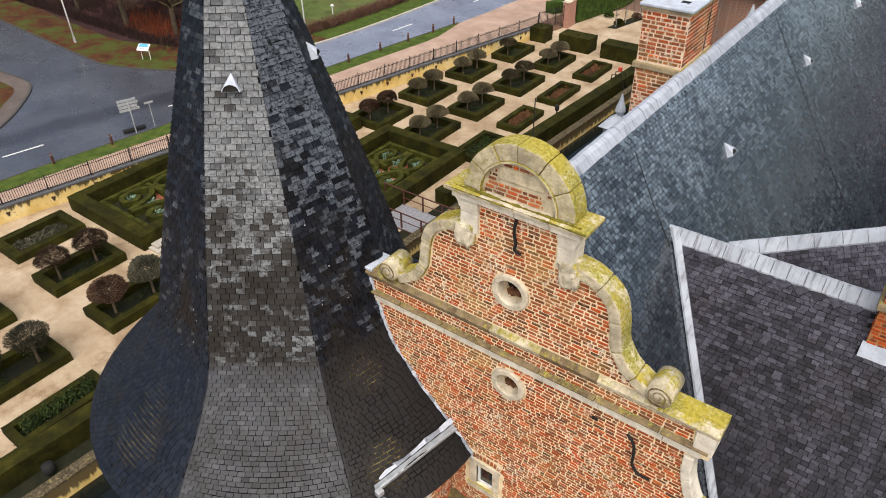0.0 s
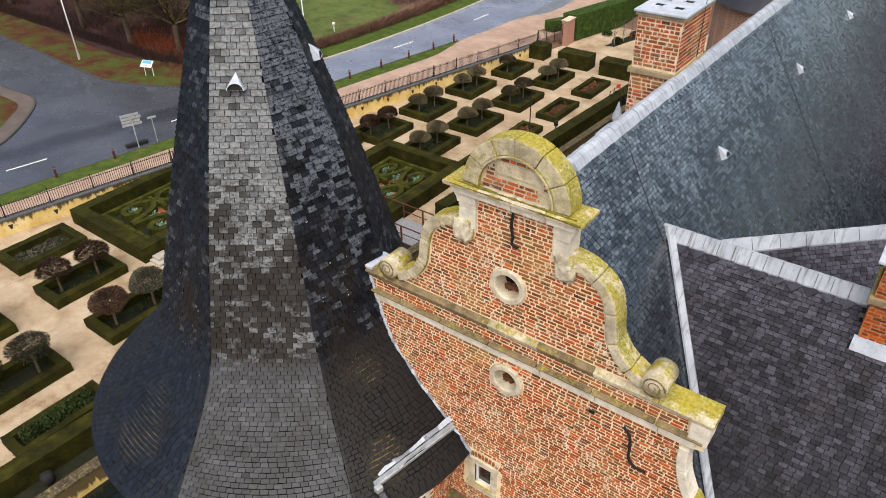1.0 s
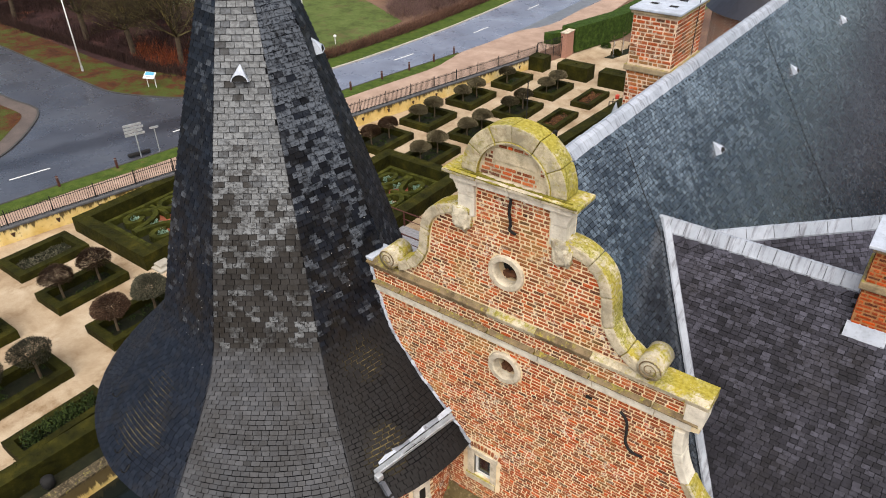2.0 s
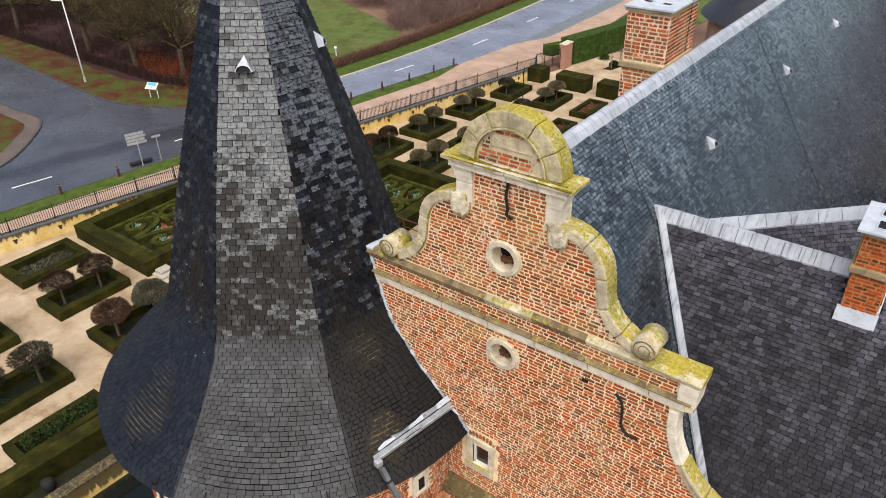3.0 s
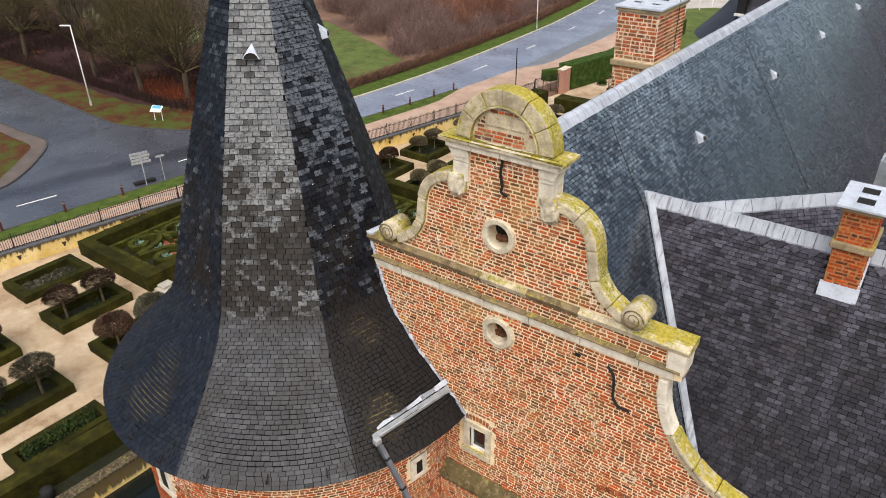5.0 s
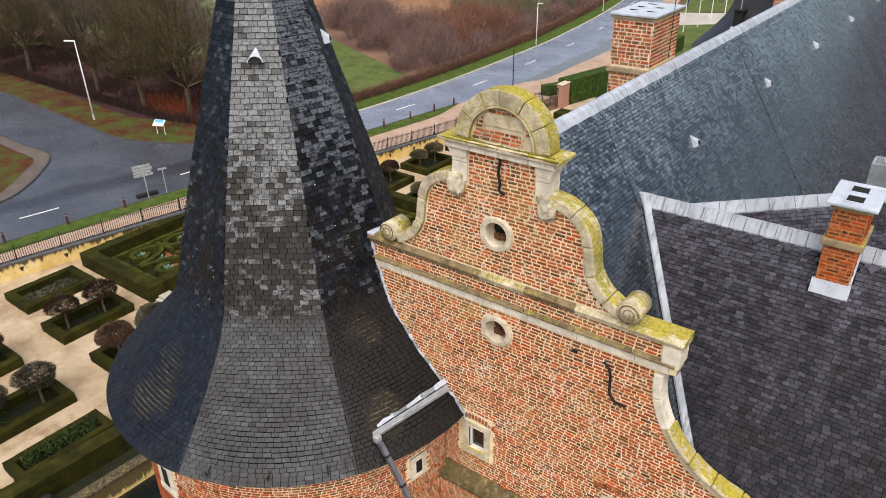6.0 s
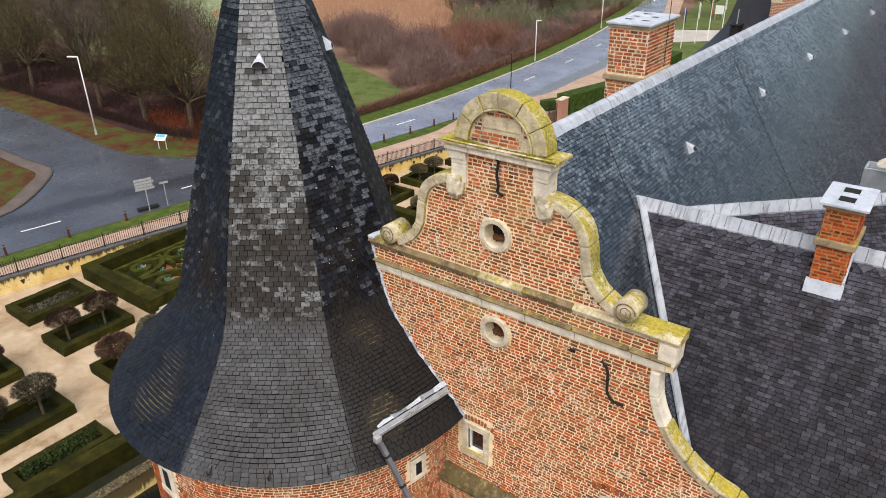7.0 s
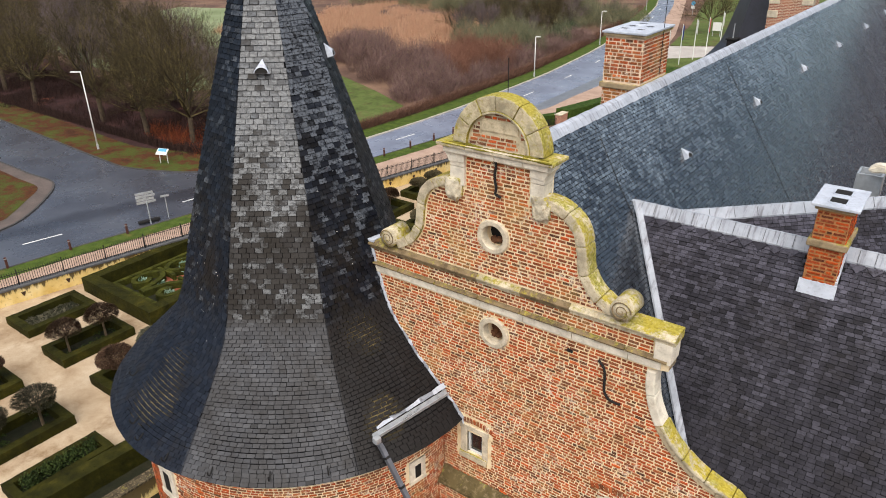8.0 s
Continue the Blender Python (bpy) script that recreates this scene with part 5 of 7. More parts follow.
# ---- lead on the main ridge, vents, conductor ----
s = 0.0
while s < ROOF_LEN - 1:
    L = RNG.uniform(0.50, 0.62)
    bm = bmesh.new()
    hw, th = 0.245, 0.025
    rows = []
    for q in (s + 0.007, s + L - 0.007):
        lift = 0.004 if q < s + 0.1 else 0.018
        c = RIDGE0 + roof_dir * q + Vector((0, 0, lift))
        pts = [c + down_e * hw, c + down_e * 0.10, c + Vector((0, 0, -0.055)), c + down_w * 0.10, c + down_w * hw]
        n_e = Vector((east.x * PITCH, east.y * PITCH, 1)).normalized()
        n_w = Vector((-east.x * PITCH, -east.y * PITCH, 1)).normalized()
        off = [n_e, n_e, Vector((0, 0, 1)), n_w, n_w]
        rows.append([bm.verts.new(p + n * 0.005) for p, n in zip(pts, off)] + [bm.verts.new(p + n * th) for p, n in zip(pts, off)])
    a, b = rows
    for k in range(4):
        bm.faces.new((a[k], a[k + 1], b[k + 1], b[k]))
        bm.faces.new((a[5 + k], b[5 + k], b[6 + k], a[6 + k]))
    for r in rows:
        for k in range(4):
            bm.faces.new((r[k], r[5 + k], r[6 + k], r[k + 1]))
    for k in (0, 4):
        bm.faces.new((a[k], b[k], b[5 + k], a[5 + k]))
    bmesh.ops.recalc_face_normals(bm, faces=bm.faces[:])
    part("ridge_lead", bm, RIDGE_LEAD, main_roof)
    part("lead_roll", tube([tuple(RIDGE0 + roof_dir * s + down_e * hw + n_e * 0.02), tuple(RIDGE0 + roof_dir * s + down_e * 0.11 + n_e * 0.025), tuple(RIDGE0 + roof_dir * s + Vector((0, 0, -0.025)))], 0.009, 6), SEAM, main_roof)
    s += L
n_e = Vector((east.x * PITCH, east.y * PITCH, 1)).normalized()


def on_roof(x, y, off=0.0):
    """The point of the east slope above (x, y)."""
    d = (Vector((x, y, 0)) - Vector((RIDGE0.x, RIDGE0.y, 0))).dot(east)
    return Vector((x, y, RIDGE_Z - PITCH * d)) + n_e * off


for vx, vy in ((1.13, 5.6), (1.17, 10.8), (1.22, 15.9), (1.30, 21.1), (1.38, 26.6), (1.44, 31.8)):
    lead_vent(on_roof(vx, vy), n_e, -down_e, 0.25, 0.27, 0.11, main_roof)
for pts in ([(0.30, 10.2), (0.63, 10.12), (2.35, 9.63), (4.0, 9.2)], [(0.5, 21.5), (1.13, 21.45), (3.13, 21.0), (4.5, 20.7)], [(0.35, 2.9), (0.85, 2.7), (1.25, 2.6)]):
    part("lightning_cable", tube([tuple(on_roof(x, y, 0.012)) for x, y in pts], 0.006, 5), IRON, main_roof, "thin dark cable")

# ---- the side wings ----
WING_Z, WING_Y, WP = 15.65, 2.87, 1.22
wing_down = Vector((0, -1, -WP)).normalized()
wing = structure("roof_wing", bmesh.new(), UNDER, "slate roof of a side wing with lead ridge and valley", "roof", kind="")
bm = bmesh.new()


def wing_z(y):
    return WING_Z - WP * (WING_Y - y)


def valley_x(y):
    """Where the wing's near slope meets the main slope."""
    return RIDGE0.x + SKEW * y + (RIDGE_Z - wing_z(y)) / PITCH


vs = [(valley_x(WING_Y) , WING_Y), (13.0, WING_Y), (13.0, -0.5), (4.5, -0.5), (4.5, 0.29), (valley_x(0.29), 0.29)]
f = bm.faces.new([bm.verts.new((x, y, wing_z(y) - 0.012)) for x, y in vs])
bmesh.ops.triangulate(bm, faces=[f])
# back slope and the diagonal wing behind
P0 = Vector((2.0, 2.98, 15.62))
bd = Vector((0.715, 0.70, 0)).normalized()
bs = Vector((bd.y, -bd.x, 0))
val = (bd + Vector((1, 0, 0))).normalized()
q = 12.0
dz = q * abs(val.dot(bs)) * 1.25
bm.faces.new([bm.verts.new(p) for p in (P0, P0 + bd * q * val.dot(bd), P0 + val * q - Vector((0, 0, dz)))])
bm.faces.new([bm.verts.new(p) for p in (Vector((1.3, WING_Y, WING_Z)), P0, P0 + val * q - Vector((0, 0, dz)), Vector((13, WING_Y, WING_Z)))])
nw = -bs
bm.faces.new([bm.verts.new(p) for p in (P0, P0 + bd * 12, P0 + bd * 12 + nw * 4 - Vector((0, 0, 5.0)), P0 + nw * 4 - bd * 3 - Vector((0, 0, 5.0)))])
bmesh.ops.recalc_face_normals(bm, faces=bm.faces[:])
bm.to_mesh(wing.data)
bm.free()


def lead_run(p0, p1, n0, n1, hw, piece, parent, name):
    """Overlapping lead sheets along an edge, folded over both slopes (n0, n1: the ways down them)."""
    p0, p1 = Vector(p0), Vector(p1)
    d = (p1 - p0).normalized()
    L, s = (p1 - p0).length, 0.0
    while s < L:
        e = min(s + piece * RNG.uniform(0.9, 1.1), L)
        bm = bmesh.new()
        rows = []
        for q, lift in ((s, 0.008), (e + 0.02, 0.014)):
            c = p0 + d * q + Vector((0, 0, lift))
            pts = [c + n0 * hw, c + n0 * 0.04 + Vector((0, 0, 0.035)), c + n1 * 0.04 + Vector((0, 0, 0.035)), c + n1 * hw]
            rows.append([bm.verts.new(p) for p in pts] + [bm.verts.new(p + Vector((0, 0, 0.028))) for p in pts])
        a, b = rows
        for k in range(3):
            bm.faces.new((a[k], a[k + 1], b[k + 1], b[k]))
            bm.faces.new((a[4 + k], b[4 + k], b[5 + k], a[5 + k]))
        for r in rows:
            for k in range(3):
                bm.faces.new((r[k], r[4 + k], r[5 + k], r[k + 1]))
        for k in (0, 3):
            bm.faces.new((a[k], b[k], b[4 + k], a[4 + k]))
        bmesh.ops.recalc_face_normals(bm, faces=bm.faces[:])
        part(name, bm, WING_LEAD, parent)
        part("lead_seam", tube([tuple(p0 + d * e + n0 * hw + Vector((0, 0, 0.052))), tuple(p0 + d * e + n0 * 0.04 + Vector((0, 0, 0.080)))], 0.005, 5), SEAM, parent)
        s = e


back_down = Vector((0, 1, -WP)).normalized()
lead_run((valley_x(WING_Y) - 0.05, WING_Y, WING_Z + 0.01), (13, WING_Y, WING_Z + 0.01), wing_down, back_down, 0.22, 0.23, wing, "ridge_lead")
lead_run(P0, P0 + bd * 11, (bs + Vector((0, 0, -1.25))).normalized(), (-bs + Vector((0, 0, -1.25))).normalized(), 0.20, 0.45, wing, "ridge_lead")
va, vb = Vector((valley_x(WING_Y), WING_Y, WING_Z)), Vector((valley_x(0.3), 0.3, wing_z(0.3)))
n_v = Vector((0, -WP, 1)).normalized()
for k in range(5):
    a, b = va.lerp(vb, k / 5), va.lerp(vb, (k + 1) / 5 + 0.01)
    d = (b - a).normalized()
    sd = d.cross(n_v).normalized()
    if sd.x < 0:
        sd = -sd
    bm = bmesh.new()
    pr = [(0.0, 0.03), (0.0, 0.055), (0.03, 0.068), (0.118, 0.05), (0.122, 0.02), (0.03, 0.02)]
    lift = 0.004 * (k % 2)
    r0 = [bm.verts.new(a + sd * u + n_v * (v + lift)) for u, v in pr]
    r1 = [bm.verts.new(b + sd * u + n_v * (v + lift)) for u, v in pr]
    for j in range(len(pr)):
        bm.faces.new((r0[j], r1[j], r1[(j + 1) % len(pr)], r0[(j + 1) % len(pr)]))
    bm.faces.new(r0[::-1])
    bm.faces.new(r1)
    bmesh.ops.recalc_face_normals(bm, faces=bm.faces[:])
    part("valley_lead", bm, VALLEY_LEAD, wing)
structure("wall_wing", box(4.35, 13, -0.2, 0.1, -3, 11.6), FAR_BRICK, "brick wall under the side wing", "wall")
structure("wall_wing_east", box(12.7, 13, 0.1, 8.0, -3, 11.6), FAR_BRICK, "brick end wall of the side wing", "wall")
structure("wall_main_east", box(5.0, 5.3, 8.2, 46, -3, 9.6), FAR_BRICK, "brick side wall of the main range", "wall")
# unseen court and north ranges, added so the main roof's slates reflect dark
structure("wall_court", box(17, 17.4, 6, 60, -3, 10.5), FAR_BRICK, "unseen brick wall added across the courtyard to darken roof reflections", "wall")
structure("roof_court", prism([(16.6, 10.4), (16.6, 10.55), (21, 16.6), (25.4, 10.55), (25.4, 10.4)], 6, 60, "y"), WING_SLATE, "unseen slate roof added across the courtyard to darken roof reflections", "roof")
structure("floor_court", poly_sheet([(5.2, 0.2), (17, 0.2), (17, 60), (5.2, 60)], 0.0), plain("courtyard_cobbles", (0.10, 0.09, 0.08), 0.85, 0, 0.3, 3), "unseen dark cobbled floor added to the courtyard", "ground")
structure("wall_north", box(5.3, 17.0, 46.0, 46.3, -3, 11.4), FAR_BRICK, "unseen brick wall added to close the courtyard's north end", "wall")
structure("roof_north", prism([(45.6, 11.2), (45.6, 11.4), (51.0, 19.5), (56.4, 11.4), (56.4, 11.2)], 2.6, 24, "x"), WING_SLATE, "unseen slate roof added on the north to darken roof reflections", "roof")
structure("wall_main_north", box(-4.9, 5.0, 45.9, 46.2, -3, 9.6), FAR_BRICK, "brick end wall of the main range", "wall")
structure("wall_gable_foot", box(-1.15, 4.35, -0.23, 0.0, -3, 9.2), FAR_BRICK, "brick foot of the gable wall above the moat", "wall")
structure("wall_main_west", box(-4.7, -4.4, 2, 46, -3, 10.6), FAR_BRICK, "brick side wall of the main range above the moat", "wall")


# ---- chimneys ----
def chimney(x0, x1, y0, y1, z0, z1, string, label, holes, mortar, course=0.073, over=0.07):
    c = thing("chimney", ((x0 + x1) / 2, (y0 + y1) / 2, z0), label, "chimney", "roof chimneys")
    part("shaft", box(x0, x1, y0, y1, z0, z1), mortar, c, "brick shaft")
    part("string_course", box(x0 - 0.055, x1 + 0.055, y0 - 0.055, y1 + 0.055, string - 0.09, string + 0.02, 0.02), CHIMNEY_STONE, c, "lichened stone string course")
    part("crown", box(x0 - 0.045, x1 + 0.045, y0 - 0.045, y1 + 0.045, z1 - 0.02, z1 + 0.04, 0.012), CHIMNEY_STONE, c)
    bm = box(x0 - over, x1 + over, y0 - over, y1 + over, z1 + 0.04, z1 + 0.085, 0.012)
    cap = part("lead_cap", bm, LEAD, c, "pale lead cap")
    for hx, hy, w, d in holes:
        # no shaft is cut: a dark block on the cap gives the flue's shade
        fl = part("flue", box(hx - w / 2, hx + w / 2, hy - d / 2, hy + d / 2, z1 + 0.075, z1 + 0.089), DARK, cap, "dark block standing for an open flue")
        for a, b, e, f in ((hx - w / 2 - 0.02, hx - w / 2, hy - d / 2 - 0.02, hy + d / 2 + 0.02), (hx + w / 2, hx + w / 2 + 0.02, hy - d / 2 - 0.02, hy + d / 2 + 0.02), (hx - w / 2, hx + w / 2, hy - d / 2 - 0.02, hy - d / 2), (hx - w / 2, hx + w / 2, hy + d / 2, hy + d / 2 + 0.02)):
            part("flue_rim", box(a, b, e, f, z1 + 0.07, z1 + 0.10, 0.004), LEAD, cap)
    skip = lambda u, v: not (string - 0.10 < v < string + 0.03) and v < z1 - 0.03
    res = []
    for o, r, a, b in (((0, y0, 0), (1, 0, 0), x0, x1), ((0, y1, 0), (-1, 0, 0), -x1, -x0), ((x1, 0, 0), (0, 1, 0), y0, y1), ((x0, 0, 0), (0, -1, 0), -y1, -y0)):
        res += brick_face(o, r, (0, 0, 1), a, b, z0, z1, skip, course=course, length=0.185, joint=0.0225)
    return c, res


ch_a, bricks_a = chimney(4.12, 4.57, 2.42, 3.20, 14.5, 16.40, 15.88, "slim red brick chimney with a lead cap on the wing roof", [(4.34, 3.00, 0.22, 0.24), (4.34, 2.60, 0.22, 0.24)], HOT_MORTAR, 0.058, 0.10)
ch_b, bricks_b = chimney(-0.80, 0.02, 5.42, 6.85, 15.4, 18.08, 17.10, "broad red brick chimney with a lead cap beside the ridge", [(-0.58, 5.8, 0.16, 0.16), (-0.2, 5.75, 0.16, 0.16), (-0.58, 6.2, 0.16, 0.16), (-0.2, 6.25, 0.16, 0.16), (-0.5, 6.6, 0.2, 0.14)], plain("pink_mortar", (0.74, 0.58, 0.43), 0.95, 0, 0.25, 9))
part("lightning_rod", tube([(0.08, 6.3, 17.2), (0.08, 6.3, 18.75)], 0.008, 6), IRON, ch_b, "thin iron rod")
part("lead_flashing", prism([(2.34, wing_z(2.34) + 0.0), (2.40, wing_z(2.42) + 0.12), (2.43, wing_z(2.42) + 0.12), (2.43, wing_z(2.43) - 0.05)], 4.08, 4.61, "x"), LEAD, ch_a, "pale lead apron")
part("lead_flashing", prism([(2.42, wing_z(2.42) + 0.03), (2.42, wing_z(2.42) + 0.17), (2.87, WING_Z + 0.15), (2.87, WING_Z + 0.02)], 4.57, 4.60, "x"), LEAD, ch_a)

# pale carved stone scroll and a lead box beyond the diagonal ridge
fin = thing("stone_finial", (4.65, 5.55, 15.45), "white carved stone scroll finial on the roof", "finial")
sc = smooth_line([(0.0, 0.0), (0.02, 0.3), (-0.02, 0.5), (-0.16, 0.62), (-0.36, 0.60), (-0.44, 0.66), (-0.30, 0.76), (-0.06, 0.74), (0.14, 0.66), (0.30, 0.5), (0.34, 0.0)], 5)
bm = prism([(4.80 + u, 15.41 + v) for u, v in sc], 5.75, 6.0, "y")
bmesh.ops.bevel(bm, geom=[e for e in bm.edges if len(e.link_faces) == 2 and e.calc_face_angle(0) > 1.0], offset=0.03, segments=2, affect="EDGES")
part("scroll", bm, PALE, fin)
part("base", box(4.62, 5.4, 5.65, 6.1, 14.9, 15.44, 0.02), PALE, fin)
lb = thing("lead_box", (4.55, 6.2, 15.3), "open grey lead hopper box on the roof", "hopper")
bm = bmesh.new()
for a in ((4.16, 4.20, 6.12, 6.6), (4.56, 4.60, 6.12, 6.6), (4.20, 4.56, 6.12, 6.16), (4.20, 4.56, 6.56, 6.6)):
    box(*a, 15.35, 15.86, 0.006, bm)
part("hopper", bm, ZINC, lb)
part("bottom", box(4.20, 4.56, 6.16, 6.56, 14.7, 15.40), ZINC, lb)

# lead-roofed dormers on the far slope, only their tops above the ridge
dor = thing("dormer", (-2.15, 8.4, 13.4), "small dormer with a grey lead roof and a pointed finial", "dormer", "roof dormers")
part("body", box(-2.42, -1.95, 8.15, 8.6, 13.2, 14.28, 0.02), WOOD, dor)
bm = bmesh.new()
tip = bm.verts.new((-2.15, 8.4, 14.62))
foot = [bm.verts.new((x, y, 14.28)) for x, y in ((-2.52, 8.05), (-1.86, 8.05), (-1.86, 8.75), (-2.52, 8.75))]
for k in range(4):
    bm.faces.new((foot[k], foot[(k + 1) % 4], tip))
bm.faces.new(foot[::-1])
bmesh.ops.recalc_face_normals(bm, faces=bm.faces[:])
part("dormer_roof", bm, LEAD, dor, "grey lead roof")
part("finial", tube([(-2.15, 8.4, 14.5), (-2.15, 8.4, 14.66), (-2.15, 8.4, 14.72), (-2.15, 8.4, 15.08)], [0.05, 0.13, 0.12, 0.01], 8), LEAD, dor, "pointed lead finial")
copy_thing(dor, pose(-2.05, 18.3, 13.0))

# ---- garden ----
def hedge_sweep(left, right, h, closed, z=0.0, rough=0.017, leaves=26, bm=None):
    """A clipped hedge between two lines, its faces uneven, with leaf tufts standing out."""
    bm = bm or bmesh.new()
    n = len(left)
    levels = max(2, round(h / 0.16))
    rows = []
    for i in range(n):
        a, b = Vector((*left[i], z)), Vector((*right[i], z))
        across = max(2, round((b - a).length / 0.17))
        prof = [a + Vector((0, 0, h * k / levels)) for k in range(levels)] + [a.lerp(b, k / across) + Vector((0, 0, h)) for k in range(across + 1)] + [b + Vector((0, 0, h * (levels - k) / levels)) for k in range(1, levels + 1)]
        rows.append(prof)
    m = min(len(r) for r in rows)
    if any(len(r) != m for r in rows):
        across = max(2, round((Vector(left[0]) - Vector(right[0])).length / 0.17))
        rows = []
        for i in range(n):
            a, b = Vector((*left[i], z)), Vector((*right[i], z))
            rows.append([a + Vector((0, 0, h * k / levels)) for k in range(levels)] + [a.lerp(b, k / across) + Vector((0, 0, h)) for k in range(across + 1)] + [b + Vector((0, 0, h * (levels - k) / levels)) for k in range(1, levels + 1)])
    vs = []
    for r in rows:
        line = []
        for p in r:
            k = noise.noise_vector(p * 4.3) + noise.noise_vector(p * 13.0) * 0.6
            line.append(bm.verts.new(p + Vector((k.x, k.y, k.z if p.z > z + 0.02 else 0)) * rough))
        vs.append(line)
    for i in range(n if closed else n - 1):
        a, b = vs[i], vs[(i + 1) % n]
        for k in range(len(a) - 1):
            bm.faces.new((a[k], a[k + 1], b[k + 1], b[k]))
    if not closed:
        for r in (vs[0], vs[-1]):
            bm.faces.new(r)
    bmesh.ops.recalc_face_normals(bm, faces=bm.faces[:])
    for f in list(bm.faces):
        ar = f.calc_area()
        k = int(ar * leaves + RNG.random())
        c, nn = f.calc_center_median(), f.normal
        for _ in range(k):
            u = Vector((RNG.uniform(-1, 1), RNG.uniform(-1, 1), RNG.uniform(-1, 1)))
            t = nn.cross(u).normalized() if nn.cross(u).length > 1e-4 else Vector((1, 0, 0))
            q = c + u * 0.07
            s = RNG.uniform(0.012, 0.03)
            up = (nn + u * 0.7).normalized() * s * 1.6
            bm.faces.new([bm.verts.new(v) for v in (q - t * s, q + t * s, q + t * s * 0.4 + up, q - t * s * 0.4 + up)])
    return bm


def rect_line(x0, x1, y0, y1, step=0.20, counts=None):
    cs = [(x0, y0), (x1, y0), (x1, y1), (x0, y1)]
    counts = counts or [max(2, round(math.dist(cs[i], cs[(i + 1) % 4]) / step)) for i in range(4)]
    out = []
    for i in range(4):
        a, b = cs[i], cs[(i + 1) % 4]
        out += [(a[0] + (b[0] - a[0]) * k / counts[i], a[1] + (b[1] - a[1]) * k / counts[i]) for k in range(counts[i])]
    return out, counts


def hedge_frame(x0, x1, y0, y1, w, h, leaves=26):
    outer, cn = rect_line(x0, x1, y0, y1)
    inner, _ = rect_line(x0 + w, x1 - w, y0 + w, y1 - w, counts=cn)
    return hedge_sweep(outer, inner, h, True, leaves=leaves)


def twig_cloud(n, r, flat, seed, size=0.055):
    """The crown of a clipped dome-shaped bush: many short twigs and leaves on a dome with gaps."""
    rg = random.Random(seed)
    vs, fs = [], []
    for _ in range(n):
        a, e = rg.uniform(0, 2 * math.pi), math.asin(rg.uniform(-0.12, 1))
        rr = r * (rg.uniform(0.82, 1.03) if rg.random() < 0.8 else rg.uniform(0.3, 0.8))
        k = 1 + 0.06 * math.sin(3 * a + seed) + 0.05 * math.sin(5 * a + 2 * e)
        c = Vector((math.cos(a) * math.cos(e) * rr * k, math.sin(a) * math.cos(e) * rr * k, math.sin(e) * rr * flat))
        d = (c.normalized() + Vector((rg.uniform(-1, 1), rg.uniform(-1, 1), rg.uniform(-.6, 1))) * 0.8).normalized()
        s = d.orthogonal().normalized() * size * 0.32
        L = d * size * rg.uniform(1.0, 2.2)
        i = len(vs)
        vs += [c - s, c + s, c + s * 0.5 + L, c - s * 0.5 + L]
        fs.append((i, i + 1, i + 2, i + 3))
    return vs, fs


def mesh_of(name, vs, fs, material):
    me = bpy.data.meshes.new(name)
    me.from_pydata([tuple(v) for v in vs], [], fs)
    me.materials.append(material)
    return me


def foliage(name, *stops, rough=0.85):
    n = Nodes(name, rough, spec=0.2)
    c = n.ramp(n.piece(), *stops)
    c = n.mix(n.mask(n.noise(1.2, 4), 0.42, 0.7), c, n.mix(0.5, c, stops[0][1]))
    return n.done(c)


DOME_LEAF = foliage("russet_clipped_leaves", (0.0, (0.022, 0.011, 0.007)), (0.4, (0.055, 0.028, 0.016)), (0.75, (0.10, 0.055, 0.032)), (1.0, (0.19, 0.14, 0.09)))
GREY_LEAF = foliage("grey_green_leaves", (0.0, (0.032, 0.033, 0.020)), (0.5, (0.070, 0.067, 0.042)), (1.0, (0.17, 0.155, 0.11)))
OLIVE_LEAF = foliage("olive_brown_leaves", (0.0, (0.045, 0.035, 0.018)), (0.4, (0.095, 0.076, 0.040)), (0.75, (0.15, 0.125, 0.070)), (1.0, (0.21, 0.185, 0.12)))
SAGE = foliage("sage_leaves", (0.0, (0.08, 0.14, 0.09)), (0.5, (0.18, 0.28, 0.20)), (1.0, (0.30, 0.40, 0.32)))
GREEN_LEAF = foliage("dark_green_leaves", (0.0, (0.010, 0.018, 0.004)), (0.5, (0.024, 0.042, 0.009)), (1.0, (0.06, 0.085, 0.020)))
RUST_LEAF = foliage("rusty_bedding_leaves", (0.0, (0.06, 0.03, 0.02)), (0.5, (0.16, 0.06, 0.03)), (1.0, (0.24, 0.14, 0.05)))


def dome_bush(seed, leaf, flat=0.74):
    t = thing("topiary_tree", (0, 0, 0), "dome-clipped small tree with russet winter twigs, on a short trunk", "tree", "topiary trees")
    rg = random.Random(seed)
    bm = tube([(0, 0, 0), (0.02, 0.01, 0.5), (0.0, 0.0, 0.95)], [0.06, 0.05, 0.045], 7)
    for k in range(9):
        a = 2 * math.pi * k / 9 + rg.uniform(-.2, .2)
        tube([(0, 0, 0.8), (0.3 * math.cos(a), 0.3 * math.sin(a), 1.05), (0.62 * math.cos(a), 0.62 * math.sin(a), 1.2)], [0.03, 0.018, 0.008], 4, bm)
    part("trunk", bm, BARK, t)
    vs, fs = twig_cloud(8500, 0.68, flat, seed, 0.045)
    part("crown", mesh_of("crown", [v + Vector((0, 0, 1.1)) for v in vs], fs, leaf), None, t)
    return t


DOMES = [dome_bush(3, DOME_LEAF), dome_bush(8, DOME_LEAF), dome_bush(11, GREY_LEAF), dome_bush(14, OLIVE_LEAF, 0.60)]
dome_used = [False] * 4


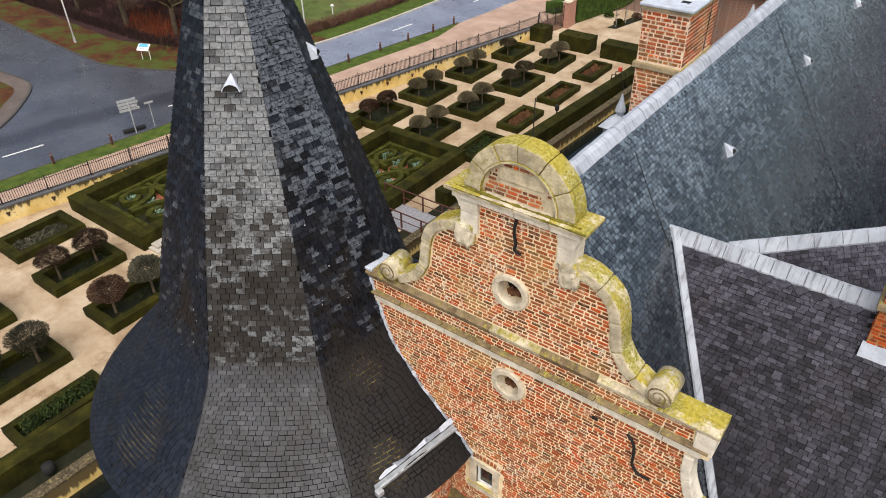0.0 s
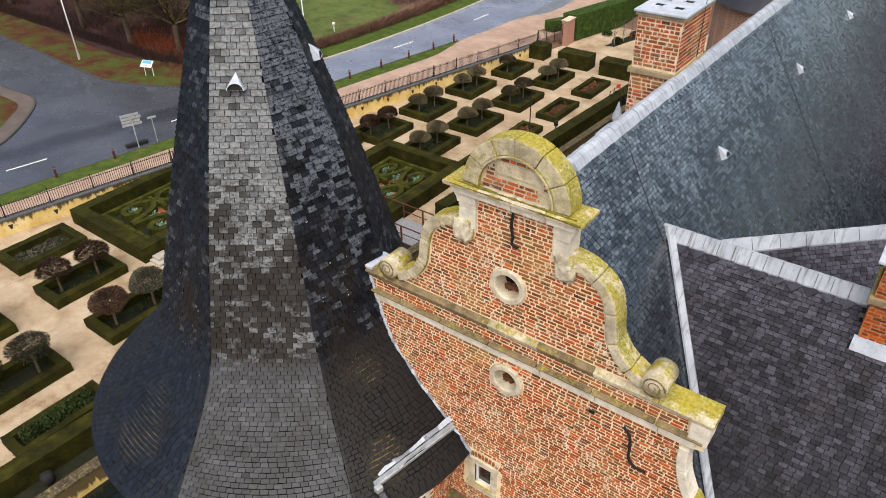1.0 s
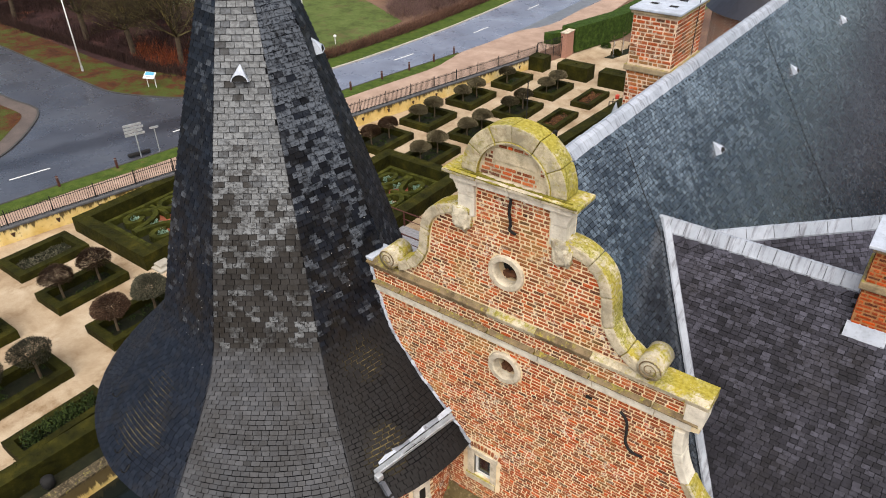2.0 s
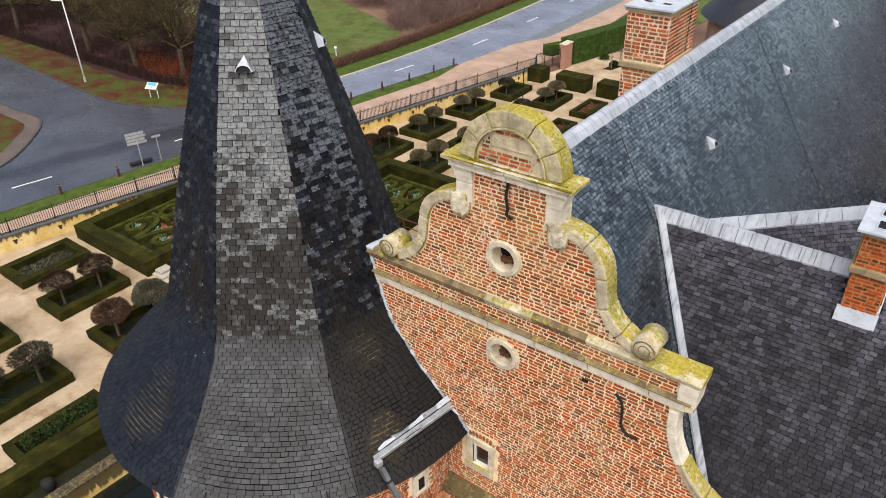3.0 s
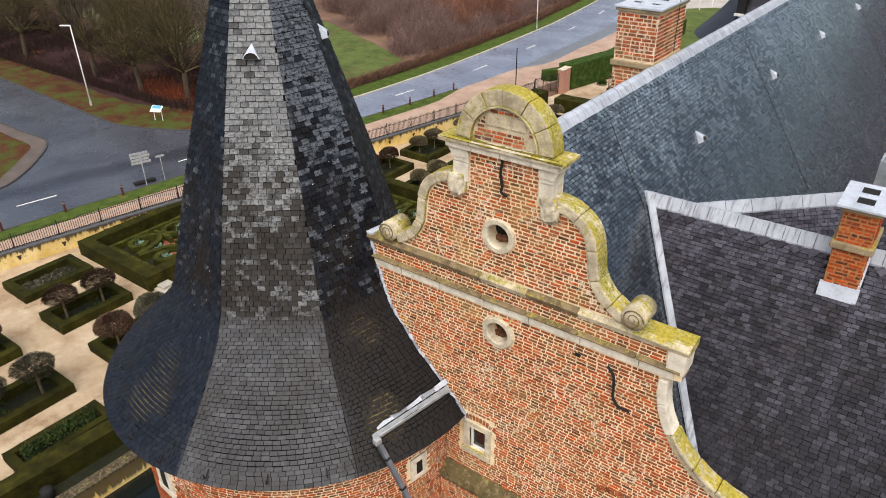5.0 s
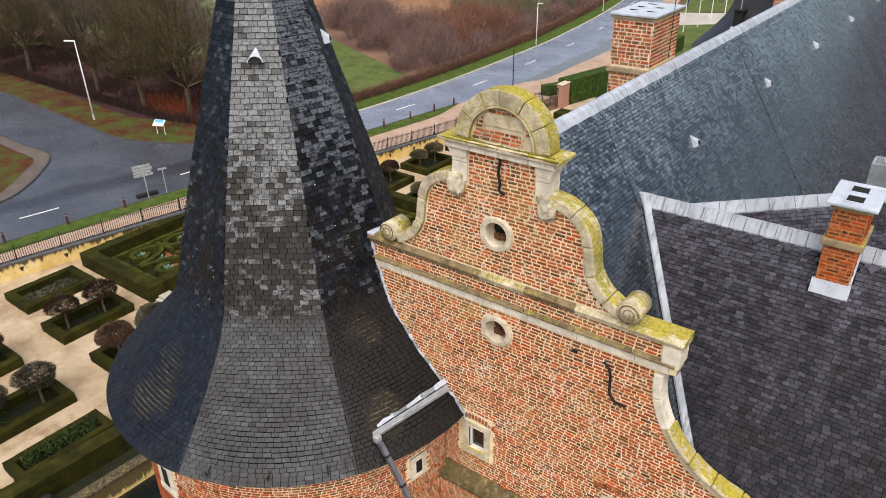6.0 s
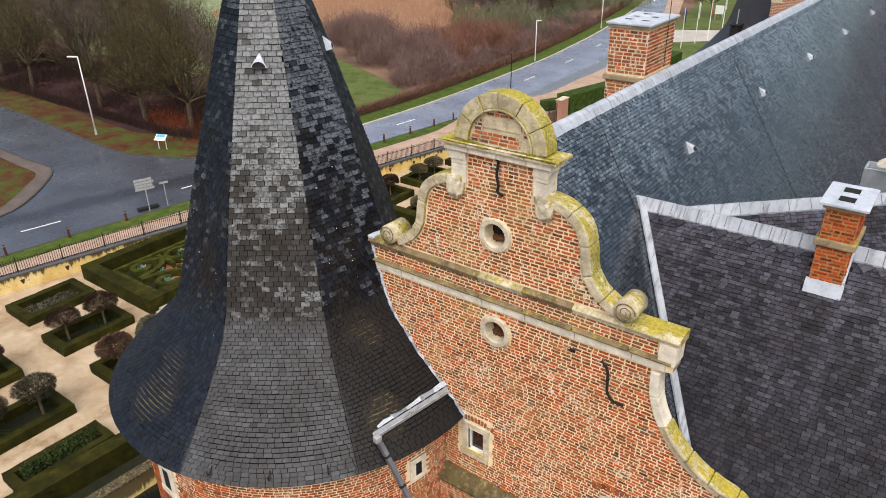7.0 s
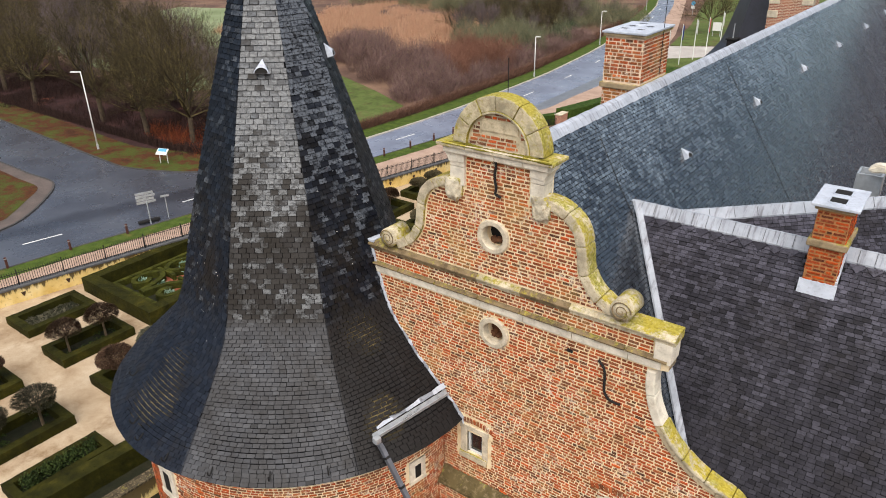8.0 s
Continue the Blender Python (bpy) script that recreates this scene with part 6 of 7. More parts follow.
def put_dome(x, y, kind, scale=1.0, turn=0.0):
    m = pose(x, y, 0.03, 0, 0, turn)
    if not dome_used[kind]:
        dome_used[kind] = True
        DOMES[kind].matrix_basis = m
        DOMES[kind].scale = (scale, scale, scale)
        return
    o = copy_thing(DOMES[kind], m)
    o.scale = (scale, scale, scale)


def planting(name, x0, x1, y0, y1, count, leaf, z=0.03, h=0.25, seed=1, size=0.06):
    """Low plants over a bed."""
    rg = random.Random(seed)
    vs, fs = [], []
    for _ in range(count):
        cx, cy = rg.uniform(x0, x1), rg.uniform(y0, y1)
        for _ in range(16):
            c = Vector((cx + rg.gauss(0, 0.09), cy + rg.gauss(0, 0.09), z + rg.uniform(0.02, h)))
            d = Vector((rg.uniform(-1, 1), rg.uniform(-1, 1), rg.uniform(0, 1.2))).normalized()
            s = d.orthogonal().normalized() * size * 0.4
            i = len(vs)
            vs += [c - s, c + s, c + s * 0.4 + d * size * 1.6, c - s * 0.4 + d * size * 1.6]
            fs.append((i, i + 1, i + 2, i + 3))
    return mesh_of(name, vs, fs, leaf)


def hedge_bed(x0, x1, y0, y1, h=0.48, w=0.42, trees=(), plants=None, label="low clipped box hedge round a garden bed"):
    b = thing("hedge_bed", ((x0 + x1) / 2, (y0 + y1) / 2, 0), label, "hedge", "hedged beds")
    part("hedge", hedge_frame(x0, x1, y0, y1, w, h), HEDGE, b, "clipped box hedge")
    part("soil", poly_sheet([(x0 + w * .6, y0 + w * .6), (x1 - w * .6, y0 + w * .6), (x1 - w * .6, y1 - w * .6), (x0 + w * .6, y1 - w * .6)], 0.03), SOIL, b, "mossy dark soil")
    if plants:
        leaf, count, hh = plants
        tagged(part("groundcover", planting("plants", x0 + w + 0.1, x1 - w - 0.1, y0 + w + 0.1, y1 - w - 0.1, count, leaf, h=hh, seed=int(abs(x0 * 7 + y0 * 3))), None, b), kind="stuff")
    for fx, fy, k, sc in trees:
        put_dome(x0 + (x1 - x0) * fx, y0 + (y1 - y0) * fy, k, sc, (x0 * 37 + y0 * 91) % 360)


two = ((0.45, 0.24, 3, 1.0), (0.48, 0.74, 3, 1.05))
first_row = ((0.45, 0.24, 0, 1.0), (0.48, 0.74, 1, 1.0))
YS = [(26.1, 29.8), (31.2, 34.8), (36.5, 40.2), (41.9, 45.5)]
for (y0, y1), (bx0, bx1), (cx0, cx1) in zip(YS, ((-29.1, -26.15), (-28.7, -25.85), (-28.25, -25.7), (-27.4, -25.3)), ((-24.5, -21.95), (-24.15, -21.55), (-23.85, -21.25), (-23.4, -21.35))):
    hedge_bed(bx0, bx1, y0, y1, trees=first_row if y1 < 30 else two if y1 < 45 else ((0.4, 0.35, 3, 1.0),), plants=(GREEN_LEAF, 14, 0.10))
    hedge_bed(cx0, cx1, y0, y1, trees=two, plants=(GREEN_LEAF, 14, 0.10))
    hedge_bed(-19.95 + (y0 - 31) * 0.015, -18.25 + (y0 - 31) * 0.015, y0, y1, 0.42, 0.34, plants=(RUST_LEAF if y0 > 30 else GREEN_LEAF, 60, 0.30), label="low clipped hedge round a bed of rusty winter plants")
for y0, y1 in ((3.5, 7.4), (-2.35, 1.55), (-8.2, -4.3)):
    hedge_bed(-34.25, -31.7, y0 + 0.2, y1 + 0.2, 0.45, 0.45, plants=(GREY_LEAF, 70, 0.12), label="low clipped hedge round a bed of grey seedlings")
    hedge_bed(-29.6, -27.4, y0 - 0.1, y1 - 0.1, trees=((0.42, 0.24, 0, 1.16), (0.5, 0.73, 1, 1.2)), plants=(GREEN_LEAF, 16, 0.10))
    hedge_bed(-25.1, -22.8, y0, y1, trees=((0.45, 0.25, 1 if y0 > 2 else 2, 1.2), (0.52, 0.76, 2, 1.24)), plants=(GREEN_LEAF, 16, 0.10))
    hedge_bed(-21.1, -19.6, y0, y1, 0.45, 0.32, plants=(GREEN_LEAF, 130, 0.62), label="low clipped hedge round leafy evergreen shrubs")


SCROLL_BOX = leaf_material("fresh_box", (0.012, 0.014, 0.003), (0.052, 0.055, 0.008), (0.105, 0.104, 0.018))


CHIPPINGS = ground_material("red_chippings", ((0.3, (0.17, 0.055, 0.03)), (0.55, (0.28, 0.09, 0.05)), (0.8, (0.32, 0.15, 0.09))), 2.0, 25, spots=(0.5, 0.55, (0.02, 0.02, 0.009)))


def knot_garden(x0, x1, y0, y1, flip_x=1, flip_y=1):
    k = thing("knot_garden", ((x0 + x1) / 2, (y0 + y1) / 2, 0), "clipped box knot garden with scrolls, red soil and sage plants", "knot garden", "knot gardens")
    part("hedge", hedge_frame(x0, x1, y0, y1, 0.75, 0.92), HEDGE, k, "tall clipped outer hedge")
    part("inner_hedge", hedge_frame(x0 + 1.15, x1 - 1.15, y0 + 1.15, y1 - 1.15, 0.26, 0.42), leaf_material("pale_box", (0.014, 0.016, 0.003), (0.058, 0.060, 0.009), (0.11, 0.11, 0.020)), k, "low paler box edging")
    part("soil", poly_sheet([(x0 + 0.4, y0 + 0.4), (x1 - 0.4, y0 + 0.4), (x1 - 0.4, y1 - 0.4), (x0 + 0.4, y1 - 0.4)], 0.03), SOIL, k, "dark soil")
    cx, cy = (x0 + x1) / 2, (y0 + y1) / 2
    hx, hy = (x1 - x0) / 2 - 1.5, (y1 - y0) / 2 - 1.5
    part("chippings", poly_sheet([(cx + hx * 0.62 * math.cos(2 * math.pi * j / 18) * (1 + 0.15 * math.sin(5 * j)), cy + hy * 0.72 * math.sin(2 * math.pi * j / 18)) for j in range(18)], 0.036), CHIPPINGS, k, "red stone chippings")

    def scroll_hedge(pts, w=0.36, h=0.46):
        line = smooth_line([(cx + flip_x * u * hx, cy + flip_y * v * hy) for u, v in pts], 7)
        left, right = [], []
        for i, p in enumerate(line):
            d = (Vector(line[min(i + 1, len(line) - 1)]) - Vector(line[max(i - 1, 0)])).normalized()
            nn = Vector((-d.y, d.x)) * w / 2
            left.append(tuple(Vector(p) + nn))
            right.append(tuple(Vector(p) - nn))
        part("scroll", hedge_sweep(left, right, h, False, leaves=30), SCROLL_BOX, k)

    # two pairs of facing scrolls, with a leaf between them
    for sx in (-1, 1):
        for sy in (-1, 1):
            pts = [(sx * 0.06, sy * 0.95), (sx * 0.12, sy * 0.60), (sx * 0.34, sy * 0.20), (sx * 0.66, sy * 0.10), (sx * 0.90, sy * 0.34), (sx * 0.84, sy * 0.70), (sx * 0.56, sy * 0.80), (sx * 0.42, sy * 0.58), (sx * 0.56, sy * 0.42)]
            scroll_hedge(pts, 0.30, 0.44)
            px, py = cx + flip_x * sx * 0.64 * hx, cy + flip_y * sy * 0.56 * hy
            tagged(part("sage_clump", planting("sage_clump", px - 0.42, px + 0.42, py - 0.20, py + 0.20, 16, SAGE, h=0.34, seed=5 + sx + 2 * sy, size=0.075), None, k, "pale sage-green plants"), kind="stuff")
        scroll_hedge([(sx * 0.10, 0.0), (sx * 0.40, 0.04), (sx * 0.95, 0.0)], 0.24, 0.40)
    for sy in (-1, 1):
        px, py = cx, cy + sy * 0.40 * hy
        tagged(part("sage_clump", planting("sage_clump", px - 0.3, px + 0.3, py - 0.25, py + 0.25, 10, SAGE, h=0.30, seed=9 + sy, size=0.07), None, k), kind="stuff")


knot_garden(-34.4, -27.3, 8.25, 16.3)
knot_garden(-25.35, -18.9, 18.5, 26.0, -1)
knot_garden(-34.0, -27.6, 18.5, 25.9, 1, -1)
knot_garden(-25.35, -18.9, 8.4, 16.3, -1, -1)
# stone step by the knot garden
st = thing("garden_step", (-26.6, 8.6, 0), "pale stone steps at a garden corner", "steps")
part("step", box(-27.3, -26.4, 8.5, 9.4, 0.0, 0.14, 0.02), KERB, st)
part("step", box(-27.3, -26.7, 8.7, 9.4, 0.14, 0.28, 0.02), KERB, st)


PRIVET = leaf_material("green_privet", (0.014, 0.028, 0.006), (0.045, 0.080, 0.014), (0.105, 0.15, 0.032))


def long_hedge(x_of, y0, y1, w, h, label, z=0.0, leaf=None):
    hb = thing("hedge", (x_of(y0), y0, z), label, "hedge")
    n = round((y1 - y0) / 0.3)
    ysl = [y0 + (y1 - y0) * k / n for k in range(n + 1)]
    part("foliage", hedge_sweep([(x_of(y), y) for y in ysl], [(x_of(y) + w, y) for y in ysl], h, False, z), leaf or HEDGE, hb)


long_hedge(lambda y: -18.95 + 0.055 * y, -16, 16.5, 0.75, 0.95, "long clipped hedge beside the moat wall")
long_hedge(lambda y: -18.75 + 0.058 * y, 21.0, 46.5, 0.85, 0.95, "long clipped hedge beside the moat wall")
for x0, x1, y0, y1 in ((-27.0, -25.5, 47.5, 48.9), (-24.0, -21.1, 47.25, 48.75), (-20.0, -16.5, 47.15, 48.6)):
    hb = thing("hedge_block", ((x0 + x1) / 2, (y0 + y1) / 2, 0), "dark clipped yew block at the garden end", "hedge", "clipped yew blocks")
    outer, cn = rect_line(x0, x1, y0, y1)
    inner, _ = rect_line((x0 + x1) / 2 - 0.1, (x0 + x1) / 2 + 0.1, (y0 + y1) / 2 - 0.1, (y0 + y1) / 2 + 0.1, counts=cn)
    part("foliage", hedge_sweep(outer, inner, 1.25, True), HEDGE, hb)
long_hedge(lambda y: -27.2 + 0.24 * min(y - 53.9, 7.2), 53.9, 80.0, 1.5, 2.35, "tall green hedge beside the gravel forecourt", 0.1, PRIVET)
long_hedge(lambda y: -28.6 + 0.50 * (y - 53.0), 53.0, 55.2, 0.9, 1.3, "clipped green hedge behind the garden gate", 0.5, PRIVET)
# espaliered saplings in a narrow bed
structure("bed_sapling", poly_sheet([(-22.85, 54.3), (-22.0, 54.45), (-20.9, 58.9), (-21.9, 59.6)], 0.03), SOIL, "narrow dark bed of saplings in the gravel", "soil")


def sapling(seed):
    t = thing("sapling", (0, 0, 0), "thin leafless sapling tied to a stake in a narrow bed", "tree", "bed saplings")
    rg = random.Random(seed)
    bm = tube([(0, 0, 0), (0.02, 0.01, 1.0), (0.0, 0.03, 2.0)], [0.035, 0.028, 0.012], 6)
    for k in range(10):
        z, a = rg.uniform(0.7, 1.9), rg.uniform(0, 2 * math.pi)
        L = rg.uniform(0.25, 0.5)
        tube([(0, 0, z), (L * 0.6 * math.cos(a), L * 0.6 * math.sin(a), z + 0.15), (L * math.cos(a), L * math.sin(a), z + 0.35)], [0.014, 0.010, 0.005], 4, bm)
    part("trunk", bm, BARK, t)
    part("stake", tube([(0.12, 0, 0), (0.12, 0, 1.5)], 0.025, 6), WOOD, t)
    return t


sap = sapling(4)
sap.matrix_basis = pose(-22.35, 55.0, 0.03)
for k, (x, y) in enumerate(((-22.05, 56.4), (-21.75, 57.7), (-21.5, 58.9))):
    copy_thing(sap, pose(x, y, 0.03, 0, 0, 70 * k + 40))
for k, (x, y, leaf, label) in enumerate(((-24.0, 57.2, PRIVET, "small bright green bush at the foot of the hedge"), (-22.2, 55.6, HEDGE, "small dark bush in a narrow bed"), (-21.6, 58.2, TWIG, "small russet bush in a narrow bed"))):
    sh = thing("shrub", (x, y, 0), label, "shrub")
    vs, fs = twig_cloud(900, 0.42, 0.9, 40 + k, 0.07)
    part("foliage", mesh_of("foliage", [v + Vector((x, y, 0.16)) for v in vs], fs, leaf), None, sh)

# wooden footbridge over the moat
br = thing("footbridge", (-16.0, 18.6, 0), "grey plank footbridge with dark railings over the moat", "bridge")
k = 0
x = -20.2
while x < -9.0:
    part("plank", box(x, x + 0.185, 17.7, 19.7, 0.10, 0.15, 0.008), WOOD, br)
    x += 0.20
for yy in (17.7, 19.62):
    part("beam", box(-20.2, -9.0, yy, yy + 0.1, -0.15, 0.10, 0.01), RED, br)
    part("rail", box(-20.2, -9.0, yy + 0.02, yy + 0.08, 1.08, 1.14, 0.01), RED, br)
    part("rail", box(-20.2, -9.0, yy + 0.03, yy + 0.07, 0.60, 0.64, 0.01), RED, br)
    for j in range(9):
        part("post", box(-20.2 + j * 1.38, -20.12 + j * 1.38, yy + 0.01, yy + 0.09, 0.0, 1.12, 0.01), RED, br)

# iron fence on the west wall
RUST = plain("rusty_iron", (0.06, 0.030, 0.016), 0.85, 0, 0.4)
fence = thing("fence", (wall_x(10) - 0.2, 10, 1.03), "dark iron railing on top of the garden wall", "fence")
bars = []
yy = -16.0
while yy < 48.8:
    bars.append((wall_x(yy) - 0.2, yy))
    yy += 0.125
vs, fs = [], []
for x, y in bars:
    for a, b in (((-0.011, -0.011), (0.011, -0.011)), ((0.011, -0.011), (0.011, 0.011)), ((0.011, 0.011), (-0.011, 0.011)), ((-0.011, 0.011), (-0.011, -0.011))):
        i = len(vs)
        vs += [(x + a[0], y + a[1], 1.0), (x + b[0], y + b[1], 1.0), (x + b[0], y + b[1], 1.92), (x + a[0], y + a[1], 1.92)]
        fs.append((i, i + 1, i + 2, i + 3))
tagged(part("railing", mesh_of("railing", vs, fs, IRON), None, fence), kind="stuff")
for zz in (1.12, 1.78):
    part("rail", tube([(wall_x(-16) - 0.2, -16, zz), (wall_x(48.8) - 0.2, 48.8, zz)], 0.02, 6), IRON, fence)
yy = -16.0
while yy < 49:
    part("post", tube(smooth_line([(wall_x(yy) - 0.2, yy, 0.98), (wall_x(yy) - 0.2, yy, 1.5), (wall_x(yy) - 0.2, yy, 2.02)], 3), 0.032, 6), IRON, fence)
    part("stay", tube([(wall_x(yy) - 0.2, yy, 1.6), (wall_x(yy) - 0.36, yy, 1.0)], 0.016, 5), IRON, fence)
    part("anchor_plate", prism([(yy - 0.13, 0.62), (yy + 0.13, 0.62), (yy + 0.03, 0.36), (yy - 0.03, 0.36)], wall_x(yy) - 0.02, wall_x(yy) + 0.05, "x"), RUST, fence, "rusty anchor plate on the wall face")
    yy += 2.4
# ornamental iron gate post in the fence and the garden gate
gp = thing("gate_pier", (wall_x(18.2) - 0.2, 18.2, 1.0), "ornate black iron gate standard in the fence", "gate")
bm = tube([(wall_x(18.2) - 0.2, 18.2, 1.0), (wall_x(18.2) - 0.2, 18.2, 3.0)], 0.07, 8)
for k in range(5):
    yk = 17.8 + 0.2 * k
    tube(smooth_line([(wall_x(yk) - 0.2, yk, 1.0), (wall_x(yk) - 0.2, yk + 0.06, 1.7), (wall_x(yk) - 0.2, yk, 2.6 - abs(k - 2) * 0.15)], 4), 0.035, 5, bm)
part("ironwork", bm, IRON, gp)
gate = thing("garden_gate", (-27.4, 51.6, 0.2), "black iron garden gate, closed, beside a brick pier", "gate")
ga, gb = Vector((-27.1, 49.2, 0.1)), Vector((-26.2, 52.1, 0.1))
for k in range(22):
    p = ga.lerp(gb, k / 21)
    part("bar", tube([tuple(p), tuple(p + Vector((0, 0, 1.95)))], 0.016 if k % 7 else 0.04, 5), IRON, gate)
for zz in (0.15, 1.85):
    part("rail", tube([tuple(ga + Vector((0, 0, zz))), tuple(gb + Vector((0, 0, zz)))], 0.022, 5), IRON, gate)
pier = thing("gate_post", (-26.0, 52.9, 0), "pink brick gate post with a stone cap", "gate post")
part("pier", box(-26.35, -25.75, 52.1, 53.6, 0.0, 2.3, 0.02), plain("pink_brick", (0.42, 0.22, 0.16), 0.85, 0, 0.3, 8), pier)
part("cap", box(-26.41, -25.69, 52.04, 53.66, 2.3, 2.38, 0.03), STONE, pier)


# ---- street furniture ----
def bollard(x, y):
    b = thing("bollard", (0, 0, 0), "short red-brown wooden bollard on the verge", "bollard", "roadside bollards")
    part("post", box(-0.065, 0.065, -0.065, 0.065, 0.0, 0.74, 0.02), RED, b)
    part("cap", box(-0.07, 0.07, -0.07, 0.07, 0.62, 0.67, 0.01), plain("grey_band", (0.35, 0.33, 0.32)), b, "grey band")
    b.matrix_basis = pose(x, y, ROAD_Z + 0.06)
    return b


first = None
for x, y in ((-39.05, 10.05), (-38.35, 13.67), (-39.75, 6.4), (-36.05, 29.3), (-35.37, 33.08), (-34.93, 36.5), (-34.43, 39.59), (-34.04, 42.64), (-33.78, 45.39)):
    if first is None:
        first = bollard(x, y)
    else:
        copy_thing(first, pose(x, y, ROAD_Z + 0.06))


def street_lamp(x, y, h, arm, turn):
    L = thing("street_lamp", (x, y, ROAD_Z), "white tapered street lamp with a short arm", "street lamp", "street lamps")
    part("pole", tube([(x, y, ROAD_Z), (x, y, ROAD_Z + h * 0.5), (x, y, ROAD_Z + h)], [0.075, 0.06, 0.045], 8), WHITE, L, "", True)
    c, s = math.cos(radians(turn)), math.sin(radians(turn))
    part("head", box(0.0, arm, -0.10, 0.10, -0.05, 0.05, 0.03, m=Matrix.Translation((x, y, ROAD_Z + h)) @ Matrix.Rotation(radians(turn), 4, "Z")), WHITE, L)
    part("base", tube([(x, y, ROAD_Z), (x, y, ROAD_Z + 0.5)], 0.11, 8), plain("galvanised", (0.45, 0.46, 0.46), 0.5), L)


street_lamp(-58.6, 23.0, 7.2, 0.95, -150)
street_lamp(-40.5, 72.7, 5.1, 0.6, 20)
street_lamp(-43.7, 99.0, 5.2, 0.7, 30)
street_lamp(-53.7, 142.7, 6.0, 0.7, 30)
street_lamp(-42.9, 35.7, 7.3, 1.0, -15)
mk = thing("marker_post", (-45.3, 41.6, ROAD_Z), "small white round-topped marker post in the grass", "marker")
bm = tube([(-45.3, 41.6, ROAD_Z), (-45.3, 41.6, ROAD_Z + 0.7)], 0.05, 6)
bmesh.ops.create_icosphere(bm, subdivisions=2, radius=0.16, matrix=Matrix.Translation((-45.3, 41.6, ROAD_Z + 0.8)))
part("post", bm, WHITE, mk)

ib = thing("information_board", (-49.7, 24.1, ROAD_Z), "sloping white information board with a blue print on two legs", "sign")
for dx in (-0.35, 0.35):
    part("leg", tube([(-49.7 + dx, 24.1 + dx * 0.4, ROAD_Z), (-49.75 + dx, 24.15 + dx * 0.4, ROAD_Z + 1.0)], 0.035, 6), WHITE, ib)
mb = Matrix.Translation((-49.75, 24.1, ROAD_Z + 1.1)) @ Matrix.Rotation(radians(22), 4, "Z") @ Matrix.Rotation(radians(35), 4, "X")
part("panel", box(-0.52, 0.52, -0.34, 0.34, -0.02, 0.02, 0.01, m=mb), WHITE, ib)
part("print", box(-0.44, 0.38, 0.0, 0.31, 0.021, 0.03, m=mb), BLUE, ib, "blue printed picture")
part("text_bar", box(-0.25, 0.15, -0.20, -0.12, 0.021, 0.027, m=mb), plain("grey_print", (0.3, 0.3, 0.32)), ib)
sg = thing("direction_sign", (-38.75, 15.7, ROAD_Z), "stacked grey direction signs seen from behind, on a post", "sign")
part("post", tube([(-38.75, 15.7, ROAD_Z), (-38.75, 15.7, ROAD_Z + 2.3)], 0.04, 6), ZINC, sg)
ms = Matrix.Translation((-38.8, 15.7, ROAD_Z)) @ Matrix.Rotation(radians(72), 4, "Z")
for k in range(4):
    part("sign_plate", box(-0.65, 0.65 - 0.1 * (k % 2), -0.015, 0.015, 1.55 + 0.22 * k, 1.73 + 0.22 * k, 0.01, m=ms), ZINC, sg)
sg2 = thing("road_sign", (-38.35, 16.9, ROAD_Z), "small grey road sign on a thin post", "sign")
part("post", tube([(-38.35, 16.9, ROAD_Z), (-38.35, 16.9, ROAD_Z + 1.9)], 0.03, 6), ZINC, sg2)
part("sign_plate", box(-0.3, 0.3, -0.012, 0.012, 1.75, 1.9, 0.008, m=Matrix.Translation((-38.35, 16.9, ROAD_Z)) @ Matrix.Rotation(radians(72), 4, "Z")), ZINC, sg2)
sb = thing("sandbag", (-38.9, 15.6, ROAD_Z + 0.07), "black ballast block at the foot of a sign", "ballast")
part("block", box(-0.75, 0.75, -0.16, 0.16, 0.0, 0.2, 0.06, m=Matrix.Translation((-39.0, 15.75, ROAD_Z + 0.06)) @ Matrix.Rotation(radians(75), 4, "Z")), IRON, sb)
pl = thing("planter", (-17.95, -2.2, 0.0), "small black round planter by the moat wall", "planter")
part("pot", tube([(-17.95, -2.2, 0.0), (-17.95, -2.2, 0.15), (-17.95, -2.2, 0.42), (-17.95, -2.2, 0.5)], [0.16, 0.24, 0.24, 0.15], 14), IRON, pl, "", True)

# lantern and rescue post on the moat wall
ln = thing("lantern", (-16.75, 34.2, 0.4), "small dark lantern on a short post by the moat wall", "lantern")
part("post", tube([(-16.95, 34.2, 0.2), (-16.95, 34.2, 0.95)], 0.05, 8), IRON, ln)
part("head", tube([(-16.95, 34.2, 0.95), (-16.95, 34.2, 1.0), (-16.95, 34.2, 1.3), (-16.95, 34.2, 1.42)], [0.09, 0.15, 0.17, 0.03], 8), IRON, ln)
rp = thing("rescue_post", (-15.9, 42.0, 0.0), "black post frame with a small red rescue box", "safety post")
for yk in (41.4, 42.1):
    part("post", tube([(-16.3, yk, 0.0), (-16.3, yk, 1.3), (-15.6, yk, 1.45), (-15.2, yk, 0.2)], 0.04, 6), IRON, rp)
part("box", box(-16.1, -15.85, 41.95, 42.2, 1.4, 1.7, 0.03), plain("red_box", (0.6, 0.07, 0.04), 0.5), rp, "red plastic box")

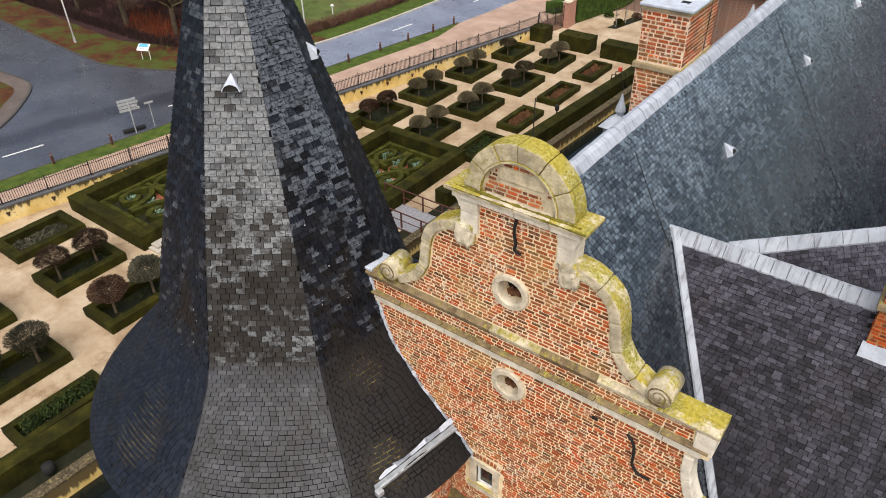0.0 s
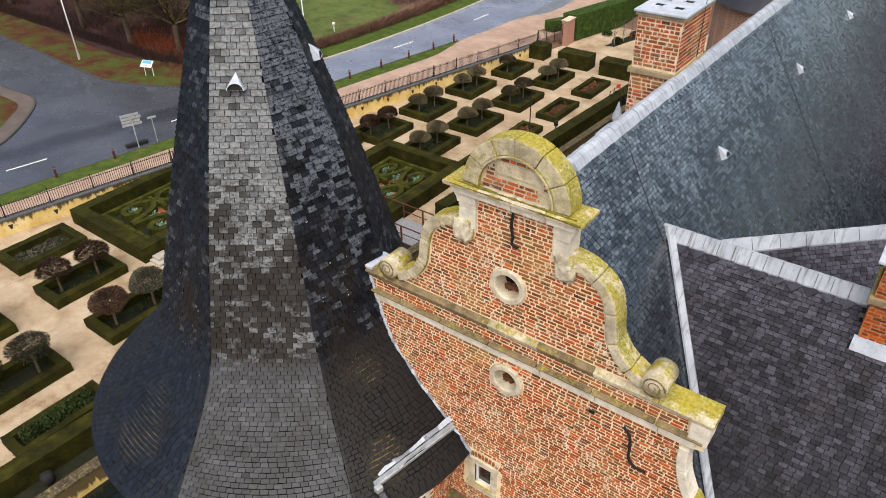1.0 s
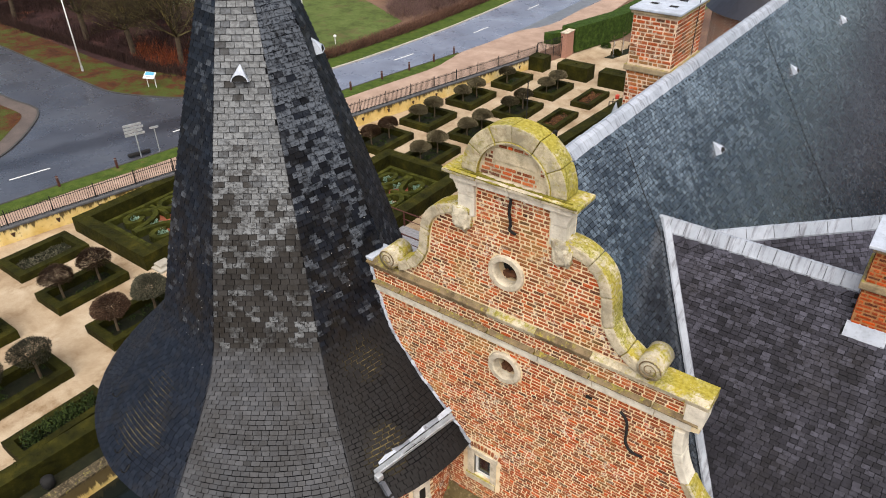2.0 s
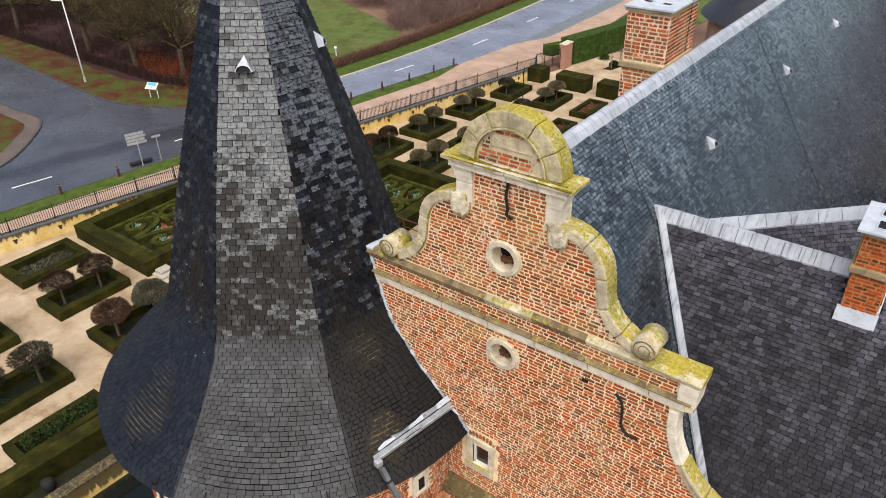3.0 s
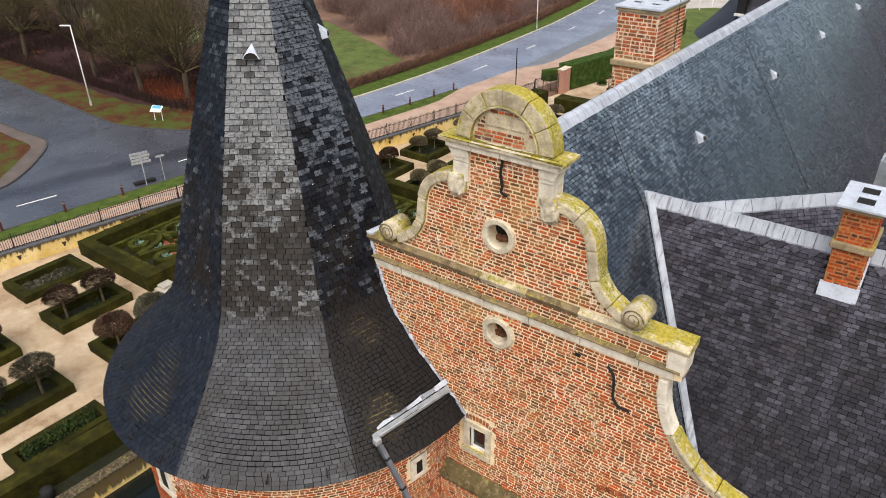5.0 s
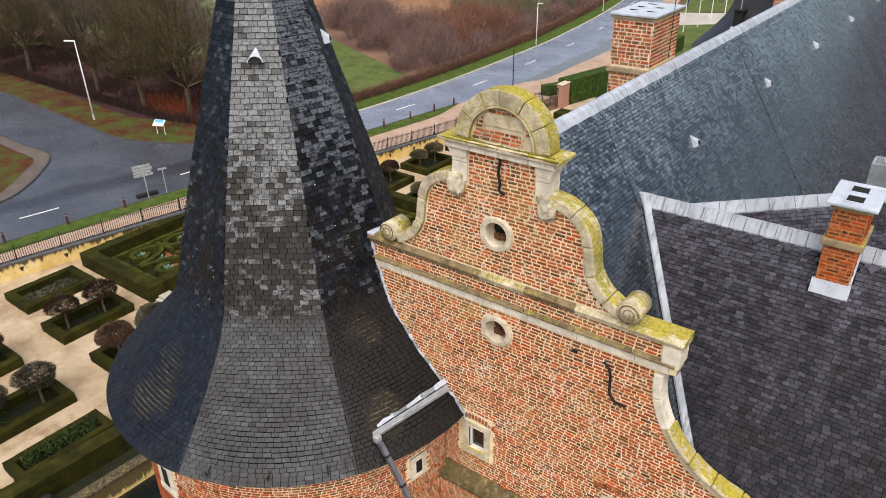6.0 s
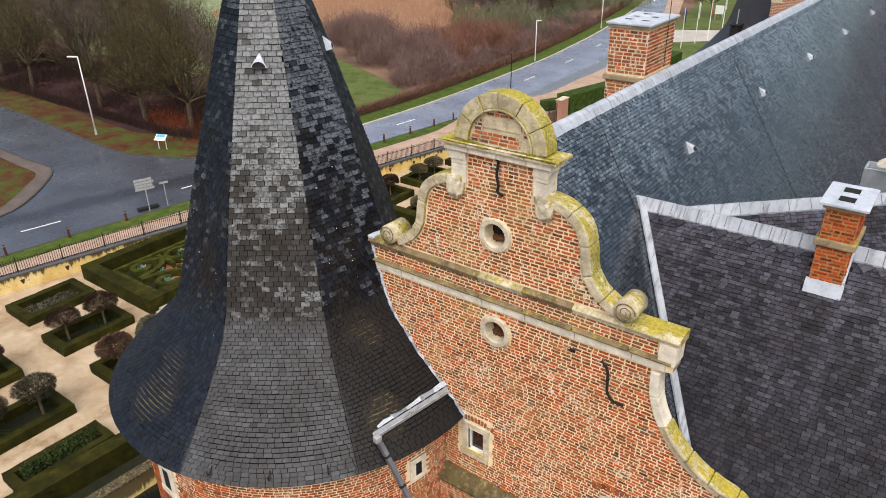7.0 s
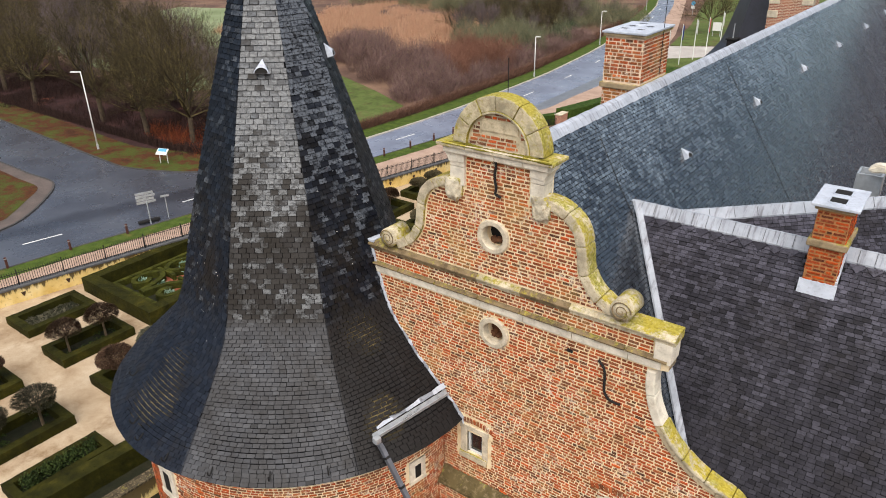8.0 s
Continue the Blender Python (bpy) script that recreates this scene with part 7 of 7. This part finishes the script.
# ---- trees and scrub ----
def bare_tree(seed, height, spread, trunk_h, trunk_r, levels=4):
    """Trunk and limbs of a leafless tree, then twigs; returns two meshes."""
    rg = random.Random(seed)
    tv, tf, cv, cf = [], [], [], []

    def seg(p, q, r0, r1, vs, fs, sides):
        d = (q - p).normalized()
        u = d.orthogonal().normalized()
        w = d.cross(u)
        i = len(vs)
        for c, r in ((p, r0), (q, r1)):
            for k in range(sides):
                a = 2 * math.pi * k / sides
                vs.append(c + (u * math.cos(a) + w * math.sin(a)) * r)
        for k in range(sides):
            fs.append((i + k, i + (k + 1) % sides, i + sides + (k + 1) % sides, i + sides + k))

    def grow(p, d, L, r, lev):
        big = False
        steps = 3
        for s in range(steps):
            d = (d + Vector((rg.uniform(-1, 1), rg.uniform(-1, 1), rg.uniform(-.3, .6))) * 0.24).normalized()
            q = p + d * L / steps
            r2 = max(r * 0.86, 0.0075)
            seg(p, q, r, r2, tv if big else cv, tf if big else cf, 6 if big else 3)
            if lev > 0 and (s > 0 or lev < levels):
                for _ in range(2 if lev > 1 else 3):
                    a = rg.uniform(0, 2 * math.pi)
                    o = d.orthogonal().normalized()
                    o = (o * math.cos(a) + d.cross(o) * math.sin(a))
                    grow(q, (d * 0.75 + o * rg.uniform(0.5, 0.95) * spread + Vector((0, 0, 0.30))).normalized(), L * rg.uniform(0.55, 0.80), r2 * 0.55, lev - 1)
            p, r = q, r2

    base = Vector((0, 0, 0))
    top = Vector((rg.uniform(-.15, .15), rg.uniform(-.15, .15), trunk_h))
    seg(base, top, trunk_r * 1.25, trunk_r, tv, tf, 8)
    for k in range(7):
        a = 2 * math.pi * k / 7 + rg.uniform(-.4, .4)
        grow(top, Vector((math.cos(a) * spread, math.sin(a) * spread, rg.uniform(0.25, 1.1))).normalized(), height * rg.uniform(0.24, 0.36), trunk_r * 0.46, levels - 1)
    grow(top, Vector((0.05, 0, 1)), height * 0.40, trunk_r * 0.4, levels - 1)
    return (tv, tf), (cv, cf)


TWIGS = foliage("bare_twigs", (0.0, (0.028, 0.021, 0.014)), (0.4, (0.052, 0.040, 0.022)), (0.75, (0.095, 0.076, 0.034)), (1.0, (0.17, 0.135, 0.05)), rough=0.9)
# back-tree twigs: greyed and lightened, haze put into their colour
PURPLE = foliage("purple_brown_twigs", (0.0, (0.085, 0.062, 0.062)), (0.5, (0.15, 0.115, 0.115)), (1.0, (0.23, 0.185, 0.175)), rough=0.9)


def tree_thing(seed, height, spread, trunk_h, trunk_r, mat, label):
    t = thing("tree", (0, 0, 0), label, "tree", "bare winter trees")
    (tv, tf), (cv, cf) = bare_tree(seed, height, spread, trunk_h, trunk_r)
    part("trunk", mesh_of("trunk", tv, tf, WET_BARK), None, t)
    part("crown", mesh_of("crown", cv, cf, mat), None, t, "fine bare twigs")
    return t


kinds = [tree_thing(21, 12.0, 0.85, 2.6, 0.21, TWIGS, "broad leafless tree with a dense twiggy crown"),
         tree_thing(22, 11.0, 0.95, 2.4, 0.20, TWIGS, "broad leafless tree with a dense twiggy crown"),
         tree_thing(23, 9.5, 0.65, 2.0, 0.20, PURPLE, "leafless purple-brown tree at the wood edge")]
spots = [(-52.8, 29.3, 0, 1.0), (-58.9, 28.4, 1, 1.05), (-67.4, 28.6, 0, 1.05), (-82.2, 28.6, 1, 1.1), (-92.5, 29.8, 0, 1.1), (-47.8, 33.0, 1, 0.9), (-63, 36, 0, 1.0), (-70, 39, 1, 1.1), (-57, 37, 2, 0.9), (-79, 42, 1, 1.1)]
rg = random.Random(5)
for k in range(74):
    x, y = rg.uniform(-150, -56), rg.uniform(33, 78)
    if y > 34 + (-56 - x) * 0.9 + 6 or (x > -62 and y > 42) or (x > -84 and y > 40) or y > 52 + (-84 - x) * 0.35:
        continue
    spots.append((x, y, rg.choice((0, 1, 2, 2)), rg.uniform(0.8, 1.15)))
for k in range(46):
    a = rg.uniform(0, 1)
    spots.append((-66 - 95 * a + rg.uniform(-8, 8), 128 + rg.uniform(-6, 40) + 12 * a, 2, rg.uniform(0.6, 1.0)))
for k in range(26):
    spots.append((rg.uniform(-70, -50), rg.uniform(92, 128), rg.choice((0, 2)), rg.uniform(0.45, 0.8)))
for k in range(40):
    spots.append((rg.uniform(-260, -60), rg.uniform(175, 290), rg.choice((0, 2)), rg.uniform(0.8, 1.3)))
used = [False] * 3
for x, y, k, s in spots:
    m = pose(x, y, ROAD_Z - 0.05, 0, 0, (x * 53 + y * 17) % 360)
    if not used[k]:
        used[k] = True
        kinds[k].matrix_basis = m
        kinds[k].scale = (s, s, s)
    else:
        o = copy_thing(kinds[k], m)
        o.scale = (s, s, s)


def thicket(name, label, blobs, material, blades, seed, category="scrub", lean=0.35, bushy=False):
    """Dense scrub or reeds; blobs are (x, y, radius, height). Reeds are blades from the ground, bushes short twigs all through a dome."""
    rg = np.random.default_rng(seed)
    allv = []
    for x, y, r, h in blobs:
        n = int(blades * (4.0 if bushy else 2.0) * r * r)
        a, q = rg.uniform(0, 2 * np.pi, n), r * np.sqrt(rg.uniform(0, 1, n))
        dome = np.sqrt(np.maximum(0.10, 1 - (q / r) ** 2 * 0.85)) * (1 + 0.16 * np.sin(3 * a + x) + 0.12 * np.sin(7 * a + y))
        bx, by = x + q * np.cos(a), y + q * np.sin(a)
        z0 = np.full(n, ROAD_Z - 0.05)
        if bushy:
            z0 = z0 + h * dome * rg.uniform(0, 1, n) ** 0.6
            hh = rg.uniform(0.25, 0.75, n) * (0.7 + 0.12 * h)
            lx, ly = rg.normal(0, 0.45, n) * hh + 0.25 * hh * np.cos(a), rg.normal(0, 0.45, n) * hh + 0.25 * hh * np.sin(a)
            w = rg.uniform(0.006, 0.020, n)
        else:
            hh = h * (0.30 + 0.75 * rg.uniform(0, 1, n) ** 1.6) * dome
            lx, ly = rg.normal(0, lean, n) * hh, rg.normal(0, lean, n) * hh
            w = rg.uniform(0.007, 0.020, n) * (1 + h * 0.2)
        th = rg.uniform(0, np.pi, n)
        wx, wy = np.cos(th) * w, np.sin(th) * w
        allv.append(np.stack([np.stack([bx - wx, by - wy, z0], 1), np.stack([bx + wx, by + wy, z0], 1), np.stack([bx + lx + wx * .3, by + ly + wy * .3, z0 + hh], 1), np.stack([bx + lx - wx * .3, by + ly - wy * .3, z0 + hh], 1)], 1))
    v = np.concatenate(allv).reshape(-1, 3)
    f = np.arange(len(v)).reshape(-1, 4)
    me = bpy.data.meshes.new(name)
    me.from_pydata(v.tolist(), [], f.tolist())
    return structure(name, me, material, label, category, kind="stuff")


# reed, bramble and olive tints are lightened to stand for distance haze
REED = foliage("dry_reeds", (0.0, (0.34, 0.18, 0.11)), (0.45, (0.54, 0.31, 0.20)), (0.8, (0.66, 0.42, 0.28)), (1.0, (0.52, 0.38, 0.22)), rough=0.9)
BRAMBLE = foliage("brown_scrub", (0.0, (0.11, 0.066, 0.064)), (0.5, (0.20, 0.125, 0.115)), (0.85, (0.30, 0.19, 0.16)), (1.0, (0.20, 0.17, 0.10)), rough=0.9)
RUSSET = foliage("russet_scrub", (0.0, (0.12, 0.052, 0.038)), (0.5, (0.22, 0.105, 0.070)), (1.0, (0.33, 0.18, 0.12)), rough=0.9)
OLIVE = foliage("olive_scrub", (0.0, (0.09, 0.095, 0.06)), (0.5, (0.17, 0.175, 0.105)), (1.0, (0.30, 0.27, 0.15)), rough=0.9)
DEEP = foliage("dark_bramble", (0.0, (0.018, 0.011, 0.010)), (0.5, (0.042, 0.023, 0.020)), (1.0, (0.080, 0.043, 0.034)), rough=0.9)
DOGWOOD = foliage("dogwood_stems", (0.0, (0.11, 0.022, 0.010)), (0.5, (0.21, 0.050, 0.020)), (1.0, (0.30, 0.10, 0.035)), rough=0.9)
RUSTY = foliage("beech_twigs", (0.0, (0.085, 0.045, 0.035)), (0.5, (0.16, 0.085, 0.06)), (1.0, (0.24, 0.13, 0.085)), rough=0.9)
rg = random.Random(12)
thicket("reed_bed", "wide bed of dry orange-brown reeds", [(rg.uniform(-112, -62), rg.uniform(72, 132), rg.uniform(2.5, 4.5), rg.uniform(1.1, 2.0)) for _ in range(170)], REED, 34, 1, "reeds", 0.14)
thicket("thicket", "dense purple-brown leafless scrub", [(-46.5 - t * 26 + rg.uniform(-3, 3), 57 + t * 14 + rg.uniform(-2.5, 6), rg.uniform(1.4, 2.8), rg.uniform(2.0, 4.2)) for t in (k / 54 for k in range(55))], BRAMBLE, 110, 2, bushy=True)
thicket("russet_thicket", "russet leafless bushes and saplings", [(rg.uniform(-56, -45), rg.uniform(62, 80), rg.uniform(1.2, 2.4), rg.uniform(2.2, 4.6)) for _ in range(26)], RUSSET, 100, 3, bushy=True)
thicket("olive_thicket", "dull green and brown hedgerow bushes", [(rg.uniform(-66, -48), rg.uniform(84, 126), rg.uniform(1.8, 3.6), rg.uniform(2.4, 5.0)) for _ in range(44)] + [(rg.uniform(-118, -84), rg.uniform(120, 140), rg.uniform(3, 5), rg.uniform(2.5, 4.5)) for _ in range(26)], OLIVE, 60, 4, bushy=True)
thicket("undergrowth", "dark brown undergrowth under the trees", [(rg.uniform(-125, -47), rg.uniform(27.5, 39), rg.uniform(1.5, 3.2), rg.uniform(0.6, 1.5)) for _ in range(150)], DEEP, 55, 5)
thicket("red_undergrowth", "reddish dogwood stems below the trees", [(rg.uniform(-60, -46), rg.uniform(27.5, 34), rg.uniform(1.0, 2.0), rg.uniform(0.8, 1.7)) for _ in range(20)], DOGWOOD, 50, 6)
line = [p for p in FAR_EDGE if 36 < p[1] < 150]
blobs = []
for a, b in zip(line, line[1:]):
    L = math.dist(a, b)
    for k in range(max(1, round(L / 0.55))):
        t = k / max(1, round(L / 0.55))
        blobs.append((a[0] + (b[0] - a[0]) * t - 2.5, a[1] + (b[1] - a[1]) * t, 0.45, 0.75))
thicket("evergreen_thicket", "dark green brambles and holly among the bare scrub", [(-51.5, 88, 2.2, 2.6), (-54, 92, 2.6, 3.0), (-49.5, 96, 2.0, 2.4), (-57, 99, 3.0, 3.2), (-72, 128, 3.4, 3.2), (-80, 131, 3.2, 3.6), (-90, 133, 3.4, 3.4), (-52, 104, 2.2, 2.6), (-47.6, 28.4, 0.9, 0.9)], foliage("holly_leaves", (0.0, (0.03, 0.05, 0.03)), (0.5, (0.06, 0.095, 0.05)), (1.0, (0.11, 0.15, 0.08))), 90, 9, bushy=True)
thicket("beech_hedge", "low brown leafless hedge along the road", blobs, RUSTY, 420, 7, "hedge", bushy=True)
thicket("roadside_scrub", "mixed grey-brown brambles behind the road hedge", [(-44.2 - rg.uniform(0, 4) - k * 0.02, 53 + k * 0.45, rg.uniform(0.9, 1.9), rg.uniform(0.8, 2.2)) for k in range(110)], BRAMBLE, 90, 10, bushy=True)
thicket("bank_hedge", "dark low hedge at the edge of the wood", [(-46.5 - 0.6 * k, 28.6 - (1.6 if k > 12 else 1.6 * k / 12), 0.7, 0.9) for k in range(110)], DEEP, 300, 8, "hedge", 0.2)


# ---- far end of the castle ----
FX, FY = -3.3, 31.2
far_tower = thing("far_tower", (FX, FY, -3), "second round tower with a dark flared slate spire", "tower")
bm = bmesh.new()
n = 48
rings = [[bm.verts.new(spire_point(z, EDGE0 + 2 * math.pi * k / n) + Vector((FX - AX, FY - AY, 0.45))) for k in range(n)] for z in [p[0] for p in PROFILE]]
for a, b in zip(rings, rings[1:]):
    for k in range(n):
        bm.faces.new((a[k], b[k], b[(k + 1) % n], a[(k + 1) % n]))
bmesh.ops.recalc_face_normals(bm, faces=bm.faces[:])
part("spire", bm, slate_material("far_slate", ((0.012, 0.012, 0.017), (0.022, 0.022, 0.030), (0.034, 0.034, 0.045)), 0.42, (0.05, 0.05, 0.06)), far_tower, "dark slate spire")
bm = bmesh.new()
rr = [[bm.verts.new((FX + 3.5 * math.cos(2 * math.pi * k / n), FY + 3.5 * math.sin(2 * math.pi * k / n), z)) for k in range(n)] for z in (-3, 12.3)]
for k in range(n):
    bm.faces.new((rr[0][k], rr[0][(k + 1) % n], rr[1][(k + 1) % n], rr[1][k]))
part("tower_wall", bm, FAR_BRICK, far_tower, "round brick wall")
dm = part("dormer", box(-4.8, -4.4, 28.7, 29.3, 13.7, 14.45, 0.04), IRON, far_tower, "black dormer with a small spike")
part("dormer_roof", box(-4.86, -4.34, 28.64, 29.35, 14.45, 14.52, 0.03), IRON, dm)
part("spike", tube([(-4.6, 29.0, 14.5), (-4.6, 29.0, 15.2)], 0.03, 6), ZINC, dm)
part("sill", box(-4.85, -4.4, 28.55, 28.7, 13.6, 13.72, 0.02), WHITE, dm)
st3 = thing("tall_chimney", (-2.1, 28.9, 12), "tall brick stack with pale stone quoin blocks", "chimney")
part("shaft", box(-3.0, -1.15, 28.2, 29.6, 10.0, 19.0), FAR_BRICK, st3)
for k in range(5):
    for s0, s1 in ((-3.02, -2.55), (-1.6, -1.13)):
        part("quoin", box(s0, s1, 28.17, 28.7, 15.7 + 0.62 * k, 16.02 + 0.62 * k, 0.02), STONE, st3)
for x, y, h, kind in ((-28.4, 87.0, 5.2, 0), (-27.8, 90.5, 5.4, 1), (-27.4, 95.0, 5.6, 0), (-26.9, 99.0, 5.4, 2), (-26.6, 104.5, 5.6, 0)):
    fp = thing("flagpole", (x, y, ROAD_Z), "white flagpole with a limp flag", "flagpole", "flagpoles")
    part("pole", tube([(x, y, ROAD_Z), (x, y, ROAD_Z + h)], [0.07, 0.05], 8), WHITE, fp)
    bm = bmesh.new()
    cols = []
    for q in range(6):
        cols.append([bm.verts.new((x + 0.05 + 0.035 * q, y + 0.10 * math.sin(q * 2.1), ROAD_Z + h - 0.1 - 0.03 * q - w * (0.9 + 0.03 * q) * 1.9 / 6)) for w in range(7)])
    for a, b in zip(cols, cols[1:]):
        for w in range(6):
            bm.faces.new((a[w], a[w + 1], b[w + 1], b[w]))
    ob = part("flag", bm, (WHITE, plain("blue_cloth", (0.02, 0.05, 0.25), 0.8), plain("red_cloth", (0.6, 0.15, 0.16), 0.8))[kind], fp)

# small things along the far road
rs = thing("road_sign", (-42.6, 139.0, ROAD_Z), "small round blue road sign on a grey post", "road sign")
part("post", tube([(-42.6, 139.0, ROAD_Z), (-42.6, 139.0, ROAD_Z + 2.6)], 0.05, 6), ZINC, rs)
part("disc", prism(ring(-42.6, ROAD_Z + 2.5, 0.42, 20), 138.9, 138.94), BLUE, rs, "blue disc")
part("plate", box(-43.0, -42.2, 138.9, 138.94, ROAD_Z + 1.5, ROAD_Z + 2.0, 0.01), WHITE, rs)
nb = thing("notice_board", (-31.0, 117.0, ROAD_Z), "white notice board on two posts beside the drive", "sign")
for dx in (-0.6, 0.6):
    part("post", tube([(-31.0 + dx, 117.0, ROAD_Z), (-31.0 + dx, 117.0, ROAD_Z + 2.2)], 0.05, 6), ZINC, nb)
part("panel", box(-31.7, -30.3, 116.9, 116.95, ROAD_Z + 0.9, ROAD_Z + 2.3, 0.02), WHITE, nb)
lt = copy_thing(kinds[0], pose(-33.0, 119.6, ROAD_Z - 0.05, 0, 0, 40))
lt.scale = (0.8, 0.8, 0.8)

# ---- pieces: bricks and slates ----
gable_bricks = brick_face((0, 0, 0), (1, 0, 0), (0, 0, 1), -2.9, 4.4, 9.3, 17.03, in_gable, out=(0, -1, 0))
lay(gable, "brick", gable_bricks, E_BRICK, BRICK, lambda p: p.z > 15.7 or (15.02 < p.z and abs(p.x) < 0.9), "brickwork")


def in_pediment(u, v):
    return math.hypot(u - XC, v - pz) < 0.53 and v > pz + 0.02 and not (XC - 0.32 < u < XC + 0.36 and pz + 0.21 < v < pz + 0.45) and noise.noise((u * 3.1, v * 4, 3)) < 0.36


lay(gable, "pediment_brick", brick_face((0, 0.01, 0), (1, 0, 0), (0, 0, 1), XC - 0.58, XC + 0.58, pz, pz + 0.6, in_pediment, out=(0, -1, 0), depth=0.009), E_BRICK, BRICK, lambda p: True)
lay(gable, "arch_brick", arch_places, E_BRICK, BRICK, lambda p: True)
lay(gable, "plinth_brick", plinth_bricks, E_BRICK, BRICK, None, "plinth_brickwork")
lay(tower_wall, "brick", drum_bricks, E_BRICK, BRICK, lambda p: p.z > 10.9 and p.x > -2.6, "brickwork")
lay(ch_a, "brick", bricks_a, E_BRICK, HOT_BRICK, lambda p: True)
lay(ch_b, "brick", bricks_b, E_BRICK, BRICK, lambda p: p.z > 16.6 and (p.y < 5.5 or p.x > 0), "brickwork")
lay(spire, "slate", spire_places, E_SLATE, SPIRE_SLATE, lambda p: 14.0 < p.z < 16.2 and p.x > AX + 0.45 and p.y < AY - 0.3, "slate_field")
MP = 0.068
n_rows = int(6.6 / MP)
main_places = []
eave = RIDGE0 + down_e * (n_rows * MP + 0.1)
for m in slate_face(eave, roof_dir, -down_e, n_rows, lambda v: (0.0, 40.0), 0.112, MP, gap=0.012, bed=0.010):
    p = m.translation
    under = p.y < WING_Y and p.z < wing_z(p.y) - 0.02 and p.x > 1.0
    if not under:
        main_places.append(m)
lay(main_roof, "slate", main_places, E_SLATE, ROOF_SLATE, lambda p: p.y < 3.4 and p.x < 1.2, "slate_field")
wp = 0.067
slant = math.hypot(1, WP)
n_rows = int((WING_Y + 0.5) * slant / wp)
wing_places = []
for m in slate_face(Vector((0, -0.5, wing_z(-0.5))), (1, 0, 0), -wing_down, n_rows, lambda v: (valley_x(-0.5 + v / slant) + 0.06, 12.5), 0.118, wp, gap=0.006, bed=0.004):
    p = m.translation
    if p.y > 0.28 or p.x > 4.5:
        if not (4.11 < p.x < 4.58 and p.y > 2.36):
            wing_places.append(m)
lay(wing, "slate", wing_places, E_SLATE, WING_SLATE, lambda p: 1.0 < p.y and p.x < 4.2, "slate_field")
bdown = (bs + Vector((0, 0, -1.25))).normalized()
back_places = slate_face(P0 + bdown * 3.4, bd, -bdown, 50, lambda v: (max(0.0, (3.4 - v) * 1.5), 10.5), 0.118, 0.067, gap=0.006, bed=0.004)
lay(wing, "back_slate", back_places, E_SLATE, WING_SLATE, lambda p: p.x < 5.5, "back_slate_field")

# pointed slates under the lead of the wing's ridge
teeth = []
u = valley_x(WING_Y) + 0.35
while u < 12.4:
    if not 4.0 < u < 4.66:
        o = Vector((u, WING_Y, WING_Z)) + wing_down * 0.225
        teeth.append(face_place(o + Vector((0, -WP, 1)).normalized() * 0.012, Vector((1, 0, 0)), -wing_down, Vector((0, -WP, 1)).normalized(), 0, 0, 0.165, 0.165, 0.012, math.pi / 4))
    u += 0.235
lay(wing, "pointed_slate", teeth, E_SLATE, WING_SLATE, lambda p: True)
# and under the lead of the main ridge
teeth = []
u = 0.2
while u < 38:
    o = RIDGE0 + roof_dir * u + down_e * 0.27
    teeth.append(face_place(o + n_e * 0.012, roof_dir, -down_e, n_e, 0, 0, 0.10, 0.10, 0.010, math.pi / 4))
    u += 0.145
lay(main_roof, "pointed_slate", teeth, E_SLATE, ROOF_SLATE, lambda p: p.y < 14)
